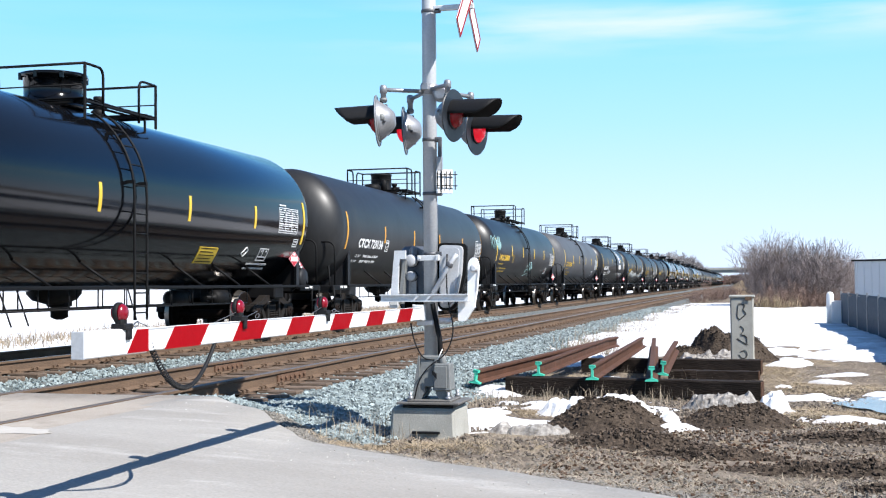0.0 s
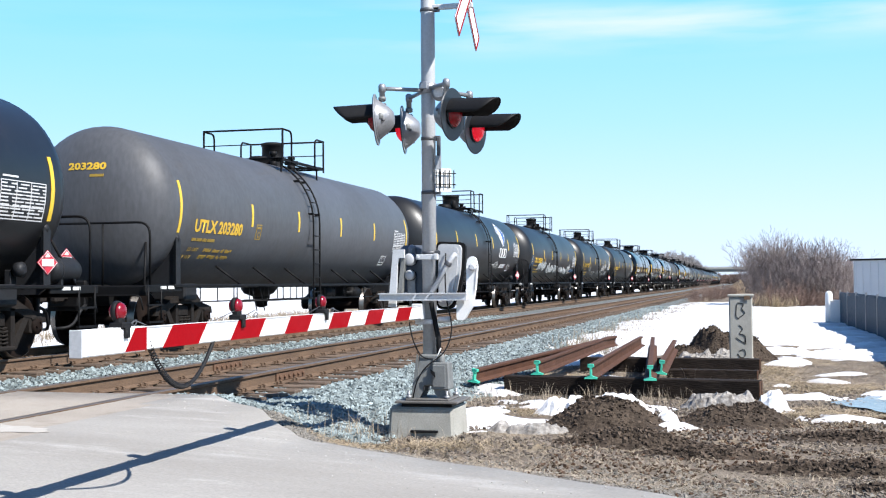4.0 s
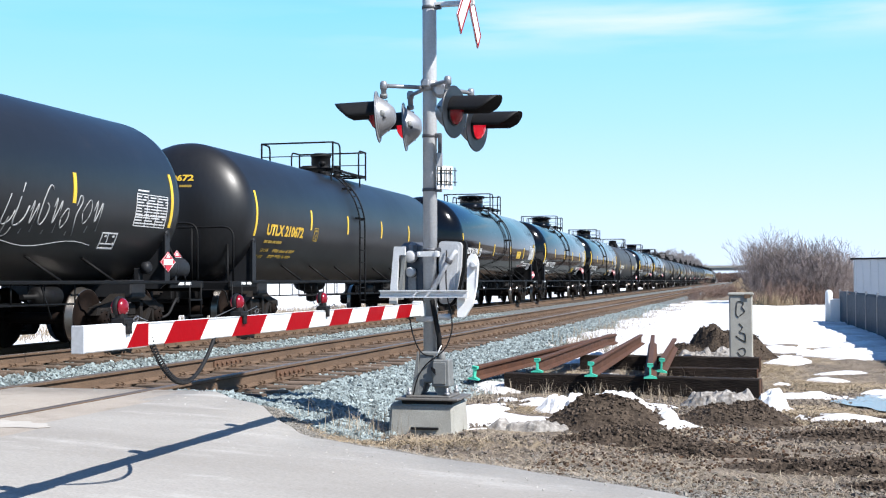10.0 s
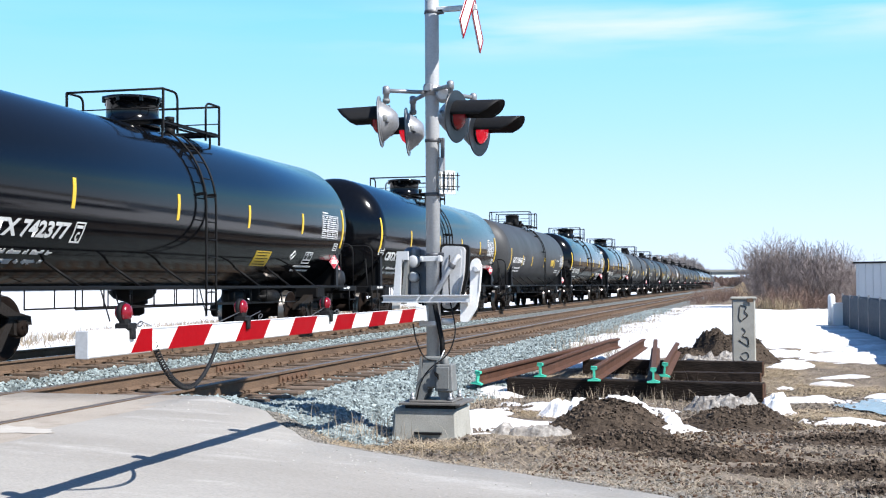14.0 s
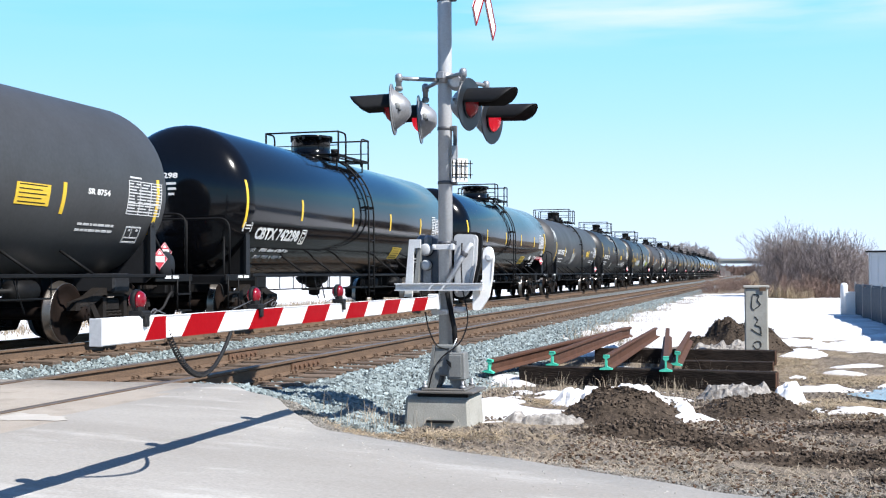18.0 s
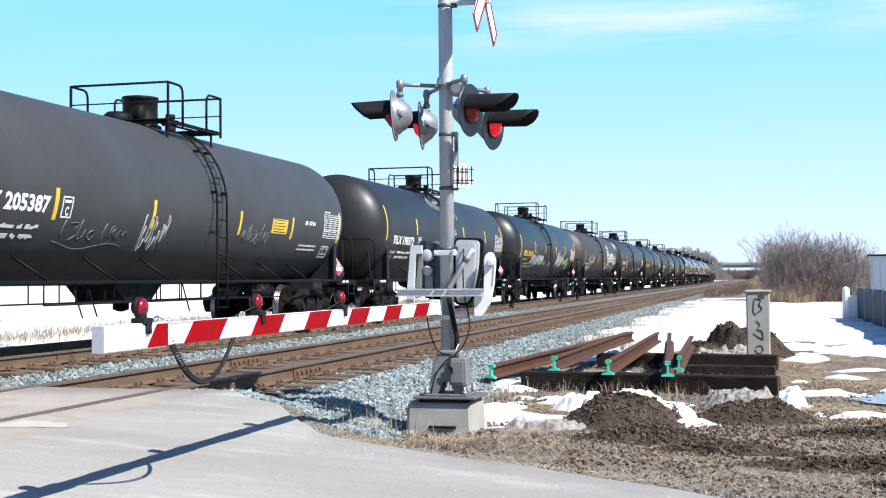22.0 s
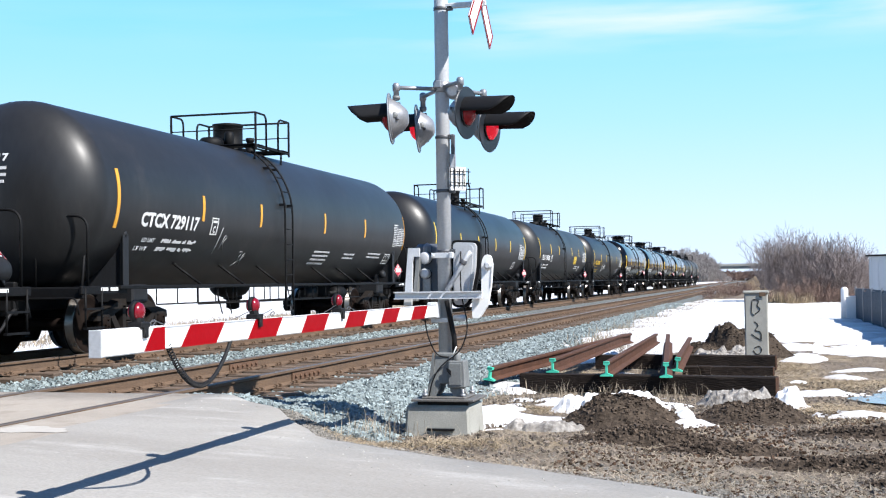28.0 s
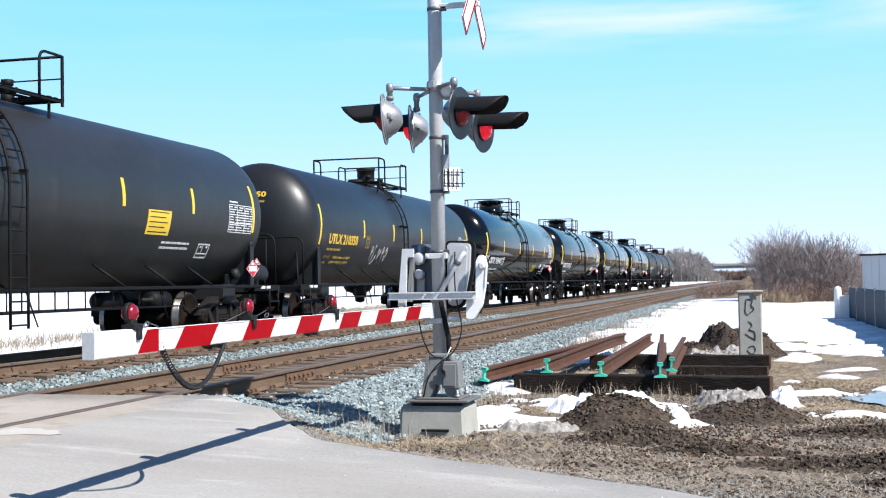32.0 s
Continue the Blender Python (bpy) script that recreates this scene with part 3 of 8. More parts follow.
def build_track(cx, label):
    t = tagged(new("railway_track"), label, "track", kind="structure")
    lean = DRIFT if cx == FAR_X else 0.0
    for s in (-1, 1):
        r = part("rail", RAIL_MESH, None, t)
        r.matrix_basis = Matrix.Translation((cx + s * GAUGE / 2 + lean * 82, -60, 0)) @ Matrix.Rotation(lean, 4, "Z")
    return t


near_track = build_track(NEAR_X, "rust-brown rails on weathered ties in grey ballast")
far_track = build_track(FAR_X, "rust-brown rails on weathered ties beside the passing train")
# a worn pale paint patch by the crossing
tagged(new("road_paint", Shape().prism(((-5.40, 7.58), (-5.2, 7.55), (-5.05, 7.61), (-4.86, 7.60), (-4.80, 7.68), (-4.87, 7.74), (-4.92, 7.84), (-5.06, 7.86), (-5.14, 7.95), (-5.27, 7.93), (-5.40, 8.00)), 0.003, Matrix.Translation((0, 0, -0.0100))).mesh("road_paint", WORN_PAINT)), "patch of worn white road paint", "road marking", kind="structure")


# ---------------------------------------------------------------- the train
MESHES = {}


def kept(key, make):
    """Builds a mesh once for all the parts that look alike."""
    if key not in MESHES:
        MESHES[key] = make()
    return MESHES[key]


def bend(pts, r=0.12, n=5):
    """Rounds the corners of a line of points."""
    pts = [Vector(p) for p in pts]
    out = [pts[0]]
    for a, b, c in zip(pts, pts[1:], pts[2:]):
        p, q = b + (a - b).normalized() * min(r, (a - b).length / 2), b + (c - b).normalized() * min(r, (c - b).length / 2)
        for i in range(n + 1):
            t = i / n
            out.append(p * (1 - t) ** 2 + b * 2 * t * (1 - t) + q * t * t)
    return out + [pts[-1]]


class Tank:
    def __init__(self, r, z, half):
        self.r, self.z, self.half = r, z, half
        self.saddle = 7.1

    def at(self, u, h, lift=0.006):
        """The point on the tank's near side at u along the car and h over its axis."""
        r = self.r
        past = abs(u) - (self.half - 0.72)
        if past > 0:                      # over the rounded head
            r *= math.sin(math.acos(min(1.0, past / 0.72))) ** 0.92
        a = math.asin(max(-0.99, min(0.99, h / r)))
        return ((r + lift) * math.cos(a), u, self.z + (r + lift) * math.sin(a))

    def front(self, x, h, lift=0.006):
        """The point on the front head, x to the near side of its middle and h over the axis."""
        a = math.asin(min(1.0, math.hypot(x, h) / self.r) ** (1 / 0.92))
        return (x, -self.half + 0.72 * (1 - math.cos(a)) - lift, self.z + h)

    def front_bar(self, s, x0, x1, h0, h1):
        q = [(x0, h0), (x1, h0), (x1, h1), (x0, h1)]
        s.add([self.front(x, h) for x, h in q] + [self.front(x, h, -0.01) for x, h in q], [(0, 1, 2, 3), (7, 6, 5, 4), (0, 4, 5, 1), (1, 5, 6, 2), (2, 6, 7, 3), (3, 7, 4, 0)])
        return s

    def patch(self, s, u0, u1, h0, h1, slant=0.0, lift=0.006, n=4):
        """A thin painted or stuck-on field on the curved side."""
        v, f = [], []
        for k in range(n + 1):
            h = h0 + (h1 - h0) * k / n
            o = slant * k / n
            v += [self.at(u0 + o, h, lift), self.at(u1 + o, h, lift), self.at(u1 + o, h, -0.004), self.at(u0 + o, h, -0.004)]
        for k in range(n):
            a, b = 4 * k, 4 * k + 4
            f += [(a, a + 1, b + 1, b), (a + 1, a + 2, b + 2, b + 1), (a + 3, a, b, b + 3)]
        f += [(0, 3, 2, 1), (4 * n, 4 * n + 1, 4 * n + 2, 4 * n + 3)]
        s.add(v, f)
        return s

    def frame_patch(self, s, u0, u1, h0, h1, w, slant=0.0):
        self.patch(s, u0, u1, h0, h0 + w, slant * w / (h1 - h0))
        self.patch(s, u0 + slant, u1 + slant, h1 - w, h1, 0)
        self.patch(s, u0, u0 + w, h0, h1, slant)
        self.patch(s, u1 - w, u1, h0, h1, slant)
        return s


def letters(text, tank, u0, u1, h0, h1, lift=0.006, head=False):
    """Letters of the built-in font laid on the tank's curved side, in a field u0..u1, h0..h1, or across its front head."""
    cu = bpy.data.curves.new("letters", "FONT")
    cu.body = text
    cu.resolution_u = 2
    cu.offset = 0.04
    tmp = bpy.data.objects.new("letters", cu)
    me = bpy.data.meshes.new_from_object(tmp)
    bpy.data.objects.remove(tmp)
    bm = bmesh.new()
    bm.from_mesh(me)
    xs = [v.co.x for v in bm.verts]
    ys = [v.co.y for v in bm.verts]
    bx, by = min(xs), min(ys)
    kx, ky = (u1 - u0) / (max(xs) - bx), (h1 - h0) / (max(ys) - by)
    for v in bm.verts:
        u, h = u0 + (v.co.x - bx) * kx, h0 + (v.co.y - by) * ky
        v.co = tank.front(u, h, lift) if head else tank.at(u, h, lift)
    bm.normal_update()
    bm.to_mesh(me)
    bm.free()
    me.materials.clear()
    return me


def tank_mesh(tank, mat):
    p, n = [(0.001, -tank.half)], 9
    for i in range(1, n):
        a = math.pi / 2 * i / n
        p.append((tank.r * math.sin(a) ** 0.92, -tank.half + 0.72 * (1 - math.cos(a))))
    prof = p + [(tank.r, -tank.half + 0.72), (tank.r, -2.4), (tank.r, 0), (tank.r, 2.4)] + [(tank.r, tank.half - 0.72)] + [(r, -z) for r, z in reversed(p)]
    m = Matrix.Translation((0, 0, tank.z)) @ Matrix.Rotation(radians(-90), 4, "X")
    return Shape().lathe(prof, 56, m).mesh("tank", mat)


def wheelset_mesh():
    s = Shape()
    for k in (-1, 1):
        m = Matrix.Translation((k * 0.72, 0, 0)) @ Matrix.Rotation(radians(90 * k), 4, "Y")
        s.lathe([(0.09, -0.085), (0.16, -0.06), (0.20, -0.02), (0.33, -0.01), (0.385, -0.075), (0.482, -0.072), (0.485, -0.045), (0.462, -0.03), (0.456, 0.062), (0.445, 0.07), (0.388, 0.066), (0.33, 0.03), (0.19, 0.035), (0.15, 0.075), (0.09, 0.09)], 30, m)
    s.lathe([(0.075, -1.06), (0.075, -0.8), (0.09, -0.78), (0.085, 0), (0.09, 0.78), (0.075, 0.8), (0.075, 1.06)], 14, Matrix.Rotation(radians(90), 4, "Y"))
    for k in (-1, 1):                    # roller-bearing caps with their three bolts
        s.lathe([(0.115, 0.93), (0.12, 0.95), (0.12, 1.09), (0.1, 1.115), (0.03, 1.12)], 16, Matrix.Rotation(radians(90 * k), 4, "Y"))
        for b in range(3):
            a = 2 * math.pi * b / 3
            s.box((k * 1.125, 0.06 * math.cos(a), 0.06 * math.sin(a)), (0.03, 0.03, 0.03))
    return s.mesh("wheelset", [SHADED_WHEEL_STEEL, WHEEL_TREAD], lambda p: 1 if 0.448 < math.hypot(p.center.y, p.center.z) < 0.475 else 0)


def side_frame_mesh(k):
    s = Shape()
    x = k * 1.0
    top = ((-1.13, 0.50), (-1.1, 0.62), (-0.72, 0.70), (-0.42, 0.83), (0.42, 0.83), (0.72, 0.70), (1.1, 0.62), (1.13, 0.50), (0.99, 0.50), (0.98, 0.56), (0.80, 0.57), (0.60, 0.60), (0.34, 0.69), (-0.34, 0.69), (-0.60, 0.60), (-0.80, 0.57), (-0.98, 0.56), (-0.99, 0.50))
    m = Matrix(((0, 0, 1, x - 0.08), (1, 0, 0, 0), (0, 1, 0, 0), (0, 0, 0, 1)))
    s.prism(top, 0.16, m)
    for q in (-1, 1):
        s.prism([(q * a, b) for a, b in ((0.72, 0.58), (0.60, 0.60), (0.30, 0.24), (0.30, 0.14), (0.42, 0.16))], 0.15, m)
        s.prism([(q * a, b) for a, b in ((0.26, 0.72), (0.36, 0.72), (0.36, 0.20), (0.26, 0.20))], 0.16, m)
        s.prism([(q * a, b) for a, b in ((0.70, 0.60), (0.79, 0.60), (0.79, 0.36), (0.72, 0.38))], 0.15, m)
        s.box((x, q * 0.89, 0.57), (0.2, 0.24, 0.07), bevel=0.02)
    s.box((x, 0, 0.175), (0.24, 0.68, 0.07), bevel=0.02)
    return s.mesh("side_frame", BOGIE_STEEL)


def spring_mesh():
    pts = [(0.062 * math.cos(a * 0.7), 0.062 * math.sin(a * 0.7), 0.26 * a / 45) for a in range(46)]
    return Shape().pipe(pts, 0.016, 5).mesh("coil_spring", BOGIE_STEEL)


def build_bogie(car, y):
    b = part("bogie", kept("bolster", lambda: Shape().box((0, 0, 0.56), (2.1, 0.42, 0.22), bevel=0.04).lathe([(0.2, 0.66), (0.2, 0.74)], 16)
             .box((0, -0.62, 0.40), (1.9, 0.10, 0.12), bevel=0.02).box((0, 0.62, 0.40), (1.9, 0.10, 0.12), bevel=0.02).mesh("bogie", BOGIE_STEEL)), None, car,
             "dusty brown cast-steel bogie")
    b.location = (0, y, 0)
    for k in (-1, 1):
        part("side_frame", kept(("frame", k), lambda: side_frame_mesh(k)), None, b)
        for q in (-0.15, 0.0, 0.15):
            c = part("coil_spring", kept("spring", spring_mesh), None, b)
            c.location = (k * 1.03, q, 0.20)
        for q in (-0.42, 0.42):
            c = part("brake_shoe", kept("shoe", lambda: Shape().box((0, 0, 0), (0.09, 0.07, 0.3), bevel=0.015).mesh("brake_shoe", FRAME_BLACK)), None, b)
            c.location = (k * 0.72, q, 0.45)
    sets = []
    for q in (-0.89, 0.89):
        w = part("wheelset", kept("wheels", wheelset_mesh), None, b, "steel wheelset with polished treads")
        w.location = (0, q, 0.457)
        sets.append(w)
    return sets


def end_pieces(car, k, tank):
    """Sill, platform, coupler and hand rails of one end; k is -1 or 1."""
    e = tank.half
    part("draft_sill", kept(("sill", k), lambda: Shape().box((0, k * 7.1, 0.86), (0.56, 3.0, 0.36), bevel=0.02).box((0, k * 8.45, 0.86), (0.7, 0.1, 0.5), bevel=0.02).mesh("draft_sill", FRAME_BLACK)), None, car)
    part("end_platform", kept(("deck", k), lambda: Shape().box((0, k * 8.0, 1.0), (2.75, 0.62, 0.05), bevel=0.01).box((1.36, k * 7.75, 0.97), (0.05, 1.3, 0.12), bevel=0.01).box((-1.36, k * 7.75, 0.97), (0.05, 1.3, 0.12), bevel=0.01)
         .box((0, k * 8.33, 0.93), (2.75, 0.05, 0.16), bevel=0.01).mesh("end_platform", FRAME_BLACK)), None, car)

    def coupler():
        s = Shape().box((0, k * 8.62, 0.88), (0.2, 0.36, 0.2), bevel=0.03)
        s.box((0.06, k * 8.86, 0.88), (0.14, 0.24, 0.28), bevel=0.04)
        s.box((-0.13, k * 8.84, 0.88), (0.1, 0.26, 0.24), bevel=0.03)
        return s.mesh("coupler", BOGIE_STEEL)
    part("coupler", kept(("coupler", k), coupler), None, car)
    part("air_hose", kept(("hose", k), lambda: Shape().pipe(bend([(0.32, k * 8.4, 0.72), (0.36, k * 8.62, 0.66), (0.3, k * 8.8, 0.36), (0.1, k * 8.97, 0.34)], 0.14), 0.026, 7).mesh("air_hose", RUBBER)), None, car)
    part("uncoupling_lever", kept(("lever", k), lambda: Shape().pipe(bend([(1.35, k * 8.42, 0.62), (1.3, k * 8.42, 0.86), (0.2, k * 8.5, 0.86), (0.05, k * 8.7, 1.04)], 0.08), 0.014, 6).mesh("uncoupling_lever", FRAME_BLACK)), None, car)
    part("end_railing", kept(("endrail", k), lambda: Shape().pipe(bend([(1.36, k * 8.2, 1.0), (1.36, k * 8.2, 2.06), (-1.36, k * 8.2, 2.06), (-1.36, k * 8.2, 1.0)], 0.22), 0.021, 7)
         .pipe([(0.5, k * 8.2, 1.0), (0.5, k * 8.2, 2.06)], 0.018, 6).pipe([(-0.5, k * 8.2, 1.0), (-0.5, k * 8.2, 2.06)], 0.018, 6).mesh("end_railing", FRAME_BLACK)), None, car)
    part("corner_ladder", kept(("corner", k), lambda: Shape().rod((1.38, k * 8.3, 0.4), (1.38, k * 8.3, 1.0), 0.016).rod((1.38, k * 7.85, 0.4), (1.38, k * 7.85, 1.0), 0.016).box((1.38, k * 8.07, 0.42), (0.06, 0.5, 0.03)).box((1.38, k * 8.07, 0.7), (0.05, 0.5, 0.03)).mesh("corner_ladder", FRAME_BLACK)), None, car)
    for sx in (-1, 1):
        part("diagonal_brace", kept(("diag", k, sx), lambda: Shape().rod((sx * 1.2, k * 8.1, 1.0), (sx * 0.95, k * 7.55, 1.95), 0.022).mesh("diagonal_brace", FRAME_BLACK)), None, car)

    su = k * (tank.saddle if k < 0 else 7.1)

    def saddle():
        s = Shape()
        edge = [(0.3, 0.9)]
        for i in range(7):
            x = 0.3 + (1.24 - 0.3) * i / 6
            edge.append((x, tank.z - math.sqrt(tank.r ** 2 - x * x) + 0.03))
        edge += [(1.30, edge[-1][1] - 0.05), (1.33, 1.0), (1.2, 0.9)]
        for sx in (-1, 1):
            s.prism([(sx * x, z) for x, z in edge], 0.05, Matrix(((1, 0, 0, 0), (0, 0, 1, su - 0.025), (0, 1, 0, 0), (0, 0, 0, 1))))
        s.box((0, k * 6.35, 0.9), (2.4, 0.5, 0.30), bevel=0.03)
        s.box((0, (su + k * 6.35) / 2, 0.95), (0.5, abs(su - k * 6.35) + 0.3, 0.5), bevel=0.02)
        return s.mesh("saddle", FRAME_BLACK if tank.r > 1.47 else GREY_FRAME)
    part("saddle", kept(("saddle", k, tank.r, su), saddle), None, car)
    part("saddle_post", kept(("post", k, tank.r, su), lambda: Shape().box((1.325, su, 1.40), (0.02, 0.17, 0.84), bevel=0.006).box((1.30, su - 0.06, 1.4), (0.05, 0.02, 0.82), bevel=0.004)
         .lathe([(0.06, -0.06), (0.09, 0.0), (0.06, 0.06)], 10, Matrix.Translation((1.27, su, 1.83)) @ Matrix.Rotation(radians(90), 4, "X")).mesh("saddle_post", GREY_FRAME)), None, car, "dull grey saddle post")
    part("stencil_plate", kept(("sillmark", k), lambda: Shape().box((1.388, k * 7.5, 0.985), (0.006, 0.22, 0.05)).box((1.388, k * 7.78, 0.985), (0.006, 0.2, 0.05)).mesh("stencil_plate", WHITE_MARK)), None, car)


def placard(car, y, z, x=1.30):
    def red():
        s = Shape()
        s.prism(((0, -0.175), (0.165, 0), (0, 0.175), (-0.165, 0)), 0.012, Matrix(((0, 0, 1, 0), (1, 0, 0, 0), (0, 1, 0, 0), (0, 0, 0, 1))))
        return s.mesh("hazard_placard", PLACARD_RED)

    def white():
        s = Shape()
        s.box((0.016, 0, 0), (0.006, 0.19, 0.10))
        s.prism(((0, 0.135), (0.045, 0.075), (-0.045, 0.075)), 0.004, Matrix(((0, 0, 1, 0.013), (1, 0, 0, 0), (0, 1, 0, 0), (0, 0, 0, 1))))
        for a, b in (((0, 0.163), (0.154, 0)), ((0.154, 0), (0, -0.163)), ((0, -0.163), (-0.154, 0)), ((-0.154, 0), (0, 0.163))):
            s.rod((0.013, *a), (0.013, *b), 0.004, 4)
        return s.mesh("placard_panel", WHITE_MARK)
    p = part("hazard_placard", kept("diamond", red), None, car, "red diamond hazard placard with a white panel")
    p.matrix_basis = Matrix.Translation((x, y, z)) @ Matrix.Rotation(radians(-24), 4, "Z")
    part("placard_panel", kept("diamond_white", white), None, p)
    return p


def build_car(paint, style, label, mark, mark_color, mark_pos, mid, strips, extra=None):
    """A tank car; style 'wide' has the larger glossy tank with a broad manway drum, 'slim' the smaller one, 'long' a longer one."""
    tank = {"wide": Tank(1.485, 2.445, 8.0), "slim": Tank(1.42, 2.38, 8.0), "long": Tank(1.45, 2.42, 8.45)}[style]
    wide = style == "wide"
    code = "L" if style == "long" else (mark[:1] or "U")
    tank.saddle = {"C": 7.3, "G": 6.65, "U": 7.12, "A": 6.85, "T": 7.0, "L": 7.05}[code]
    car = thing("tank_car", label, "tank car", "tank cars of the passing train")
    part("tank", kept(("tank", style, paint.name), lambda: tank_mesh(tank, paint)), None, car)
    top = tank.z + tank.r
    MZ = (2.07 if code == "G" else 1.83) if wide else 2.08
    # manway drum, valves, top deck
    back = {"U": 0.75, "T": 0.7, "C": -0.35, "A": -0.3, "G": -0.25, "L": 0.1}[code]
    lead = -0.45 if mark == "CTCX 729134" else {"L": -0.74}.get(code, -1.12)
    rear = {"C": 1.2, "U": 1.55, "T": 1.55, "L": 1.05, "A": 0.95, "G": 0.98}[code]
    def drum():
        s = Shape()
        m = Matrix.Translation((0, -0.12, top - 0.05))
        if wide:
            s.lathe([(0.50, 0), (0.50, 0.08), (0.47, 0.09), (0.47, 0.50), (0.53, 0.51), (0.53, 0.57), (0.30, 0.60), (0.01, 0.61)], 26, m)
            for a in range(8):
                s.box((0.52 * math.cos(a * 0.785), -0.12 + 0.52 * math.sin(a * 0.785), top + 0.46), (0.06, 0.06, 0.12), bevel=0.01)
        else:
            if code in "GAL":
                s.lathe([(0.38, 0), (0.38, 0.06), (0.31, 0.07), (0.31, 0.52), (0.325, 0.53), (0.325, 0.58), (0.2, 0.60), (0.01, 0.61)], 24, m)
                s.lathe([(0.10, 0), (0.10, 0.34), (0.07, 0.38), (0.01, 0.39)], 12, Matrix.Translation((0.2, -0.5, top - 0.05)))
            else:
                s.lathe([(0.34, 0), (0.34, 0.06), (0.25, 0.07), (0.25, 0.52), (0.27, 0.53), (0.27, 0.60), (0.2, 0.62), (0.01, 0.63)], 22, m)
            s.lathe([(0.26, 0), (0.26, 0.18), (0.19, 0.24), (0.01, 0.25)], 16, Matrix.Translation((-0.1, -0.72, top - 0.05)))
        return s.mesh("manway_housing", paint if wide else FRAME_BLACK)
    part("manway_housing", kept(("drum", code, style, paint.name), drum), None, car).location.y = mid + back
    for q in {"U": (1.2, 0.05), "T": (1.2, 0.05), "C": (0.5,), "G": (0.3,), "A": (0.3,), "L": (0.55,)}[code]:
        v = part("valve", kept("valve", lambda: Shape().lathe([(0.1, 0), (0.1, 0.14), (0.06, 0.16), (0.06, 0.26), (0.09, 0.28), (0.09, 0.36)], 12).rod((-0.16, 0, 0.2), (0.16, 0, 0.2), 0.045).mesh("valve", FRAME_BLACK)), None, car)
        v.location = (0.25, q + mid, top - 0.06)

    td = part("top_deck", kept(("deck", style, rear, lead), lambda: Shape().box((-0.93, (rear + lead) / 2, top - 0.02), (0.045, rear - lead + 0.02, 0.03)).mesh("top_deck", FRAME_BLACK)), None, car)
    td.location.y = mid
    for x in (-0.72, 0.72, 0.93):
        p = part("deck_beam", kept(("beam", style, rear, lead), lambda: Shape().box((0, (rear + lead) / 2, top - 0.02), (0.045, rear - lead + 0.02, 0.03)).mesh("deck_beam", FRAME_BLACK)), None, td)
        p.location.x = x
    for y in (lead + 0.09, rear - 0.1):
        p = part("cross_beam", kept(("crossbeam", style), lambda: Shape().box((0, 0, 0), (1.9, 0.04, 0.035)).mesh("cross_beam", FRAME_BLACK)), None, td)
        p.location = (0, y, top - 0.025)
    for y in (lead, lead + 0.17, lead + 0.34, rear - 0.34, rear - 0.17, rear):
        p = part("deck_plank", kept(("plank", style), lambda: Shape().box((0, 0, 0), (1.9, 0.09, 0.018), bevel=0.004).mesh("deck_plank", FRAME_BLACK)), None, td)
        p.location = (0, y, top + 0.02)
    for x in (-0.8, 0.8):
        p = part("walkway", kept(("walk", style, rear, lead), lambda: Shape().box((0, (rear + lead) / 2, 0), (0.2, rear - lead - 0.08, 0.018), bevel=0.004).mesh("walkway", FRAME_BLACK)), None, td)
        p.location = (x, 0, top + 0.024)
        for y in (lead + 0.17, rear - 0.2):
            q = part("deck_leg", kept(("deckleg", style), lambda: Shape().box((0, 0, -0.2), (0.03, 0.05, 0.38), bevel=0.006).mesh("deck_leg", FRAME_BLACK)), None, td)
            q.location = (x * 1.05, y, top + 0.02)
    for y0, y1 in ((lead, lead + 0.55), (rear, rear - 0.6)):
        zt = top + (0.56 if wide else 0.66)
        part("handrail", kept(("toprail", style, y0), lambda: Shape().pipe([(-0.94, y0, zt), (0.94, y0, zt)], 0.022, 7).pipe([(-0.94, y0, zt - 0.33), (0.94, y0, zt - 0.33)], 0.012, 5).mesh("handrail", FRAME_BLACK)), None, car).location.y = mid
        for sx in (-0.94, 0.94):
            p = part("rail_post", kept(("railpost", style, y0), lambda: Shape().box((0, y0, zt - 0.37), (0.035, 0.05, 0.76), bevel=0.006).mesh("rail_post", FRAME_BLACK)), None, car)
            p.location = (sx, mid, 0)
            p = part("bent_rail", kept(("bent", style, y0), lambda: Shape().pipe(bend([(0, y0, zt), (0, y1, zt), (0, y1, zt - 0.72)], 0.16), 0.022, 7).mesh("bent_rail", FRAME_BLACK)), None, car)
            p.location = (sx, mid, 0)
    # side ladder
    def ladder():
        s = Shape()
        r = tank.r + 0.1
        arc = [(r * math.cos(a), r * math.sin(a) + tank.z) for a in [radians(58 - 58 * i / 9) for i in range(10)]]
        line = arc + [(r, z) for z in (tank.z - 0.5, 1.4, 1.0, 0.5)]
        for y in (-0.2, 0.2):
            s.pipe([(x, y, z) for x, z in line], 0.021, 6)
        for i in range(9):
            a = radians(54 - 12.0 * i)
            if a < 0:
                break
            s.rod((r * math.cos(a), -0.2, tank.z + r * math.sin(a)), (r * math.cos(a), 0.2, tank.z + r * math.sin(a)), 0.013, 5)
        z = tank.z - 0.28
        while z > 0.5:
            s.rod((r, -0.2, z), (r, 0.2, z), 0.013, 5)
            z -= 0.31
        for a in (40, 8):
            for y in (-0.2, 0.2):
                b = radians(a)
                s.box(((tank.r + 0.05) * math.cos(b), y, tank.z + (tank.r + 0.05) * math.sin(b)), (0.14, 0.05, 0.05))
        return s.mesh("side_ladder", FRAME_BLACK)
    l = part("side_ladder", kept(("ladder", style), ladder), None, car)
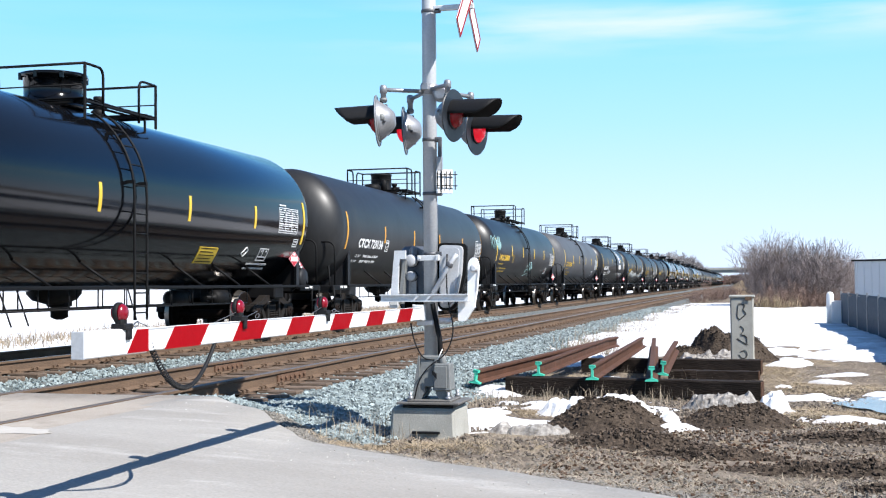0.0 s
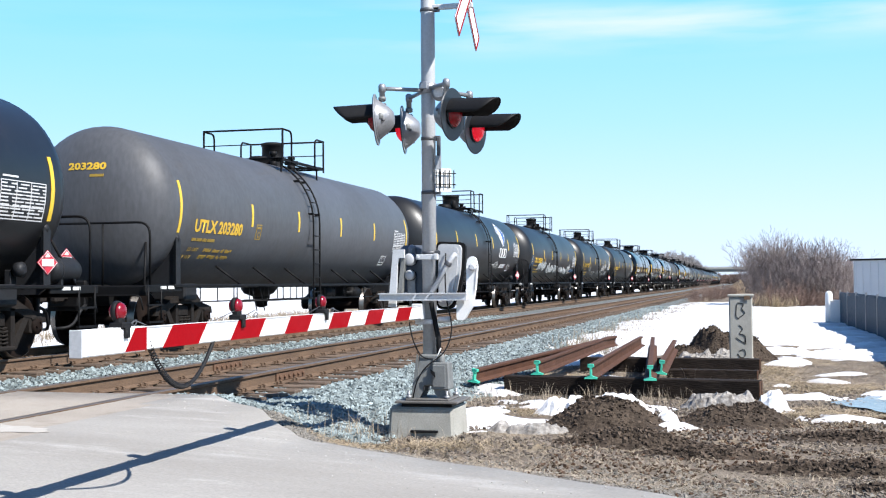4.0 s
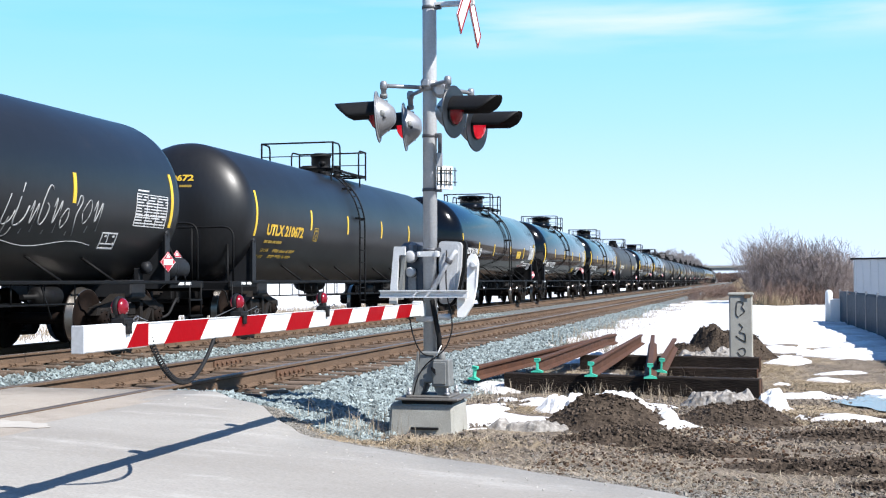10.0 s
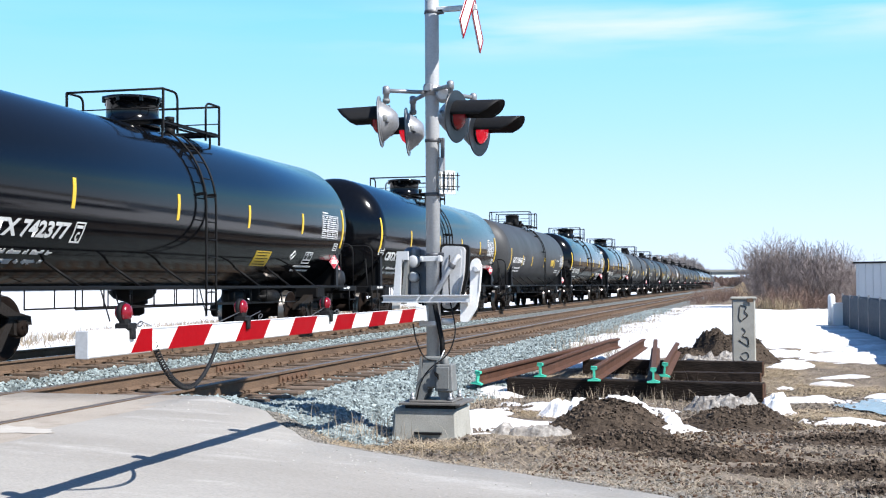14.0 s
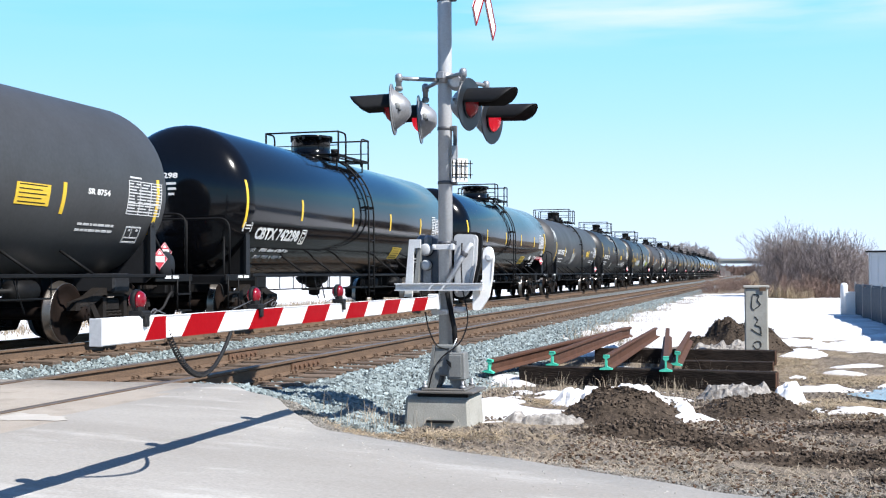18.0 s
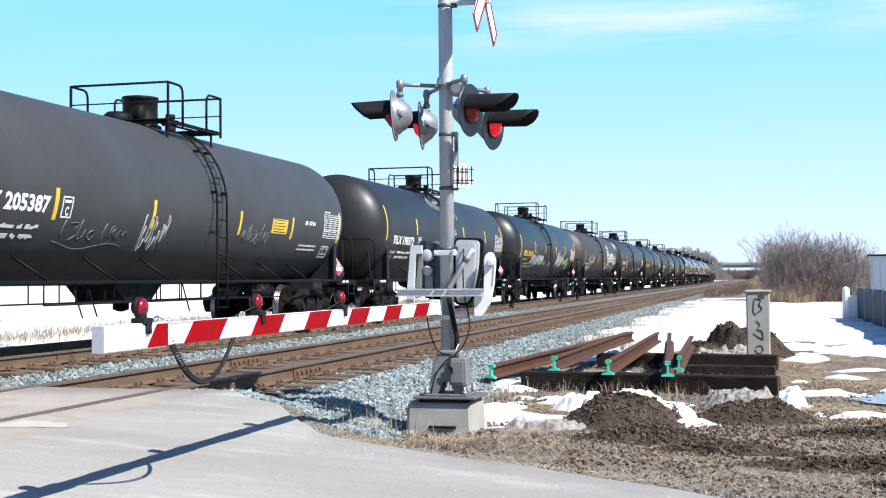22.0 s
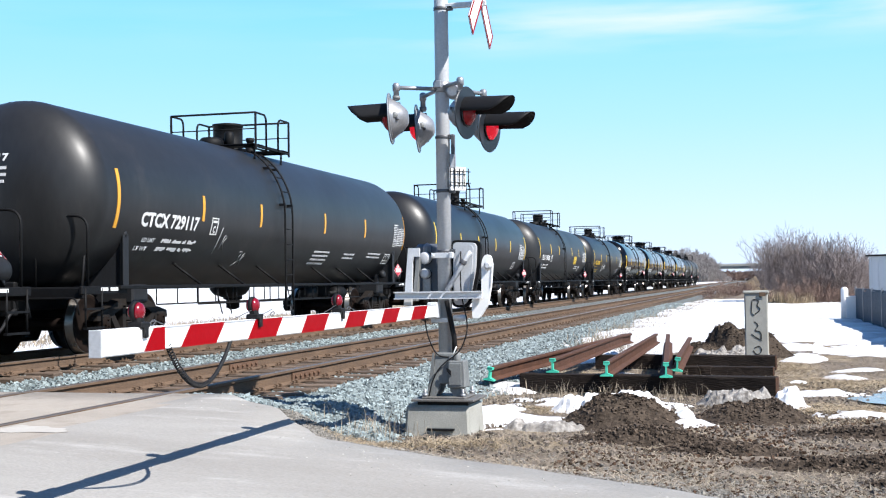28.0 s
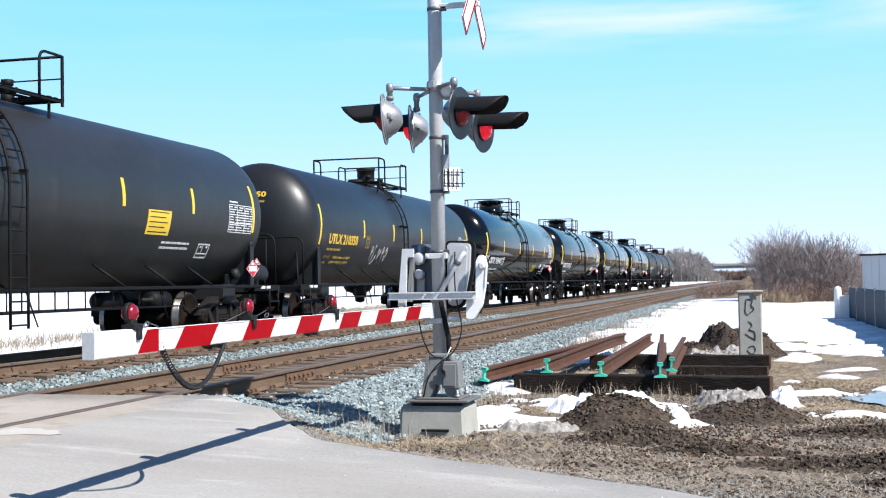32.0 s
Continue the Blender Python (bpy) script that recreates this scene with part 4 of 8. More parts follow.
    l.location.y = LADDER_AT.get(mark, {"A": 0.58, "G": 0.66, "C": -0.45, "T": -0.95, "U": -0.66, "L": -0.85}[code])
    # side rail, braces, brake rod cage
    part("side_rail", kept(("siderail", style), lambda: Shape().box((tank.r - 0.03, 0, 1.01), (0.05, 14.8, 0.055), bevel=0.01).mesh("side_rail", FRAME_BLACK)), None, car)
    part("side_rail", kept(("siderail2", style), lambda: Shape().box((-tank.r + 0.03, 0, 1.01), (0.05, 14.8, 0.055), bevel=0.01).mesh("side_rail", FRAME_BLACK)), None, car)
    for u in (-4.9, -3.1, -1.35, 1.75, 3.4, 4.9):
        b = part("rail_brace", kept(("brace", style), lambda: Shape().pipe([(tank.r * 0.715, 0, tank.z - tank.r * 0.705), (tank.r - 0.03, 0.33, 1.02)], 0.022, 6).mesh("rail_brace", FRAME_BLACK)), None, car)
        b.location.y = u
    def cage():
        s = Shape()
        for x in (tank.r - 0.1, 0.55):
            s.pipe([(x, -4.6, 0.70), (x, 4.2, 0.70)], 0.014, 5)
            for i in range(12):
                s.rod((x, -4.6 + 0.8 * i, 0.70), (x, -4.6 + 0.8 * i, 0.99), 0.012, 5)
        for u in (-3.9, -3.5, -0.5, 3.3):
            s.rod((tank.r - 0.1, u, 0.99), (tank.r - 0.1, u + 0.28, 0.5), 0.012, 5)
        return s.mesh("brake_rod", FRAME_BLACK)
    part("brake_rod", kept(("cage", style), cage), None, car)
    def under():
        s = Shape()
        s.lathe([(0.12, -0.08), (0.42, 0.0), (0.52, 0.1), (0.55, 0.4)], 18, Matrix.Translation((0, -0.35, tank.z - tank.r - 0.14)) @ Matrix.Diagonal((0.75, 1, 1, 1)))
        s.lathe([(0.05, -0.2), (0.14, -0.16), (0.14, 0.0), (0.2, 0.02), (0.2, 0.1)], 12, Matrix.Translation((0, -0.2, tank.z - tank.r - 0.26)))
        return s.mesh("bottom_outlet", FRAME_BLACK)
    part("bottom_outlet", kept(("under", style), under), None, car)
    if code == "G":
        part("sump", kept("sump", lambda: Shape().prism(((-0.9, 1.02), (-0.4, 0.66), (0.4, 0.66), (0.9, 1.02)), 0.9, Matrix(((0, 0, 1, -0.45), (1, 0, 0, -0.4), (0, 1, 0, 0), (0, 0, 0, 1)))).mesh("sump", FRAME_BLACK)), None, car)
    part("brake_cylinder", kept("cylinder", lambda: Shape().lathe([(0.08, -0.3), (0.15, -0.28), (0.15, 0.24), (0.1, 0.27), (0.04, 0.3), (0.04, 0.6)], 16, Matrix.Translation((0.7, 4.4, 0.80)) @ Matrix.Rotation(radians(90), 4, "X")).mesh("brake_cylinder", FRAME_BLACK)), None, car)
    part("air_reservoir", kept("reservoir", lambda: Shape().lathe([(0.07, -0.34), (0.15, -0.3), (0.15, 0.3), (0.07, 0.34)], 16, Matrix.Translation((0.35, 3.3, 0.80)) @ Matrix.Rotation(radians(90), 4, "X")).mesh("air_reservoir", FRAME_BLACK)), None, car)
    if code in "CG":
        part("hand_brake_housing", kept("handbrake", lambda: Shape().lathe([(0.24, 0), (0.24, 0.12), (0.2, 0.17), (0.02, 0.19)], 18, Matrix.Translation((1.0, 7.98, 1.18)) @ Matrix.Rotation(radians(90), 4, "Y")).box((0.95, 7.98, 1.1), (0.26, 0.26, 0.2), bevel=0.03).mesh("hand_brake_housing", GREY_FRAME)), None, car, "round dull grey hand brake housing")
    else:
        part("end_reservoir", kept("endtank", lambda: Shape().lathe([(0.08, -0.36), (0.17, -0.34), (0.20, -0.26), (0.20, 0.26), (0.17, 0.34), (0.08, 0.36)], 20, Matrix.Translation((1.02, 7.92, 1.25)) @ Matrix.Rotation(radians(90), 4, "X"))
             .lathe([(0.204, 0.18), (0.204, 0.21)], 20, Matrix.Translation((1.02, 7.92, 1.25)) @ Matrix.Rotation(radians(90), 4, "X")).box((1.02, 7.75, 1.06), (0.3, 0.06, 0.14)).box((1.02, 8.1, 1.06), (0.3, 0.06, 0.14)).mesh("end_reservoir", GREY_FRAME)), None, car, "dull black air reservoir on the end platform")
        part("brake_valve", kept("bvalve", lambda: Shape().lathe([(0.05, 0), (0.10, 0.02), (0.11, 0.12), (0.05, 0.16)], 12, Matrix.Translation((1.05, 6.75, 1.25)) @ Matrix.Rotation(radians(90), 4, "Y")).box((0.98, 6.75, 1.1), (0.1, 0.14, 0.3), bevel=0.01).mesh("brake_valve", GREY_FRAME)), None, car)
    wheels = []
    for k in (-1, 1):
        end_pieces(car, k, tank)
        wheels += build_bogie(car, k * 6.35)
    # reflective strips, both ends long
    strip_z = ({"U": 2.38, "C": 2.37, "G": 2.10, "A": 2.57, "T": 2.50, "L": 2.36}[code] if mark else 2.13) + (0.1 if wide and code == "G" else 0.0)
    for u in strips:
        long = abs(u) > 6.5
        half = 0.043 if abs(u) < tank.half - 0.75 else (0.02 if wide else 0.028)
        st = part("reflective_strip", kept(("strip", style, code, u, bool(mark)), lambda: tank.patch(Shape(), u - half, u + half, strip_z + (0.02 if long and code == "G" else 0.0) - (0.45 if long else 0.22) - tank.z, strip_z + (0.45 if long else 0.22) - tank.z, n=8).mesh("reflective_strip", ORANGE_STRIP if code == "L" or not mark else YELLOW)), None, car)
    placard(car, *{"C": (6.95, 1.60, 1.30), "G": (7.28, 1.28, 1.345), "L": (7.45, 1.36, 1.345)}.get(code, (7.08, 1.35, 1.345)))
    second = placard(car, 8.27, 1.41, 0.92)
    part("placard_bracket", kept("bracket", lambda: Shape().box((-0.02, 0, -0.26), (0.012, 0.05, 0.40)).mesh("placard_bracket", FRAME_BLACK)), None, second)
    # stencils
    if mark:
        me = letters(mark, tank, mark_pos[0], mark_pos[1], MZ - 0.12 - tank.z, MZ + 0.12 - tank.z)
        me.materials.append(mark_color)
        part("car_number", me, None, car, "stencilled car number")
    dim = DIM_YELLOW if mark_color == YELLOW_MARK else STENCIL_DIM
    m0, m1 = mark_pos

    def small():
        s = Shape()
        rows = ((MZ - 0.345, 0.3), (MZ - 0.48, 0.38)) if code != "U" else ((MZ - 0.45, 0.3), (MZ - 0.57, 0.38))
        for r, (h, o) in enumerate(rows):
            u = m0 - 0.15 * r + o + 0.38
            rnd = random.Random(r + 5)
            while u < m1 - 0.2:
                for _ in range(rnd.choice((2, 3, 6))):
                    w = rnd.uniform(0.030, 0.046)
                    if u + w < m1:
                        tank.patch(s, u, u + w, h - tank.z + rnd.choice((0.0, 0.0, 0.02)), h + rnd.choice((0.04, 0.06, 0.06)) - tank.z, 0.012, n=1)
                    u += w + 0.014
                u += 0.07
        if code == "U":
            for i, w in enumerate((0.16, 0.2, 0.16, 0.3)):
                u = m0 + 0.02 + (0, 0.2, 0.44, 0.64)[i]
                tank.patch(s, u, u + w, MZ - 0.27 - tank.z, MZ - 0.22 - tank.z, n=1)
        return s
    tagged(part("weight_stencil", kept(("small", style, code, dim.name), lambda: small().mesh("weight_stencil", dim)), None, car), kind="stuff")

    def limits(words, h, o):
        me = letters(words, tank, m0 + o, m0 + o + 0.42, h - tank.z, h + 0.068 - tank.z)
        me.materials.append(dim)
        return me
    dz = 0.0 if code != "U" else 0.1
    part("limit_stencil", kept(("ldlmt", style, code, dim.name), lambda: limits("LD LMT", MZ - 0.35 - dz, 0.02)), None, car)
    part("limit_stencil", kept(("ltwt", style, code, dim.name), lambda: limits("LT WT", MZ - 0.485 - dz, -0.12)), None, car)
    if mark:
        num = mark.split()[1]
        x0, x1, h0, h1 = {"U": (-0.3, 0.4, 0.6, 0.73), "C": (-0.4, 0.2, 0.40, 0.51), "G": (-0.4, 0.2, 0.42, 0.53), "T": (-0.1, 0.33, 0.5, 0.61), "A": (-0.1, 0.33, 0.5, 0.61), "L": (-0.4, 0.2, 0.46, 0.58)}[code]
        me = letters(num, tank, x0, x1, h0, h1, head=True)
        me.materials.append(mark_color)
        part("head_number", me, None, car, "stencilled number on the tank's end")

        def head_rows():
            s = Shape()
            for r, (a, b) in enumerate(((0.35, 0.55), (0.62, 0.95), (0.45, 0.6), (0.68, 0.95), (0.7, 0.9)) if code in "LCG" else ((0.6, 0.95),)):
                h = h0 - 0.12 - 0.10 * (r // 2)
                tank.front_bar(s, x0 + (x1 - x0) * a, x0 + (x1 - x0) * b, h, h + 0.045)
            return s
        part("head_stencil", kept(("headrows", style, code), lambda: head_rows().mesh("head_stencil", dim)), None, car)
    c0 = m1 + {"U": 0.68, "C": 0.12, "G": 0.30, "A": 0.30, "T": 0.45, "L": 0.28}[code]

    def box_c():
        return tank.frame_patch(Shape(), c0, c0 + 0.26, MZ - 0.16 - tank.z, MZ + 0.14 - tank.z, 0.02)
    bc = part("stencil_box", kept(("boxc", style, code, mark_color.name), lambda: box_c().mesh("stencil_box", dim if code == "U" else mark_color)), None, car)

    def letter_c(words, h0, h1, w):
        me = letters(words, tank, c0 + 0.13 - w / 2, c0 + 0.13 + w / 2, MZ + h0 - tank.z, MZ + h1 - tank.z)
        me.materials.append(dim if code == "U" else mark_color)
        return me
    part("stencil_letter", kept(("letterc", style, code, mark_color.name), lambda: letter_c("C", -0.13, 0.0, 0.09)), None, bc)
    part("stencil_bar", kept(("barc", style, code, mark_color.name), lambda: tank.patch(Shape(), c0 + 0.05, c0 + 0.21, MZ + 0.05 - tank.z, MZ + 0.09 - tank.z, n=1).mesh("stencil_bar", dim if code == "U" else mark_color)), None, bc)

    def table():
        s = Shape()
        s_u0 = (5.87 + {"L": 0.95, "G": -0.1 if wide else 0.3, "A": 0.12, "C": -0.2}.get(code, 0.0)) if mark else 5.50
        s_u1 = s_u0 + 1.06
        rnd = random.Random(3)
        low = {"L": -0.14, "U": -0.21, "G": -0.16, "T": -0.1}.get(code, 0.0)
        for r in range(10):
            h = 2.585 - 0.047 * r + low - tank.z
            u = s_u0
            while u < s_u1 - 0.04:
                w = min(rnd.uniform(0.1, 0.3), s_u1 - u)
                tank.patch(s, u, u + w, h, h + 0.019, n=1)
                u += w + rnd.choice((0.02, 0.04, 0.09))
        tank.patch(s, s_u0 + 0.05, s_u0 + 0.4, 2.68 + low - tank.z, 2.705 + low - tank.z, n=1)
        for h in (2.63 + low, 2.45 + low, 2.29 + low, 2.12 + low):
            tank.patch(s, s_u0, s_u1, h - tank.z, h + 0.012 - tank.z, n=1)
        for u in (s_u0, s_u0 + 0.36, s_u0 + 0.7, s_u1 - 0.012):
            tank.patch(s, u, u + 0.012, 2.12 + low - tank.z, 2.64 + low - tank.z, n=4)
        return s
    tagged(part("data_stencil", kept(("table", style, code, bool(mark)), lambda: table().mesh("data_stencil", STENCIL_DIM)), None, car), kind="stuff")
    b0 = {"U": 5.10, "A": 5.2, "T": 4.9, "C": 5.08, "G": 6.38, "L": 6.5}[code] if mark else 5.75

    def test_box():
        s = tank.frame_patch(Shape(), b0, b0 + 0.46, 1.53 - tank.z, 1.78 - tank.z, 0.020, -0.06)
        tank.patch(s, b0 + 0.17, b0 + 0.19, 1.61 - tank.z, 1.77 - tank.z, -0.05)
        tank.patch(s, b0 + 0.02, b0 + 0.44, 1.60 - tank.z, 1.616 - tank.z, n=1)
        tank.patch(s, b0 + 0.05, b0 + 0.1, 1.71 - tank.z, 1.74 - tank.z, n=1)
        tank.patch(s, b0 + 0.28, b0 + 0.34, 1.71 - tank.z, 1.74 - tank.z, n=1)
        return s
    part("test_stencil", kept(("testbox", style, b0), lambda: test_box().mesh("test_stencil", STENCIL_DIM)), None, car)
    if code in "CGTAL":
        def lines():
            s = Shape()
            for r in range(2):
                u, top = (b0 - 0.3, 1.45) if code == "C" else (b0 - 1.45, 1.75)
                end = u + 0.95
                rnd = random.Random(r + 40)
                while u < end:
                    w = rnd.uniform(0.06, 0.18)
                    tank.patch(s, u, u + w, top - 0.085 * r - tank.z, top + 0.03 - 0.085 * r - tank.z, n=1)
                    u += w + 0.03
            return s
        tagged(part("line_stencil", kept(("lines", style, code), lambda: lines().mesh("line_stencil", STENCIL_DIM)), None, car), kind="stuff")
    if code == "C":                       # small diamond and two little boxes beside the end strips
        part("diamond_stencil", kept("cdiamond", lambda: rim(tank, Shape(), [(4.2, 1.66), (4.33, 1.78), (4.45, 1.72), (4.33, 1.60)], 0.014).mesh("diamond_stencil", STENCIL_DIM)), None, car)
        for u in (-7.5, 6.64):
            def little():
                s = tank.frame_patch(Shape(), u, u + 0.24, 1.85 - tank.z, 2.02 - tank.z, 0.016)
                tank.patch(s, u + 0.05, u + 0.19, 1.95 - tank.z, 1.975 - tank.z, n=1)
                tank.patch(s, u + 0.05, u + 0.17, 1.895 - tank.z, 1.915 - tank.z, n=1)
                return s
            part("small_stencil", kept(("little", u), lambda: little().mesh("small_stencil", STENCIL_DIM)), None, car)
    if code in "LA":
        def blocks():
            s = Shape()
            rnd = random.Random(77)
            for u0, u1, n, z in ((1.3, 2.2, 4, 1.72), (3.3, 4.05, 2, 1.70)) if code == "L" else ((1.9, 2.6, 1, 1.72), (3.6, 4.5, 2, 1.72)):
                for r in range(n):
                    u = u0
                    while u < u1:
                        w = rnd.uniform(0.08, 0.2)
                        tank.patch(s, u, min(u + w, u1 + 0.05), z - 0.085 * r - tank.z, z + 0.032 - 0.085 * r - tank.z, n=1)
                        u += w + 0.035
            return s
        tagged(part("notice_stencil", kept(("notice", code), lambda: blocks().mesh("notice_stencil", STENCIL_DIM)), None, car), kind="stuff")
    if extra:
        extra(car, tank)
    return car, wheels


def add_placard_card(car, tank, u=2.32, z=2.12, slant=0.0, half=0.145):
    """The yellow emergency card with rows of small print."""
    c = part("emergency_card", kept(("card", tank.r, u, z, slant, half), lambda: tank.patch(Shape(), u, u + 0.79, z - half - tank.z, z + half - tank.z, slant).mesh("emergency_card", YELLOW)), None, car, "yellow emergency card with small dark print")

    def rows():
        s = Shape()
        for r in range(5):
            o = slant * (0.12 + 0.17 * r)
            tank.patch(s, u + 0.06 + o, u + 0.70 + o - 0.1 * (r % 2), z + half * (0.4 * r - 0.8) - tank.z, z + half * (0.4 * r - 0.8) + 0.013 - tank.z, 0, 0.009, 1)
        return s.mesh("card_print", MATT_BLACK)
    part("card_print", kept(("cardrows", tank.r, u, z, slant, half), rows), None, c)


def scrawl(car, tank, u0, u1, z0, z1, mat, seed, loops=9, w=0.011):
    """Illegible spray-painted strokes on the tank's side: hooks, zigzags and loops that lean and run into one another."""
    rnd = random.Random(seed)
    s = Shape()
    if z0 < 1.8:                          # low on the flank
        u0, u1 = u0 + 0.3, u1 + 0.3
    n = max(2, round(loops * 0.8))
    lean = rnd.uniform(0.05, 0.45)
    shapes = (((0.1, 1.0), (0.0, 0.1), (0.3, 0.0), (0.7, 0.15), (0.75, 0.5)),
              ((0.0, 0.0), (0.2, 0.95), (0.45, 0.15), (0.7, 0.9), (0.95, 0.05)),
              ((0.8, 0.85), (0.4, 1.0), (0.05, 0.6), (0.2, 0.1), (0.7, 0.05), (0.85, 0.45), (0.5, 0.55)),
              ((0.0, 0.9), (0.8, 1.0), (0.4, 0.5), (0.85, 0.3), (0.3, -0.1)),
              ((0.2, 0.0), (0.25, 1.05), (0.75, 0.85), (0.3, 0.5), (0.9, 0.0)),
              ((0.5, 1.1), (0.35, 0.5), (0.5, -0.15)),
              ((0.0, 0.5), (0.35, 0.95), (0.7, 0.5), (0.35, 0.08), (0.02, 0.45)))
    step = (u1 - u0) / n
    for k in range(n):
        pts = rnd.choice(shapes)
        gw, gh = step * rnd.uniform(0.85, 1.35), (z1 - z0) * rnd.uniform(0.6, 1.0)
        base = z0 + rnd.uniform(0.0, 0.25) * (z1 - z0)
        line = [(u0 + step * k + gw * a + lean * gh * (b - 0.5) * 0.6, base + gh * b, 0) for a, b in pts]
        line = bend(line, 0.5 * min(gw, gh), 4)
        s.pipe([tank.at(p.x, p.y - tank.z, 0.001) for p in line], w * rnd.uniform(0.75, 1.2), 4)
    if n > 5 and w < 0.016 and rnd.random() < 0.6:      # a flourish drawn under the whole
        s.pipe([tank.at(u0 + (u1 - u0) * i / 10, z0 - 0.05 + 0.05 * math.sin(i * 0.7 + seed) - tank.z, 0.001) for i in range(11)], w * 0.7, 4)
    part("spray_scrawl", s, mat, car, "illegible sprayed scrawl")


def field(tank, s, outline, lift=0.006, rows=16):
    """A flat-coloured shape with a convex outline in (u, z), laid on the tank's curved side in thin rows."""
    lo, hi = min(z for _, z in outline), max(z for _, z in outline)

    def span(z):
        hit = []
        for (a, p), (b, q) in zip(outline, outline[1:] + outline[:1]):
            if p != q and min(p, q) <= z <= max(p, q):
                hit.append(a + (b - a) * (z - p) / (q - p))
        return (min(hit), max(hit)) if hit else (outline[0][0], outline[0][0])
    for k in range(rows):
        z0, z1 = lo + (hi - lo) * k / rows, lo + (hi - lo) * (k + 1) / rows
        (a, b), (c, d) = span(z0 + 1e-4), span(z1 - 1e-4)
        s.add([tank.at(a, z0 - tank.z, lift), tank.at(b, z0 - tank.z, lift), tank.at(d, z1 - tank.z, lift), tank.at(c, z1 - tank.z, lift)], [(0, 1, 2, 3)])
    return s


def rim(tank, s, outline, w=0.014, lift=0.010):
    """A painted line round an outline in (u, z)."""
    pts = []
    for (a, p), (b, q) in zip(outline, outline[1:] + outline[:1]):
        pts += [tank.at(a + (b - a) * i / 6, p + (q - p) * i / 6 - tank.z, lift - 0.008) for i in range(6)]
    return s.pipe(pts + pts[:1], w, 4)


def oval(cu, cz, ru, rz, tilt=0.0, n=16):
    out = []
    for i in range(n):
        a = 2 * math.pi * i / n
        x, y = ru * math.cos(a), rz * math.sin(a)
        out.append((cu + x * math.cos(tilt) - y * math.sin(tilt), cz + x * math.sin(tilt) + y * math.cos(tilt)))
    return out


BLUE_MARK = material("blue_sheeting", (0.024, 0.072, 0.24), 0.45, scale=6, amount=0.2, bump=0.02)
TEAL_SPRAY = material("pale_teal_spray", (0.21, 0.35, 0.35), 0.6, scale=9, amount=0.4, bump=0.02)
BRIGHT_SPRAY = material("white_spray", (0.28, 0.30, 0.305), 0.6, scale=9, amount=0.4, bump=0.02)
DIM_SPRAY = material("worn_grey_spray", (0.10, 0.105, 0.105), 0.6, scale=9, amount=0.5, bump=0.02)
BLUE_SPRAY = material("blue_spray", (0.025, 0.065, 0.13), 0.6, scale=9, amount=0.4, bump=0.02)
WHITE_SPRAY = material("faded_white_spray", (0.252, 0.258, 0.258), 0.6, scale=9, amount=0.4, bump=0.02)
GREEN_SPRAY = material("yellow_green_spray", (0.18, 0.204, 0.036), 0.6, scale=9, amount=0.4, bump=0.02)
BROWN_DUSTY = material("brown_stained_black_paint", (0.0372, 0.03, 0.0264), 0.55, dark=(0.021, 0.0186, 0.018), scale=0.9, amount=0.8, grain=14, grain_amount=0.2, bump=0.03, bump_scale=3, stretch=(1, 0.4, 0.8))


def leaf_logo(car, tank):
    shape = [(3.62, 3.40), (4.33, 3.01), (4.34, 2.93), (4.17, 2.80), (3.63, 2.46), (3.02, 3.02), (3.06, 3.12)]
    lg = part("leaf_emblem", field(tank, Shape(), shape), BLUE_MARK, car, "blue and white leaf emblem")
    part("emblem_edge", rim(tank, Shape(), shape), WHITE_MARK, lg)
    part("emblem_blade", field(tank, Shape(), oval(3.52, 2.92, 0.25, 0.37, 0.2), 0.010), WHITE_MARK, lg)
    part("emblem_vein", Shape().pipe([tank.at(3.42 + 0.16 * t, 2.62 + 0.55 * t - tank.z, 0.006) for t in (0, 0.25, 0.5, 0.75, 1)], 0.012, 4), STENCIL_DIM, lg)
    for u in (3.0, 3.46, 3.90):           # three outlined blocks below the emblem
        part("emblem_block", rim(tank, Shape(), [(u, 2.05), (u + 0.36, 2.05), (u + 0.42, 2.38), (u + 0.10, 2.38)], 0.016), WHITE_MARK, lg)


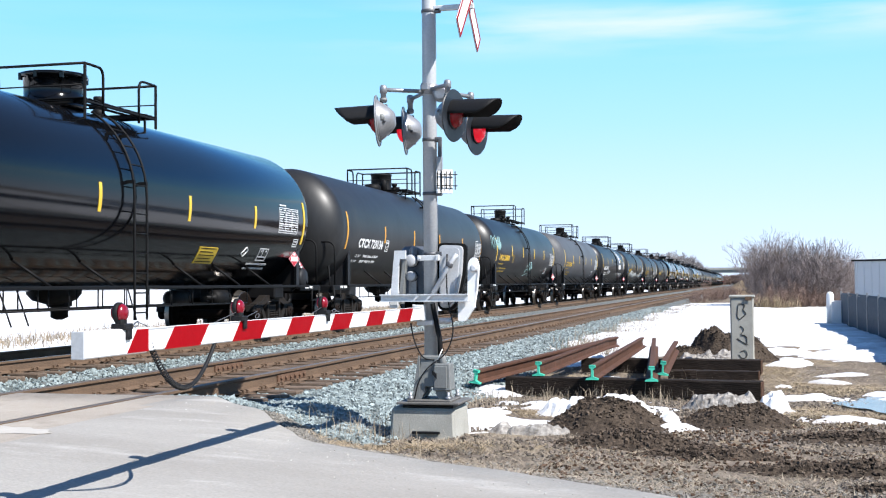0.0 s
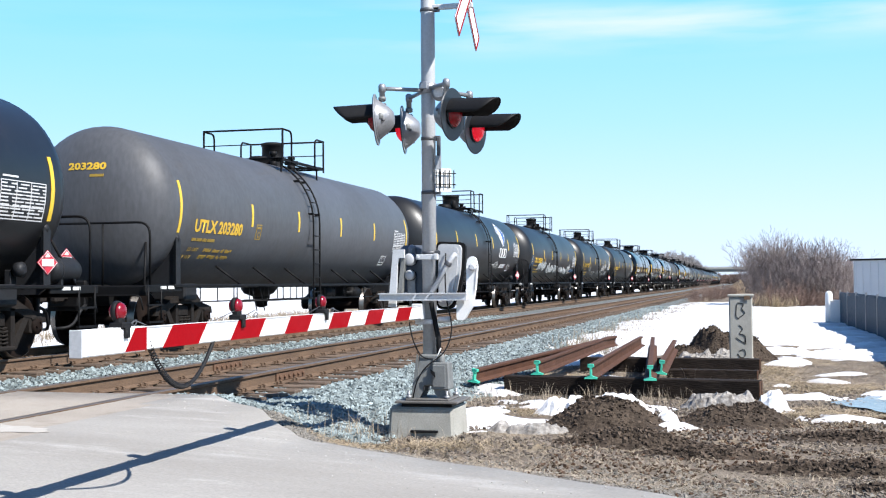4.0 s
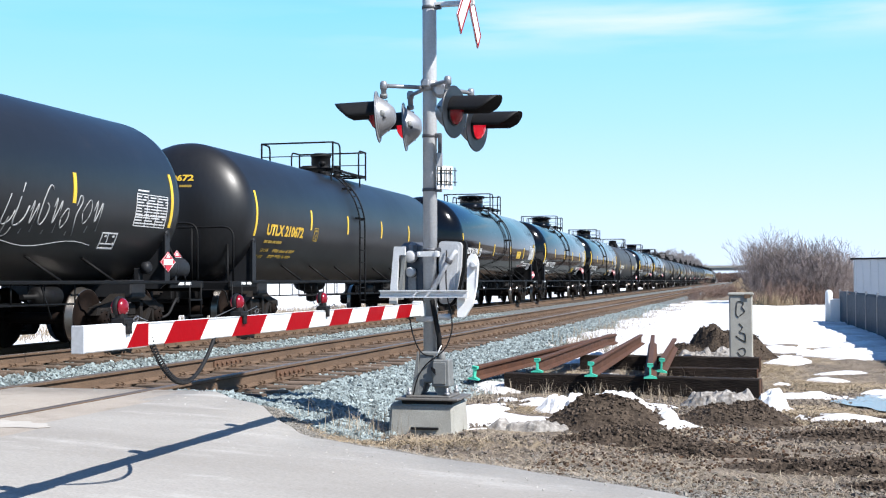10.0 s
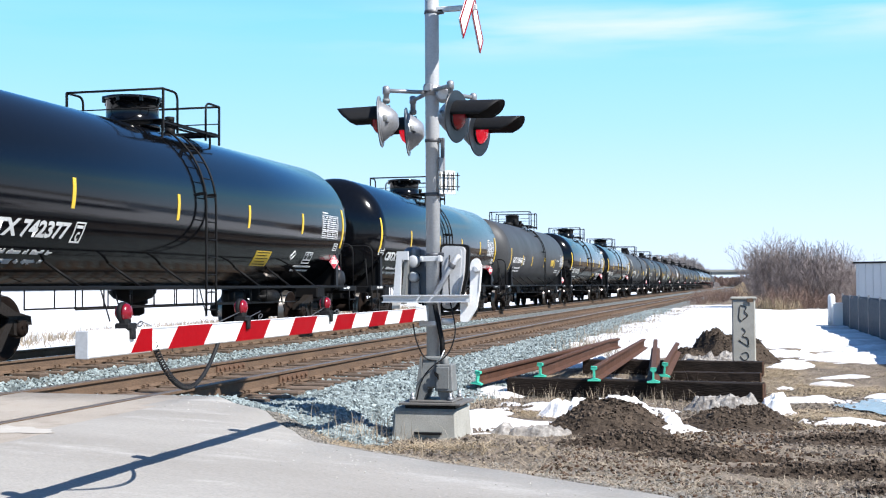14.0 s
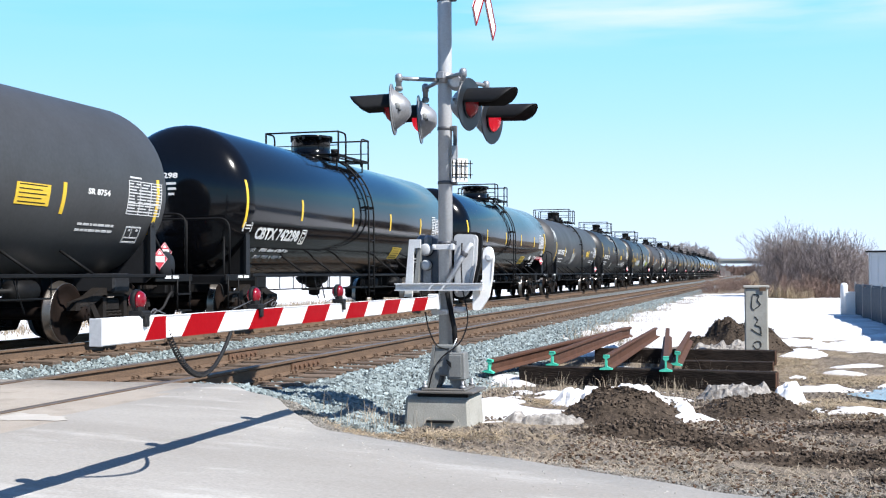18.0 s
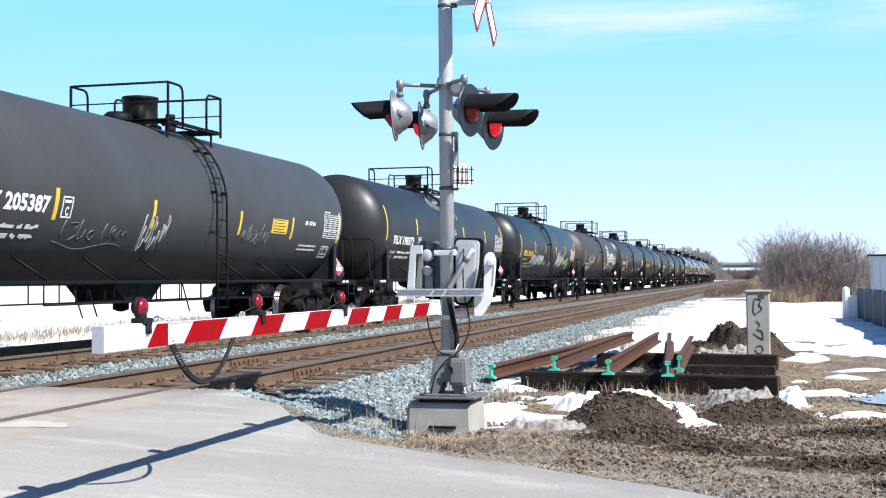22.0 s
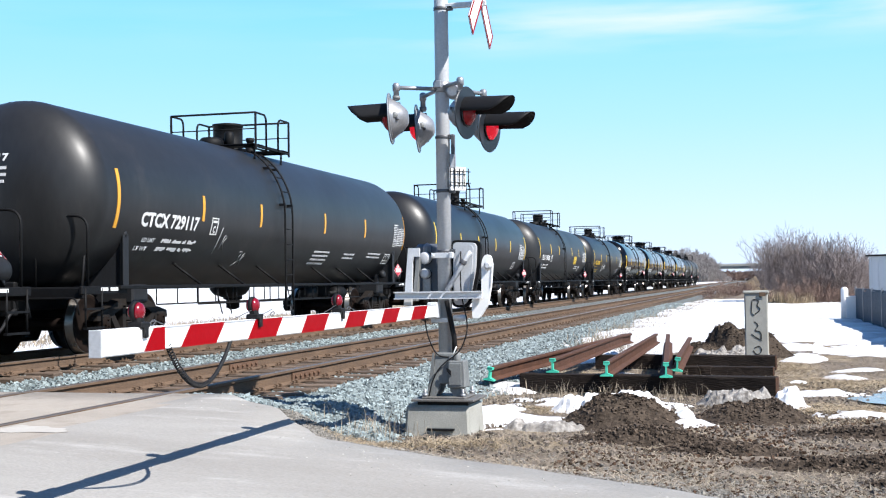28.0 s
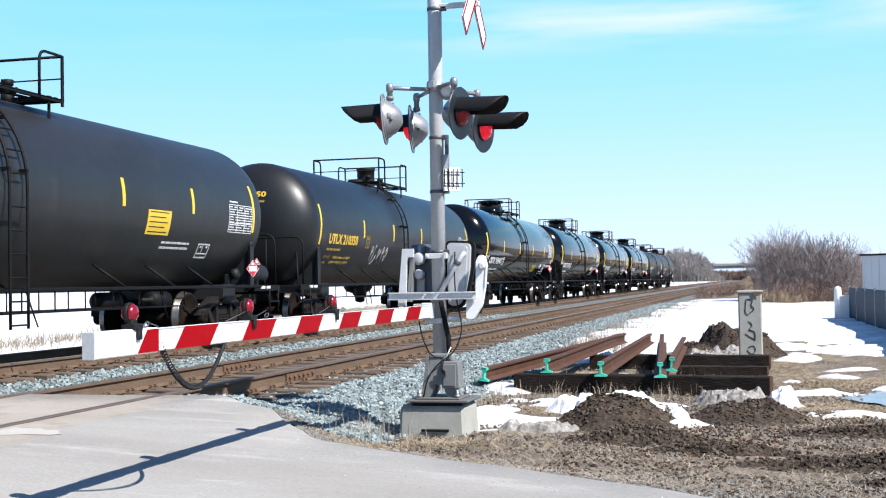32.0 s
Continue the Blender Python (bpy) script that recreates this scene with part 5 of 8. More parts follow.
def diamond_logo(car, tank):
    shape = [(3.03, 3.10), (3.47, 2.69), (3.65, 2.46), (3.58, 2.30), (3.02, 1.83), (2.39, 2.39), (2.55, 2.62)]
    lg = part("diamond_emblem", field(tank, Shape(), shape), material("slate_emblem_paint", (0.045, 0.055, 0.068), 0.5, scale=5, amount=0.5, bump=0.02), car, "slate drop-shaped emblem with a white diamond")
    part("emblem_edge", rim(tank, Shape(), shape, 0.016), WHITE_MARK, lg)
    part("emblem_field", field(tank, Shape(), [(3.03, 2.75), (3.35, 2.43), (3.04, 1.98), (2.56, 2.36)], 0.010), WHITE_MARK, lg)
    for u, z in ((3.03, 2.545), (3.24, 2.36), (3.03, 2.18), (2.82, 2.37)):
        part("emblem_disc", field(tank, Shape(), oval(u, z, 0.085, 0.075), 0.014, 8), BROWN_DUSTY, lg)
    part("emblem_ring", rim(tank, Shape(), oval(3.03, 2.37, 0.11, 0.10, 0, 6), 0.016, 0.014), BROWN_DUSTY, lg)
    for u in (3.86, 4.36, 4.86):          # three outlined blocks beside the emblem, a worn line under them
        part("emblem_block", rim(tank, Shape(), [(u, 2.21), (u + 0.40, 2.21), (u + 0.36, 2.57), (u + 0.06, 2.57)], 0.018), WHITE_MARK, lg)
    s = Shape()
    rnd = random.Random(8)
    u = 3.84
    while u < 5.3:
        w = rnd.uniform(0.05, 0.09)
        tank.patch(s, u, u + w, 2.07 - tank.z, 2.15 - tank.z, n=1)
        u += w + 0.02
    part("emblem_line", s, STENCIL_DIM, lg)
    s = Shape()
    s.pipe([tank.at(2.05 + 0.55 * math.sin(a), 1.85 + 0.38 * math.cos(a) - tank.z, 0.002) for a in [0.25 * i for i in range(13)]], 0.03, 5)
    s.pipe([tank.at(1.95 + 0.22 * math.sin(a), 1.83 + 0.16 * math.cos(a) - tank.z, 0.002) for a in [0.4 * i for i in range(15)]], 0.022, 5)
    part("spray_loop", s, WHITE_SPRAY, car, "sprayed white loops")


# by owner's first letter: where the number stands, where the top deck sits, where the strips are
LAYOUT = {
    "C": ((-7.0, -4.72), 0.1, (-7.5, -4.8, -1.5, 1.52, 4.42, 7.1)),
    "G": ((-6.6, -4.55), 0.86, (-7.1, -4.42, -2.05, 1.3, 4.4, 7.1)),
    "U": ((-6.58, -4.5), -0.12, (-7.18, -4.05, -1.48, 1.34, 4.03, 7.1)),
    "A": ((-6.45, -4.35), 1.1, (-7.1, -4.25, -1.2, 1.69, 4.8, 7.15)),
    "T": ((-6.7, -4.75), -0.5, (-7.3, -4.47, -1.83, 1.07, 4.2, 7.0)),
    "D": ((-6.58, -4.5), -0.12, (-7.18, -4.05, -1.48, 1.34, 3.7, 5.34, 7.1)),
    "V": ((-6.7, -4.75), -0.5, (-7.3, -4.44, -2.06, 1.98, 4.38, 7.0)),
}

OWN_LAYOUT = {                           # single cars whose fittings stand elsewhere
    "CTCX 729134": ((-6.5, -4.45), 0.12, (-7.45, -4.3, -1.36, 1.62, 4.75, 7.85)),
    "GATX 211296": ((-6.88, -4.84), 0.86, (-7.35, -4.74, -2.0, 1.27, 4.36, 6.9)),
    "GATX 205387": ((-6.6, -4.55), 0.86, (-7.1, -4.4, -1.6, 1.74, 4.33, 7.15)),
}
LADDER_AT = {"CTCX 729134": 0.8}

LONG_LAYOUT = ((-6.7, -4.67), -0.35, (-7.45, -4.54, -2.01, 1.57, 4.41, 7.8))


def build_train():
    """All the cars, front to back, each with the place of its middle at the start."""
    glossy = "glossy black tank car with a broad manway drum"
    dull = "faded black tank car with yellow reflective strips rolling on rails"
    grey = "dull grey tank car with white stencils rolling on rails"
    dusty = "dusty charcoal tank car with yellow stencils rolling on rails"
    brown = "brown-stained tank car with a white diamond emblem"
    W, Y = WHITE_MARK, YELLOW_MARK
    card = add_placard_card

    def marks(*what):
        def put(car, tank):
            for w in what:
                w(car, tank)
        return put

    def sc(u0, u1, z0, z1, mat, seed, loops=9, w=0.011):
        return lambda car, tank: scrawl(car, tank, u0, u1, z0, z1, mat, seed, loops, w)

    def slanted(car, tank):
        add_placard_card(car, tank, 2.36, 1.59, -0.08)

    def words(text, u0, u1, z, h):
        def put(car, tank):
            me = letters(text, tank, u0, u1, z - h / 2 - tank.z, z + h / 2 - tank.z)
            me.materials.append(WHITE_MARK)
            part("spec_stencil", me, None, car, "small stencilled code")
        return put

    def card_late(car, tank):
        add_placard_card(car, tank, 3.26, 2.11)
        words("SR 8754", 5.0, 5.62, 2.24, 0.09)(car, tank)

    def card_gloss(car, tank):
        add_placard_card(car, tank, 2.82, 2.11)
        words("SR-8754", 4.27, 4.85, 1.83, 0.09)(car, tank)

    def card_far(car, tank):
        add_placard_card(car, tank, 2.78, 2.08, 0.0, 0.2)
    rows = [
        (BLACK_GLOSS, "wide", glossy, "CBTX 742265", W, slanted),
        (BLACK_DUSTY, "long", dull, "CTCX 729134", W, None),
        (BLACK_DULL, "slim", dusty, "UTLX 206808", Y, marks(sc(-7.6, -6.4, 2.35, 2.85, TEAL_SPRAY, 3, 12, 0.017), sc(-0.2, 1.1, 1.5, 1.95, TEAL_SPRAY, 4, 10))),
        (GREY_PALE, "slim", "pale weathered grey tank car with yellow stencils", "UTLX 203280", Y, None),
        (BLACK_DULL, "slim", "faded black tank car with a blue and white leaf emblem", "ADMX 30801", W, marks(leaf_logo, sc(-4.3, -2.6, 1.62, 1.92, WHITE_SPRAY, 8, 12), sc(2.2, 3.0, 1.6, 1.9, WHITE_SPRAY, 9, 5))),
        (BLACK_DULL, "slim", dusty, "UTLX 208509", Y, marks(sc(-7.7, -7.1, 1.7, 2.25, BLUE_SPRAY, 12, 9), sc(-5.6, -3.4, 1.6, 2.05, BRIGHT_SPRAY, 10, 15, 0.02), sc(-2.9, -0.75, 1.5, 1.88, BRIGHT_SPRAY, 11, 20, 0.02), sc(-0.7, 0.35, 1.45, 1.95, BRIGHT_SPRAY, 41, 9, 0.022), sc(1.1, 1.8, 1.5, 1.8, WHITE_SPRAY, 51, 9, 0.018), sc(1.95, 3.2, 1.5, 1.82, BRIGHT_SPRAY, 52, 13, 0.02), sc(3.1, 4.1, 1.45, 1.78, BRIGHT_SPRAY, 53, 9, 0.018), sc(4.0, 4.8, 1.52, 1.98, BRIGHT_SPRAY, 54, 8, 0.022), sc(5.2, 6.6, 1.6, 1.76, BLUE_SPRAY, 55, 13, 0.02))),
        (BLACK_DULL, "slim", dusty, "UTLX 211995", Y, marks(sc(-4.7, -3.4, 1.6, 2.05, DIM_SPRAY, 13, 9), sc(-2.8, -0.9, 1.5, 1.75, DIM_SPRAY, 14, 12), sc(-0.1, 2.4, 1.55, 1.9, DIM_SPRAY, 42, 14), sc(2.1, 4.55, 1.62, 2.3, WHITE_SPRAY, 15, 11))),
        (BLACK_DULL, "slim", dusty, "UTLX 210672", Y, None),
        (BLACK_GLOSS, "wide", glossy, "GATX 211296", W, card_gloss),
        (BLACK_GLOSS, "wide", glossy, "CBTX 742377", W, slanted),
        (BLACK_GLOSS, "wide", glossy, "CBTX 742370", W, slanted),
        (GREY_DULL, "slim", grey, "GATX 205435", W, card_late),
        (BLACK_GLOSS, "wide", glossy, "CBTX 742298", W, slanted),
        (BLACK_GLOSS, "wide", glossy, "CBTX 742317", W, slanted),
        (GREY_DULL, "slim", grey, "GATX 205387", W, marks(card_late, sc(-7.4, -7.0, 2.6, 3.2, BRIGHT_SPRAY, 20, 8, 0.018), sc(-4.5, -2.6, 1.6, 1.9, DIM_SPRAY, 21, 9), sc(-2.2, -1.3, 1.5, 2.0, WHITE_SPRAY, 43, 10, 0.015), sc(1.6, 2.9, 1.7, 2.05, DIM_SPRAY, 22, 10))),
        (BLACK_DUSTY, "slim", dull, "TILX 198372", W, marks(card, sc(-2.1, -0.5, 3.12, 3.55, WHITE_SPRAY, 23, 7, 0.013), sc(-0.5, 0.7, 2.95, 3.3, WHITE_SPRAY, 48, 6, 0.013), sc(-1.75, -1.3, 2.35, 2.72, WHITE_SPRAY, 24, 3), sc(-0.4, 0.1, 2.35, 2.65, WHITE_SPRAY, 25, 4), sc(-0.3, 0.0, 2.08, 2.3, WHITE_SPRAY, 49, 2), sc(1.7, 3.0, 1.5, 1.75, WHITE_SPRAY, 26, 9), sc(3.75, 5.6, 1.47, 1.8, WHITE_SPRAY, 50, 11), sc(-2.8, -2.35, 1.3, 1.75, WHITE_SPRAY, 27, 3))),
        (BLACK_DULL, "slim", dusty, "UTLX 210107", Y, marks(sc(-5.0, -3.9, 1.6, 2.05, WHITE_SPRAY, 28, 18, 0.01), sc(-3.8, -2.0, 1.6, 2.05, BRIGHT_SPRAY, 29, 13, 0.02), sc(-1.8, -1.3, 1.6, 1.85, GREEN_SPRAY, 44, 5), sc(-0.4, 0.3, 1.6, 1.85, DIM_SPRAY, 45, 6), sc(1.5, 3.2, 1.55, 2.2, BRIGHT_SPRAY, 46, 12, 0.019), sc(3.35, 4.9, 1.6, 2.0, GREEN_SPRAY, 30, 14, 0.02))),
        (BROWN_DUSTY, "slim", brown, "", W, marks(diamond_logo, sc(2.95, 4.4, 1.62, 1.9, GREEN_SPRAY, 31, 7, 0.014), sc(-6.0, -4.4, 1.7, 2.3, WHITE_SPRAY, 32, 8))),
        (BLACK_DUSTY, "long", dull, "CTCX 729117", W, marks(sc(-4.1, -3.7, 1.6, 2.0, WHITE_SPRAY, 33, 3, 0.008), sc(-2.9, -2.5, 1.4, 1.7, WHITE_SPRAY, 47, 3, 0.008))),
        (BLACK_DULL, "slim", dusty, "UTLX 206764", Y, None),
        (BLACK_DUSTY, "slim", dull, "TILX 194538", W, card_far),
        (BLACK_DULL, "slim", dusty, "UTLX 210350", Y, sc(-3.6, -2.0, 1.5, 2.2, WHITE_SPRAY, 34, 6)),
        (BLACK_GLOSS, "wide", glossy, "CBTX 742407", W, slanted),
        (BLACK_GLOSS, "wide", glossy, "CBTX 742301", W, slanted),
        (BLACK_GLOSS, "wide", glossy, "CBTX 742318", W, slanted),
        (BLACK_GLOSS, "wide", glossy, "CBTX 742290", W, slanted),
        (BLACK_DUSTY, "slim", dull, "TILX 194541", W, None),
        (GREY_DULL, "long", "dusty charcoal tank car at the end of the train", "CTCX 729120", W, None),
    ]
    strip_at = [25.11, 43.56, 60.84, 79.12, 96.84, 114.79, 132.69, 150.65, 168.71, 186.80, 204.79, 222.63, 240.79, 258.80, 276.68, 294.87, 313.02, 331.56, 350.39, 368.05, 386.07]
    while len(strip_at) < len(rows):
        strip_at.append(strip_at[-1] + 18.0)
    cars, wheels = [], []
    for (paint, style, label, mark, color, extra), s in zip(rows, strip_at):
        plan = OWN_LAYOUT.get(mark) or (LONG_LAYOUT if style == "long" else LAYOUT["V" if mark.startswith("TILX 1945") else mark[:1] or "D"])
        car, w = build_car(paint, style, label, mark, color, *plan, extra)
        cars.append((car, s - (8.08 if style == "long" else 7.3)))
        wheels += w
    return cars, wheels


CARS, WHEELSETS = build_train()


def motions():
    """The train rolls past at an even pace, its wheels turning on the rails."""
    stops = [min(SECONDS, 2.0 * i) for i in range(17)]
    for car, y in CARS:
        walk(car, [(t, pose(far_x(y - SPEED * t), y - SPEED * t, 0, 0, 0, math.degrees(DRIFT))) for t in stops])
    turn = SPEED / 0.457
    lead = {}
    for w in WHEELSETS:
        y = round(w.location.y, 2)
        if y not in lead:
            rows = [(i / FPS, Matrix.Translation((0, y, 0.457)) @ Matrix.Rotation(turn * i / FPS, 4, "X")) for i in range(int(SECONDS * FPS) + 1)]
            walk(w, rows)
            lead[y] = w
        else:
            w.rotation_mode = "QUATERNION"
            w.animation_data_create()
            w.animation_data.action = lead[y].animation_data.action
            w.animation_data.action_slot = lead[y].animation_data.action_slot


# ---------------------------------------------------------------- crossing signal and gate
def bent_outline(pts, r, n=4):
    """Rounds the corners of a closed outline in the plane."""
    out = []
    k = len(pts)
    for i in range(k):
        a, b, c = Vector(pts[i - 1]), Vector(pts[i]), Vector(pts[(i + 1) % k])
        p, q = b + (a - b).normalized() * min(r, (a - b).length / 2.1), b + (c - b).normalized() * min(r, (c - b).length / 2.1)
        for j in range(n + 1):
            t = j / n
            w = p * (1 - t) ** 2 + b * 2 * t * (1 - t) + q * t * t
            out.append((w.x, w.y))
    return out


def yz(x):
    """Turns an outline drawn in (y, z) to stand across the road at x."""
    return Matrix(((0, 0, 1, x), (1, 0, 0, 0), (0, 1, 0, 0), (0, 0, 0, 1)))


def build_flasher(parent, x, y, z, way, lit, arm_z):
    """One lamp: way 1 faces along +x, -1 along -x; it hangs from the arm at arm_z."""
    swing = Matrix.Translation((x, y, z)) @ Matrix.Rotation(radians(-13 if way > 0 else 10), 4, "Z") @ Matrix.Rotation(radians(3 * way), 4, "Y") @ Matrix.Translation((-x, -y, -z))
    m = swing @ Matrix.Translation((x, y, z)) @ Matrix.Rotation(radians(90 * way), 4, "Y")
    lamp = part("flasher", Shape().lathe([(0.02, -0.165), (0.052, -0.162), (0.076, -0.15), (0.112, -0.115), (0.148, -0.07), (0.176, -0.032), (0.184, -0.014), (0.184, 0.0)], 28, m)
                .lathe([(0.188, -0.018), (0.194, -0.014), (0.194, -0.006), (0.188, 0.0)], 28, m), LAMP_ALU, parent, "dull aluminium lamp housing with a black hood")
    for a in (20, 140, 260):              # cover screws round the bowl
        b = radians(a)
        part("cover_screw", Shape().lathe([(0.014, 0), (0.014, 0.02), (0.006, 0.026)], 8, m @ Matrix.Translation((0.15 * math.cos(b), 0.15 * math.sin(b), -0.066)) @ Matrix.Rotation(radians(180), 4, "X")), BAND_DARK, lamp)
    part("sight_port", Shape().lathe([(0.034, 0), (0.036, 0.012), (0.028, 0.03), (0.012, 0.034)], 12, Matrix.Translation((x - way * 0.07, y - 0.125, z + 0.01)) @ Matrix.Rotation(radians(90), 4, "X")), CAST_GREY, lamp)
    part("background_disc", Shape().lathe([(0.09, -0.006), (0.232, -0.006), (0.238, 0.0), (0.232, 0.008), (0.09, 0.008)], 40, m, smooth=False), [DISC_GREY, LAMP_ALU], lamp, "dark blue-grey disc with a pale back",
         pick=lambda p: 1 if p.normal.x * way < -0.5 else 0)
    part("lens_ring", Shape().lathe([(0.118, 0.008), (0.126, 0.010), (0.126, 0.020), (0.118, 0.022)], 26, m, close=False), DISC_GREY, lamp)
    part("lens", Shape().lathe([(0.118, 0.012), (0.112, 0.030), (0.086, 0.056), (0.05, 0.074), (0.001, 0.082)], 24, m), LENS_LIT if lit else RED_LENS, lamp, "red lens")
    # the hood: a half tube, its lower edges a little shorter and rounded up to the tip
    s = Shape()
    n, rows = 14, 7
    size = 0.455 if way > 0 else 0.39
    skins = []
    for r in (0.150, 0.145):
        grid = []
        for i in range(n + 1):
            a = radians(2 + 176 * i / n)
            yy, zz = r * math.cos(a), r * math.sin(a)
            reach = size * (0.52 + 0.48 * max(0.0, zz / r) ** 0.45)
            grid.append([(x + way * (0.01 + (reach - 0.01) * k / rows), y + yy, z + zz - 0.004) for k in range(rows + 1)])
        skins.append(grid)
    v = [p for grid in skins for line in grid for p in line]
    w, o = rows + 1, (n + 1) * (rows + 1)
    f = []
    for i in range(n):
        for k in range(rows):
            a, b = i * w + k, (i + 1) * w + k
            f += [(a, b, b + 1, a + 1), (o + a, o + a + 1, o + b + 1, o + b)]
        f.append((i * w + rows, (i + 1) * w + rows, o + (i + 1) * w + rows, o + i * w + rows))
    for k in range(rows):
        f += [(k, k + 1, o + k + 1, o + k), (n * w + k, o + n * w + k, o + n * w + k + 1, n * w + k + 1)]
    s.add(v, f, swing, True)
    part("hood", s, MATT_BLACK, lamp, "long black hood")
    # the stub that hangs it from the cross arm
    sx = x - way * 0.055
    part("elbow", Shape().lathe([(0.026, z + 0.165), (0.026, arm_z - 0.035), (0.034, arm_z - 0.03), (0.034, arm_z + 0.025), (0.022, arm_z + 0.042), (0.004, arm_z + 0.046)], 14, Matrix.Translation((sx, y, 0))), LAMP_ALU, lamp)
    part("collar", Shape().lathe([(0.036, z + 0.175), (0.036, z + 0.205)], 12, Matrix.Translation((sx, y, 0))), CAST_GREY, lamp)
    return lamp


def build_signal():
    mx, my = MAST
    sig = thing("crossing_signal", "grey crossing signal mast with four hooded red lamps", "crossing signal")
    part("foundation", Shape().box((-2.94, 11.08, -0.28), (0.635, 0.575, 0.34), bevel=0.028, taper=0.95), CONCRETE, sig, "pale concrete block")
    part("foundation_slot", Shape().box((-2.90, 10.775, -0.335), (0.26, 0.03, 0.022), bevel=0.004), MATT_BLACK, sig)
    part("shim", Shape().box((-2.89, 11.06, -0.10), (0.48, 0.48, 0.035), bevel=0.004), MATT_BLACK, sig)
    part("base_plate", Shape().box((-2.885, 11.05, -0.072), (0.59, 0.56, 0.022), bevel=0.005), BASE_STEEL, sig, "brown-grey steel base plate")
    part("base_flange", Shape().box((-2.885, 11.03, -0.052), (0.42, 0.42, 0.024), bevel=0.008), BASE_STEEL, sig)
    for sx in (-1, 1):
        for sy in (-1, 1):
            part("anchor_bolt", Shape().lathe([(0.014, 0), (0.014, 0.09)], 8, Matrix.Translation((-2.885 + sx * 0.18, 11.03 + sy * 0.18, -0.062))).lathe([(0.028, 0), (0.028, 0.028)], 6, Matrix.Translation((-2.885 + sx * 0.18, 11.03 + sy * 0.18, -0.042))), LAMP_ALU, sig)
    # cast junction base on splayed feet
    bx, by = -2.885, 11.0
    s = Shape().box((bx, by, 0.215), (0.25, 0.25, 0.29), bevel=0.014, taper=0.78)
    for sx in (-1, 1):
        for sy in (-1, 1):
            s.prism(((0.02, 0.0), (0.105, 0.0), (0.085, 0.03), (0.045, 0.15), (-0.03, 0.15), (-0.012, 0.06)), 0.06, Matrix.Translation((bx + sx * 0.068, by + sy * 0.095 - 0.03, -0.045)) @ Matrix(((sx, 0, 0, 0), (0, 0, 1, 0), (0, 1, 0, 0), (0, 0, 0, 1))))
    for sx in (-1, 1):                    # fins down the corners
        s.prism(((0.0, 0.0), (0.07, 0.0), (0.012, 0.40), (0.0, 0.40)), 0.016, Matrix.Translation((bx + sx * 0.098, by - 0.128, -0.04)) @ Matrix(((sx, 0, 0, 0), (0, 0, 1, 0), (0, 1, 0, 0), (0, 0, 0, 1))))
    part("junction_base", s, CAST_GREY, sig, "grey cast base with splayed feet")
    part("junction_box", Shape().box((-2.765, 10.93, 0.165), (0.175, 0.18, 0.25), bevel=0.010, taper=0.84), CAST_GREY, sig, "grey junction box with a bolted door")
    part("box_door", Shape().box((-2.775, 10.838, 0.165), (0.12, 0.010, 0.20), bevel=0.004), CAST_GREY, sig)
    part("door_latch", Shape().prism(((0.0, -0.045), (0.022, 0.0), (0.0, 0.045), (-0.014, 0.01)), 0.012, Matrix.Translation((-2.83, 10.822, 0.19)) @ Matrix.Rotation(radians(-30), 4, "Y") @ Matrix(((1, 0, 0, 0), (0, 0, 1, 0), (0, 1, 0, 0), (0, 0, 0, 1)))), MATT_BLACK, sig)
    part("cable_gland", Shape().lathe([(0.03, 0.27), (0.036, 0.30), (0.028, 0.345), (0.018, 0.37)], 12, Matrix.Translation((-2.765, 10.9, 0))), CAST_GREY, sig)
    part("mast", Shape().lathe([(0.066, 0.33), (0.066, 4.25), (0.05, 4.28)], 28, Matrix.Translation((mx, my, 0))), ALU, sig)
    for z in (3.58, 2.84, 2.37, 1.865, 1.30):
        part("clamp", Shape().lathe([(0.068, -0.016), (0.0715, -0.014), (0.0715, 0.014), (0.068, 0.016)], 24, Matrix.Translation((mx, my, z))).box((mx + 0.09, my - 0.02, z), (0.06, 0.04, 0.045), bevel=0.006), BAND_DARK, sig)
    # cross arms, junction heads
    lamps = ((-3.29, 10.62, 2.517, -1, False, 2.80), (-2.575, 10.62, 2.535, 1, False, 2.82), (-3.25, 11.38, 2.515, -1, True, 2.82), (-2.535, 11.38, 2.49, 1, True, 2.82))
    for x, y, z, way, lit, az in lamps:
        sx = x - way * 0.055
        part("cross_arm", Shape().pipe([(sx, y, az), (mx + 0.03 * way, my + 0.05 * (1 if y > my else -1), az + 0.02)], 0.019, 10), LAMP_ALU, sig)
        build_flasher(sig, x, y, z, way, lit, az)
    part("arm_hub", Shape().lathe([(0.072, -0.05), (0.086, -0.045), (0.086, 0.045), (0.072, 0.05)], 20, Matrix.Translation((mx, my, 2.84)))
         .box((mx - 0.02, my - 0.09, 2.86), (0.07, 0.035, 0.07), bevel=0.008).lathe([(0.05, 0), (0.075, 0.015), (0.082, 0.05), (0.075, 0.085), (0.05, 0.10)], 18, Matrix.Translation((mx + 0.13, my - 0.02, 2.79)) @ Matrix.Rotation(radians(90), 4, "X")), LAMP_ALU, sig, "grey cast junction hub")
    # crossbuck: two white blades with red borders
    cx, cy, cz = -2.5, 10.90, 3.715
    part("crossbuck_bracket", Shape().box(((mx + cx) / 2 + 0.03, my - 0.02, 3.60), (0.42, 0.04, 0.05), bevel=0.006), GALV, sig)
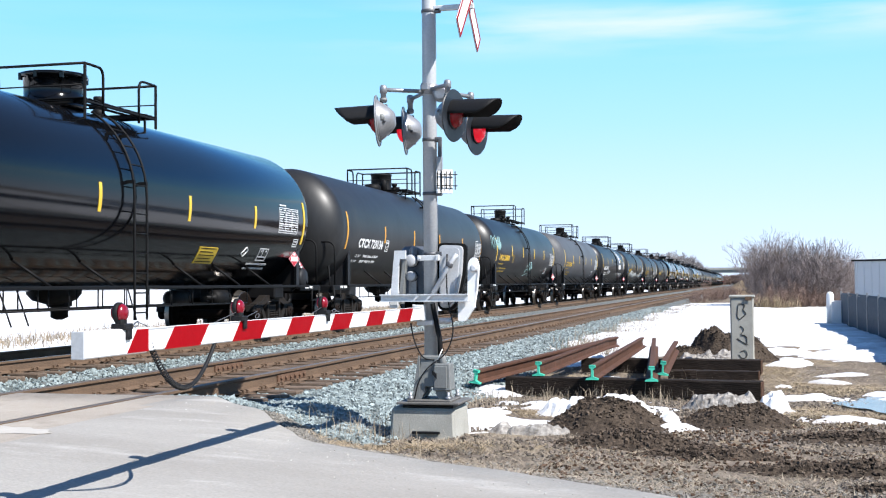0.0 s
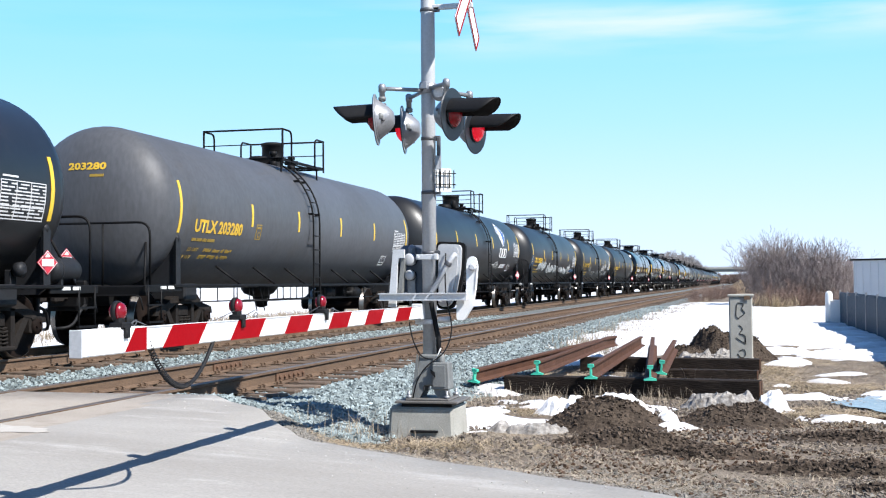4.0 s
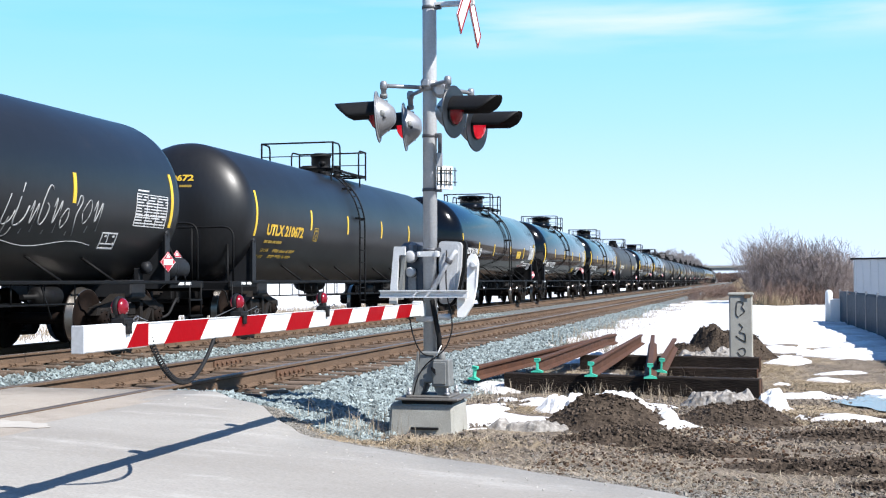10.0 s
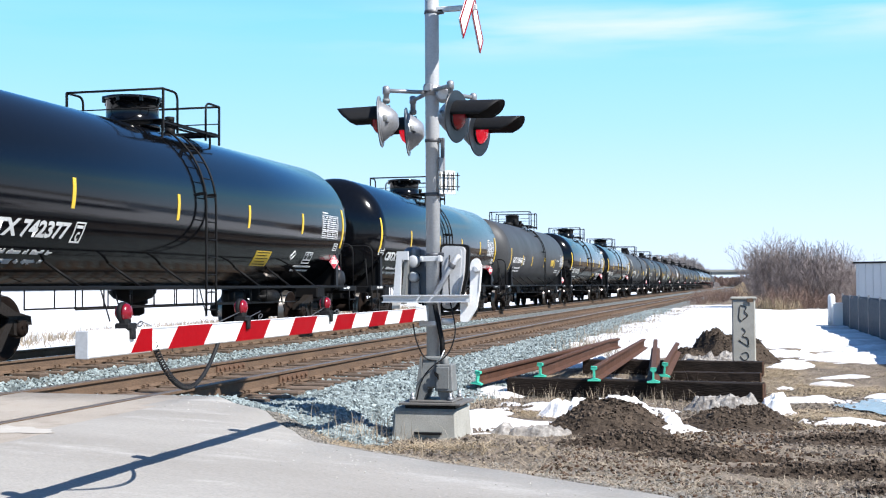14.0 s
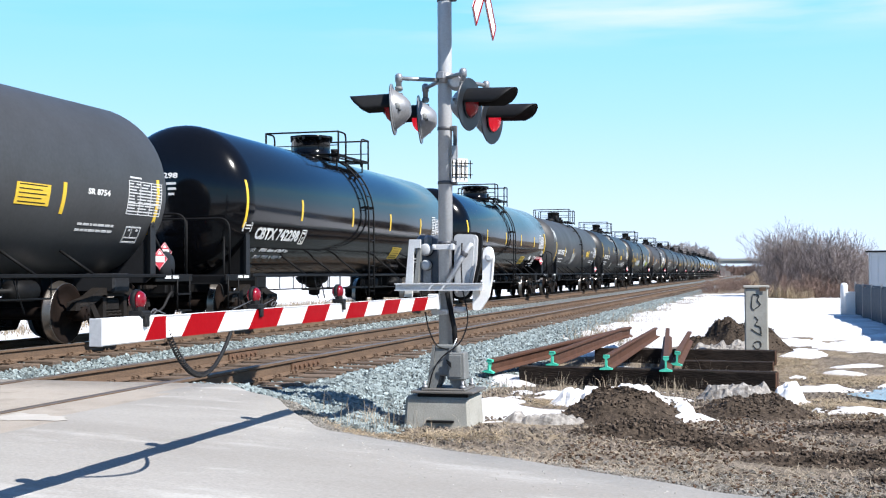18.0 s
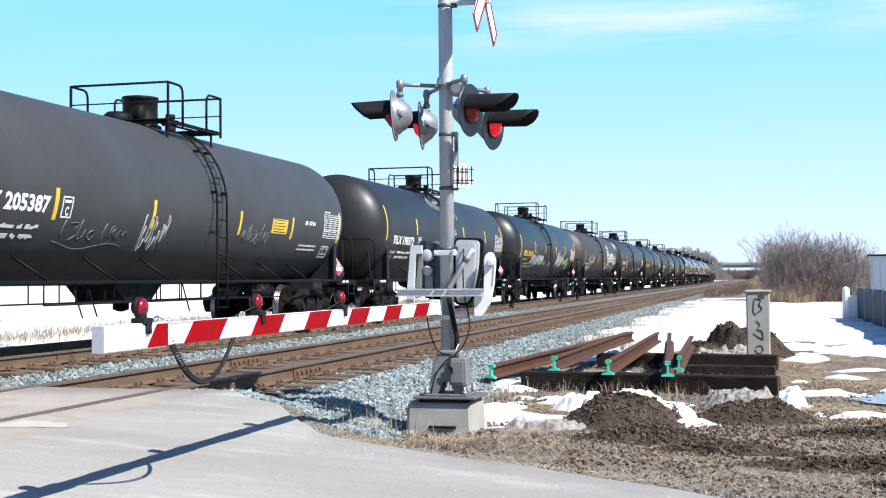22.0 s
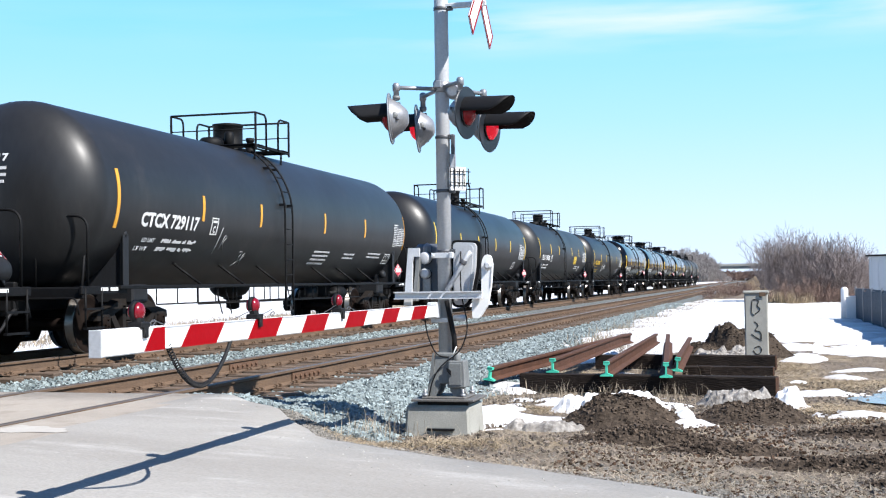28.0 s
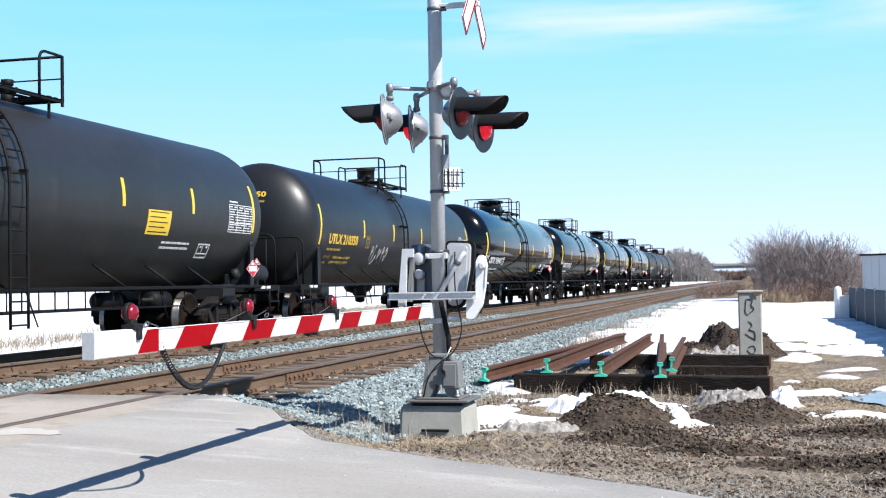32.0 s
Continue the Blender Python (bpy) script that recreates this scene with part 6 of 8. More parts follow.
    for k, a in enumerate((47, -46)):
        m = Matrix.Translation((cx + 0.012 * k, cy, cz)) @ Matrix.Rotation(radians(a), 4, "X")
        blade = part("crossbuck_blade", Shape().box((0, 0, 0), (0.006, 0.205, 1.22), m, bevel=0.002), WHITE_PAINT, sig, "white blade with a red border")
        for sx in (-1, 1):
            s = Shape()
            for sy in (-1, 1):
                s.box((sx * 0.005, sy * 0.089, 0), (0.003, 0.024, 1.216), m)
                s.box((sx * 0.005, 0, sy * 0.596), (0.003, 0.154, 0.024), m)
            part("border", s, RED_PAINT, blade)
    # small track-count plate, seen almost edge on, on its ladder-like bracket
    part("plate_bracket", Shape().box((mx + 0.105, my - 0.03, 2.12), (0.035, 0.03, 0.52), bevel=0.005), BAND_DARK, sig)
    turn = Matrix.Translation((mx + 0.145, my - 0.01, 0)) @ Matrix.Rotation(radians(-52), 4, "Z")
    part("number_plate", Shape().box((0, -0.005, 1.975), (0.012, 0.165, 0.22), turn, bevel=0.003), WHITE_PAINT, sig, "small white plate")
    part("plate_edge", Shape().box((0.004, -0.055, 2.14), (0.012, 0.06, 0.13), turn, bevel=0.003), LAMP_ALU, sig)
    for i in range(5):
        part("plate_rib", Shape().box((0.022, -0.085 + 0.045 * i, 1.985), (0.007, 0.008, 0.17), turn), MATT_BLACK, sig)
    for z in (1.935, 2.04):
        part("plate_rib", Shape().box((0.027, 0.01, z), (0.007, 0.21, 0.008), turn), MATT_BLACK, sig)
    # gate mechanism
    xz = Matrix(((1, 0, 0, 0), (0, 0, 1, 0), (0, 1, 0, 0), (0, 0, 0, 1)))
    part("mechanism_case", Shape().box((-3.01, 11.25, 1.12), (0.44, 0.26, 0.52), bevel=0.035), material("blue_grey_case_paint", (0.085, 0.10, 0.125), 0.45, dark=(0.06, 0.07, 0.09), scale=4, amount=0.4, bump=0.05), sig, "blue-grey mechanism case")
    part("mechanism_cover", Shape().prism(bent_outline([(-2.815, 0.80), (-2.71, 0.795), (-2.655, 0.90), (-2.605, 1.13), (-2.592, 1.375), (-2.815, 1.385)], 0.05), 0.20, Matrix.Translation((0, 10.985, 0)) @ xz), ALU, sig, "silver mechanism cover")
    part("cover_face", Shape().prism(bent_outline([(-2.80, 0.83), (-2.72, 0.825), (-2.675, 0.91), (-2.63, 1.13), (-2.615, 1.35), (-2.80, 1.36)], 0.04), 0.03, Matrix.Translation((0, 10.962, 0)) @ xz), ALU, sig)
    part("cover_flange", Shape().prism(bent_outline([(-2.845, 0.775), (-2.69, 0.77), (-2.63, 0.89), (-2.572, 1.13), (-2.560, 1.395), (-2.845, 1.408)], 0.055), 0.05, Matrix.Translation((0, 11.045, 0)) @ xz), FRAME_BLACK, sig, "dark rubber seal round the cover")
    part("case_bracket", Shape().box((-3.10, 11.09, 1.00), (0.08, 0.02, 0.24), bevel=0.005), LAMP_ALU, sig)
    for z, r in ((1.241, 0.056), (1.096, 0.046)):
        cap = part("cap", Shape().lathe([(r * 0.86, 0), (r * 0.86, 0.03), (r, 0.04), (r * 1.04, 0.06), (r * 1.04, 0.10), (r * 0.9, 0.118), (r * 0.72, 0.124), (0.004, 0.126)], 22, Matrix.Translation((-3.098, 11.11, z)) @ Matrix.Rotation(radians(90), 4, "X")), ALU, sig, "round silver cap")
        part("cap_seam", Shape().lathe([(r * 1.0, 0.028), (r * 1.10, 0.03), (r * 1.10, 0.042), (r * 1.0, 0.044)], 22, Matrix.Translation((-3.098, 11.11, z)) @ Matrix.Rotation(radians(90), 4, "X")), MATT_BLACK, cap)
    part("cap_body", Shape().box((-3.098, 11.10, 1.31), (0.075, 0.07, 0.15), bevel=0.03), LAMP_ALU, sig)
    part("case_clamp", Shape().box((-2.90, 10.925, 1.262), (0.22, 0.012, 0.050), bevel=0.004).box((-2.99, 10.915, 1.262), (0.03, 0.02, 0.03), bevel=0.006).box((-2.815, 10.915, 1.262), (0.035, 0.03, 0.06), bevel=0.006), GALV, sig, "galvanised strap round the mast")
    part("conduit", Shape().pipe(bend([(-2.64, 10.96, 1.285), (-2.665, 10.93, 1.255), (-2.85, 10.88, 0.93)], 0.05), 0.024, 10), ALU, sig)
    part("conduit_collar", Shape().lathe([(0.03, 0), (0.034, 0.01), (0.034, 0.035), (0.03, 0.045)], 12, turn_to((-2.69, 10.922, 1.215), (-2.75, 10.91, 1.11))), BAND_DARK, sig)
    part("gate_channel", Shape().box((-2.918, 10.84, 0.893), (0.835, 0.05, 0.070), bevel=0.006).box((-2.918, 10.80, 0.922), (0.835, 0.04, 0.010)).box((-2.918, 10.80, 0.864), (0.835, 0.04, 0.010)), GALV, sig, "galvanised channel across the mast")
    for x in (-3.02, -2.90):
        part("channel_brace", Shape().prism(((0.0, 0.0), (0.02, 0.0), (0.06, 0.05), (0.04, 0.05)), 0.012, Matrix.Translation((x, 10.782, 0.868)) @ xz), GALV, sig)
    part("counterweight_arm", Shape().prism(((-3.275, 0.80), (-3.20, 0.80), (-3.185, 1.20), (-3.172, 1.255), (-3.118, 1.255), (-3.118, 1.335), (-3.225, 1.335), (-3.238, 1.20)), 0.035, Matrix.Translation((0, 10.9, 0)) @ xz), GALV, sig, "galvanised counterweight arm")
    part("arm_web", Shape().prism(((-3.20, 0.84), (-3.165, 0.84), (-3.125, 1.25), (-3.155, 1.25)), 0.09, Matrix.Translation((0, 10.935, 0)) @ xz), CAST_GREY, sig)
    part("counterweight", Shape().prism(bent_outline([(-2.615, 0.68), (-2.544, 0.676), (-2.463, 0.80), (-2.435, 0.955), (-2.416, 1.18), (-2.432, 1.245), (-2.465, 1.266), (-2.50, 1.246), (-2.518, 1.197), (-2.524, 0.921), (-2.53, 0.876), (-2.615, 0.856)], 0.02), 0.05, Matrix.Translation((0, 10.88, 0)) @ xz), WHITE_PAINT, sig, "white counterweight arm")
    part("weight_edge", Shape().prism(((-2.444, 0.955), (-2.436, 0.955), (-2.417, 1.18), (-2.426, 1.18)), 0.07, Matrix.Translation((0, 10.875, 0)) @ xz), ALU, sig)
    part("weight_pivot", Shape().lathe([(0.03, 0), (0.035, 0.01), (0.035, 0.04), (0.02, 0.05)], 12, Matrix.Translation((-2.455, 10.88, 1.16)) @ Matrix.Rotation(radians(90), 4, "X")), GALV, sig)
    part("arm_bracket", Shape().box((-2.965, 10.83, 0.755), (0.10, 0.12, 0.15), bevel=0.01).box((-2.93, 10.9, 0.66), (0.16, 0.04, 0.05), bevel=0.01).lathe([(0.03, 0), (0.03, 0.12)], 10, Matrix.Translation((-2.80, 10.92, 0.68)) @ Matrix.Rotation(radians(90), 4, "Y")), GALV, sig)
    part("lower_strut", Shape().pipe([(-2.87, 10.94, 0.84), (-2.80, 10.93, 0.50), (-2.80, 10.95, 0.28)], 0.024, 8), MATT_BLACK, sig)
    for pts in ([(-2.731, 10.95, 1.296), (-2.727, 10.90, 1.10), (-2.707, 10.85, 0.87), (-2.656, 10.88, 0.644), (-2.675, 10.89, 0.506), (-2.74, 10.88, 0.36), (-2.90, 10.85, 0.26), (-2.99, 10.84, 0.12), (-3.03, 10.86, -0.04)],
                [(-3.06, 10.86, 0.66), (-3.03, 10.85, 0.50), (-2.96, 10.89, 0.33), (-2.85, 10.90, 0.32)]):
        part("cable", Shape().pipe(bend(pts, 0.12), 0.007, 5), RUBBER, sig)
    part("cable_tie", Shape().pipe([(-2.82, 10.87, 0.30), (-2.76, 10.86, 0.42)], 0.006, 5), WHITE_PAINT, sig)
    return sig


ARM_LENS = glow("lit_small_red_lens", (0.17, 0.002, 0.010), 0.10)


def build_gate_arm():
    arm = thing("barrier", "lowered white gate arm with red slanted stripes", "barrier")
    x = -2.95
    part("beam", Shape().box((x, 8.165, 0.75), (0.045, 5.23, 0.115), bevel=0.006), WHITE_PAINT, arm)
    part("tip_beam", Shape().box((x - 0.004, 5.2525, 0.75), (0.062, 0.595, 0.125), bevel=0.006), WHITE_PAINT, arm)
    part("end_cap", Shape().box((x - 0.004, 4.949, 0.75), (0.066, 0.012, 0.128), bevel=0.003), ALU, arm)

    def stripe(y0, y1, lean, cut=None, xx=0.0245):
        pts = [(y0, 0.6935), (y1, 0.6935), (min(y1 + lean, cut or 99), 0.8065), (y0 + lean, 0.8065)]
        for side in (1, -1):
            part("red_stripe", Shape().prism(pts, 0.002, yz(x + side * xx - (0.0 if side > 0 else 0.002))), RED_PAINT, arm)
    stripe(5.335, 5.548, 0.10, 5.548, 0.0295)
    for i in range(6):
        stripe(5.73 + 0.843 * i, 6.145 + 0.843 * i, 0.115)
    # two thin pale edges along the aluminium beam
    part("edge_strip", Shape().box((x + 0.024, 8.165, 0.8045), (0.004, 5.2, 0.006)), ALU, arm)
    for y, lit in ((5.33, True), (6.72, False), (8.19, False)):
        lamp = part("arm_lamp", Shape().lathe([(0.046, -0.012), (0.051, -0.010), (0.051, 0.010), (0.046, 0.012)], 18, Matrix.Translation((x - 0.01, y, 0.89)) @ Matrix.Rotation(radians(90), 4, "Y")).box((x, y, 0.85), (0.045, 0.055, 0.045), bevel=0.01), MATT_BLACK, arm, "small red lamp on a black clamp")
        part("lamp_clamp", Shape().box((x, y + 0.01, 0.822), (0.078, 0.085, 0.032), bevel=0.006).box((x + 0.036, y + 0.012, 0.79), (0.012, 0.045, 0.06), bevel=0.003).rod((x + 0.04, y, 0.76), (x + 0.04, y, 0.80), 0.006, 6), MATT_BLACK, lamp)
        for side in (1, -1):
            part("lamp_lens", Shape().lathe([(0.044, 0), (0.043, 0.008), (0.034, 0.02), (0.018, 0.027), (0.001, 0.029)] if side > 0 else [(0.044, 0), (0.03, 0.016), (0.001, 0.02)], 18, Matrix.Translation((x - 0.01 + side * 0.0135, y, 0.89)) @ Matrix.Rotation(radians(90 * side), 4, "Y")), ARM_LENS, lamp, "red lens")
    for y0, y1 in ((5.36, 5.6), (6.4, 6.68), (7.9, 8.15), (8.24, 8.55), (6.74, 7.0)):
        part("lamp_wire", Shape().pipe([(x, y0, 0.812), (x + 0.01, (y0 + y1) / 2, 0.84), (x, y1, 0.86 if y1 < 8.2 and y1 != 5.6 else 0.815)], 0.0024, 5), BAND_DARK, arm)
    for y in (5.48, 7.0, 8.42):
        part("eye_bolt", Shape().pipe([(x + 0.012 * math.cos(a), y + 0.012 * math.sin(a * 1.0), 0.83 + 0.014 * math.sin(a)) for a in [i * 0.7 for i in range(10)]], 0.003, 5), BAND_DARK, arm)
    # hanging cable, its near half coiled
    path = []
    for i in range(81):
        t = i / 80
        path.append(Vector((x + 0.01, 5.60 + 0.77 * t, 0.70 - 0.24 * (1 - (2 * t - 1.06) ** 2) + 0.028 * t)))
    coil = []
    for i in range(0, 401):
        t = i / 400 * 0.60
        k = t * 80
        a, b = path[int(k)], path[min(80, int(k) + 1)]
        p = a.lerp(b, k - int(k))
        w = i * 2 * math.pi / 12
        coil.append(p + Vector((0.013 * math.cos(w), 0.009 * math.sin(w), 0.011 * math.sin(w))))
    part("coiled_cable", Shape().pipe(coil, 0.0042, 4), RUBBER, arm, "coiled black cable")
    part("hanging_cable", Shape().pipe(path[46:], 0.0115, 7), RUBBER, arm)
    return arm


build_signal()
build_gate_arm()


# ---------------------------------------------------------------- stacked rails and timbers beside the track
def build_stack():
    def timber(name, a, b, w=0.23, h=0.22, label="dark creosoted timber lying on the ground"):
        a, b = Vector(a), Vector(b)
        d = b - a
        m = Matrix.Translation((a + b) / 2) @ Matrix.Rotation(math.atan2(d.y, d.x), 4, "Z") @ Matrix.Rotation(-math.asin(d.z / d.length), 4, "Y")
        s = Shape()
        n = 14
        rnd = random.Random(int(abs(a.x) * 100) + int(b.y * 10))
        ring = []
        for i in range(n + 1):
            x = -d.length / 2 + d.length * i / n
            c = []
            for y, z in ((-1, -1), (-0.9, -1), (0.9, -1), (1, -0.9), (1, 0.88), (0.88, 1), (-0.88, 1), (-1, 0.88)):
                c.append((x, y * w / 2 + rnd.uniform(-0.006, 0.006), z * h / 2 + rnd.uniform(-0.006, 0.006)))
            ring.append(c)
        v = [p for c in ring for p in c]
        f = [(i * 8 + j, i * 8 + (j + 1) % 8, (i + 1) * 8 + (j + 1) % 8, (i + 1) * 8 + j) for i in range(n) for j in range(8)]
        f += [tuple(range(8)), tuple(range(n * 8 + 7, n * 8 - 1, -1))]
        ob = thing(name, label, "timber", "timbers of the rail stack", m)
        part("beam", s.add(v, f), DARK_TIMBER, ob)
        for q in (-1, 1):                 # sawn ends, weathered redder, with a split
            e = Shape().box((q * (d.length / 2 + 0.004), 0, 0), (0.012, w * 0.93, h * 0.92), bevel=0.004)
            grain = part("end_grain", e, END_GRAIN, ob, "reddish weathered end grain")
            part("split", Shape().box((q * (d.length / 2 + 0.0105), 0.01, h * 0.05), (0.004, 0.012, h * 0.7)), MATT_BLACK, grain)
        for k in range(3):                # old spike holes along the top
            part("spike_hole", Shape().lathe([(0.012, 0), (0.012, 0.004)], 8, Matrix.Translation((-d.length * 0.3 + d.length * 0.27 * k, 0.03 * (k - 1), h / 2 + 0.001))), MATT_BLACK, ob)
        return ob
    timber("timber", (-3.05, 15.45, -0.28), (0.10, 14.95, -0.27))
    timber("timber", (-2.6, 19.25, -0.27), (0.12, 18.95, -0.26))
    timber("timber", (-2.4, 15.8, -0.31), (0.02, 15.55, -0.30), h=0.16)
    timber("timber", (-1.2, 18.3, -0.34), (0.08, 18.2, -0.34), h=0.14)
    rnd = random.Random(4)
    for (x0, y0, z0), (x1, y1, z1), roll in (((-3.52, 15.6, -0.11), (-2.43, 22.6, 0.03), 8), ((-2.66, 15.4, 0.015), (-2.52, 22.4, 0.03), 0), ((-1.90, 14.85, 0.015), (-1.95, 22.4, 0.03), 0),
                                             ((-1.17, 14.7, 0.015), (-1.72, 22.2, 0.03), 0), ((-1.10, 15.7, 0.015), (-1.26, 21.0, 0.03), 6)):
        a, b = Vector((x0, y0, z0)), Vector((x1, y1, z1))
        r = thing("rail", "old brown rail with a mint-green painted end", "rail", "rails on the stack")
        q = (b - a)
        r.matrix_basis = Matrix.Translation(a) @ q.to_track_quat("Y", "Z").to_matrix().to_4x4() @ Matrix.Rotation(radians(roll), 4, "Y")
        part("rail_body", rail_shape(q.length - 0.07), BROWN_RAIL, r).location.y = 0.07
        part("painted_end", rail_shape(0.078), MINT, r, "mint-green painted end").location.y = -0.006
        for zz in (0.0, -0.1712):
            part("paint_lip", Shape().box((0, 0.015, zz), (0.07 if zz > -0.1 else 0.155, 0.05, 0.012), bevel=0.003), MINT, r)


build_stack()


HEAPS = []


def heap(name, cx, cy, rx, ry, h, mat, label, category, seed, z0=None, rough=0.35, step=0.045, fine=0.035, top=9.0, ragged=0.0):
    """A lumpy heap lying on the ground."""
    xs = spread([(cx - rx * 1.25, cx + rx * 1.25, step)])
    ys = spread([(cy - ry * 1.25, cy + ry * 1.25, step)])

    def fn(x, y):
        d = ((x - cx) / rx) ** 2 + ((y - cy) / ry) ** 2
        k = min(1 / (1 + (d * 1.9) ** 2) - 0.2, top)
        n = rough * wave(x, y, 2.2, seed) + 0.6 * rough * wave(x, y, 5.5, seed + 3)
        g = ground_z(x, y) if z0 is None else z0
        if ragged:
            t = noise.turbulence(Vector((x * 3.1 + seed, y * 3.1, seed)), 4, True) - 0.55
            t2 = noise.noise(Vector((x * 16, y * 16, seed * 2.3)))
            return g + h * k + ragged * (t + 0.32 * t2) * max(0, k + 0.16) - 0.02
        return g + h * (k + n * max(0, k + 0.12)) + fine * wave(x, y, 13, seed) * max(0, k + 0.1) + 0.5 * fine * wave(x, y, 31, seed) * max(0, k + 0.1)
    HEAPS.append((cx, cy, rx, ry, fn, mat))
    ob = sheet(name, xs, ys, fn, [mat], keep=lambda p: p[2] > (ground_z(p[0], p[1]) if z0 is None else z0) - 0.06)
    for p in ob.data.polygons:
        p.use_smooth = False
    return tagged(ob, label, category)


SOIL = material("dark_dug_soil", (0.074, 0.056, 0.042), 0.97, dark=(0.018, 0.014, 0.011), scale=5, amount=0.8, grain=30, grain_amount=0.45, bump=1.0, bump_scale=35, detail=9, spec=0.1)
DIRTY_SNOW = material("dirty_crusted_snow", (0.36, 0.34, 0.315), 0.8, dark=(0.060, 0.047, 0.036), scale=11, amount=1.0, grain=25, grain_amount=0.25, bump=0.9, bump_scale=20, detail=9)
CLEAN_SNOW = material("crusted_white_snow", (0.779, 0.779, 0.788), 0.7, dark=(0.522, 0.494, 0.456), scale=4, amount=0.5, grain=25, grain_amount=0.1, bump=0.6, bump_scale=18)
heap("soil_mound", -1.40, 12.05, 0.66, 0.66, 0.31, SOIL, "heap of dark freshly dug soil", "soil heap", 1)
heap("soil_mound", -0.16, 12.55, 0.62, 0.6, 0.19, SOIL, "low heap of dark soil beside the timbers", "soil heap", 2)
heap("soil_mound", -1.0, 10.75, 0.75, 0.3, 0.13, SOIL, "low ridge of dark soil near the road", "soil heap", 12)
heap("soil_mound", -0.35, 10.15, 0.6, 0.22, 0.10, SOIL, "low ridge of dark churned soil", "soil heap", 31)
heap("soil_mound", 0.55, 9.5, 0.8, 0.24, 0.09, SOIL, "low ridge of dark churned soil", "soil heap", 32)
heap("soil_mound", 0.85, 11.4, 0.7, 0.35, 0.08, SOIL, "patch of dark churned soil", "soil heap", 33)
heap("soil_mound", 1.05, 8.55, 0.5, 0.2, 0.07, SOIL, "patch of dark churned soil beside the road", "soil heap", 34)
heap("soil_mound", -0.42, 22.6, 0.92, 0.85, 0.74, SOIL, "tall heap of dark soil behind the timbers", "soil heap", 3, step=0.06, rough=0.4, fine=0.06, top=0.6)
heap("soil_mound", -1.05, 22.2, 0.7, 0.6, 0.30, SOIL, "low heap of dark soil beside the tall one", "soil heap", 36, step=0.06, rough=0.6, fine=0.06)
heap("snow_lump", -0.72, 22.05, 0.26, 0.3, 0.42, CLEAN_SNOW, "patch of white snow lying on the soil heap", "snow", 37, ragged=0.3, step=0.04, top=0.4)
heap("snow_lump", -0.34, 14.1, 0.50, 0.3, 0.40, DIRTY_SNOW, "lump of dirty crusted snow", "snow", 5, ragged=0.22, step=0.028, top=0.5)
heap("snow_lump", 0.21, 13.7, 0.22, 0.22, 0.42, CLEAN_SNOW, "lump of white crusted snow", "snow", 6, ragged=0.24, step=0.028, top=0.5)
heap("snow_lump", -2.05, 11.55, 0.45, 0.22, 0.30, DIRTY_SNOW, "lump of melting snow beside the signal base", "snow", 7, ragged=0.2, step=0.028, top=0.35)
heap("snow_lump", -1.62, 13.1, 0.7, 0.36, 0.48, CLEAN_SNOW, "ridge of melting snow below the rails", "snow", 8, ragged=0.24, step=0.028, top=0.38)
heap("snow_lump", -0.82, 12.2, 0.17, 0.2, 0.27, CLEAN_SNOW, "small patch of crusted snow between the soil heaps", "snow", 13, ragged=0.2, step=0.028, top=0.4)
heap("snow_lump", -0.85, 21.2, 0.6, 0.6, 0.36, DIRTY_SNOW, "lump of dirty snow against the soil heap", "snow", 9, ragged=0.28, step=0.05, top=0.5)
heap("snow_lump", -0.50, 21.5, 0.7, 0.4, 0.5, DIRTY_SNOW, "crust of dirty snow before the soil heap", "snow", 10, ragged=0.28, step=0.05, top=0.5)


def build_post():
    t = thing("concrete_post", "weathered pale concrete post with dark sprayed scrawl", "concrete post", at=Matrix.Translation((-0.16, 20.4, 0)))
    part("post_body", Shape().box((0, 0, 0.17), (0.37, 0.36, 1.2), bevel=0.02), CONCRETE, t)
    part("post_cap", Shape().box((0, 0, 0.785), (0.41, 0.40, 0.045), bevel=0.012), CONCRETE, t)
    part("rust_stain", Shape().box((0.10, -0.203, 0.75), (0.10, 0.004, 0.06), bevel=0.001), RUST, t)
    s = Shape()
    for k, pts in enumerate(([(-0.05, 0.62), (0.06, 0.60), (0.0, 0.52), (0.08, 0.46), (-0.02, 0.38)], [(-0.06, 0.60), (-0.08, 0.40), (-0.03, 0.36)],
                             [(-0.03, 0.26), (0.04, 0.20), (-0.04, 0.12), (0.07, 0.10), (0.07, -0.02)], [(-0.08, 0.06), (0.0, 0.0), (0.08, -0.04)],
                             [(-0.04, -0.16), (0.05, -0.12), (0.08, -0.22), (0.0, -0.28), (-0.06, -0.20)])):
        s.pipe(bend([(x, -0.183, z + 0.05) for x, z in pts], 0.05), 0.007, 4)
    part("sprayed_scrawl", s, MATT_BLACK, t)


build_post()

# ---------------------------------------------------------------- fence, shed
FENCE_BLUE = material("blue_grey_fence_panel", (0.009, 0.036, 0.070), 0.6, dark=(0.007, 0.02, 0.036), scale=1.5, amount=0.5, grain=30, bump=0.08, spec=0.2)
SHED_WALL = material("white_metal_siding", (0.432, 0.456, 0.48), 0.5, dark=(0.348, 0.372, 0.396), scale=1.2, amount=0.4, grain=20, grain_amount=0.06, bump=0.04)


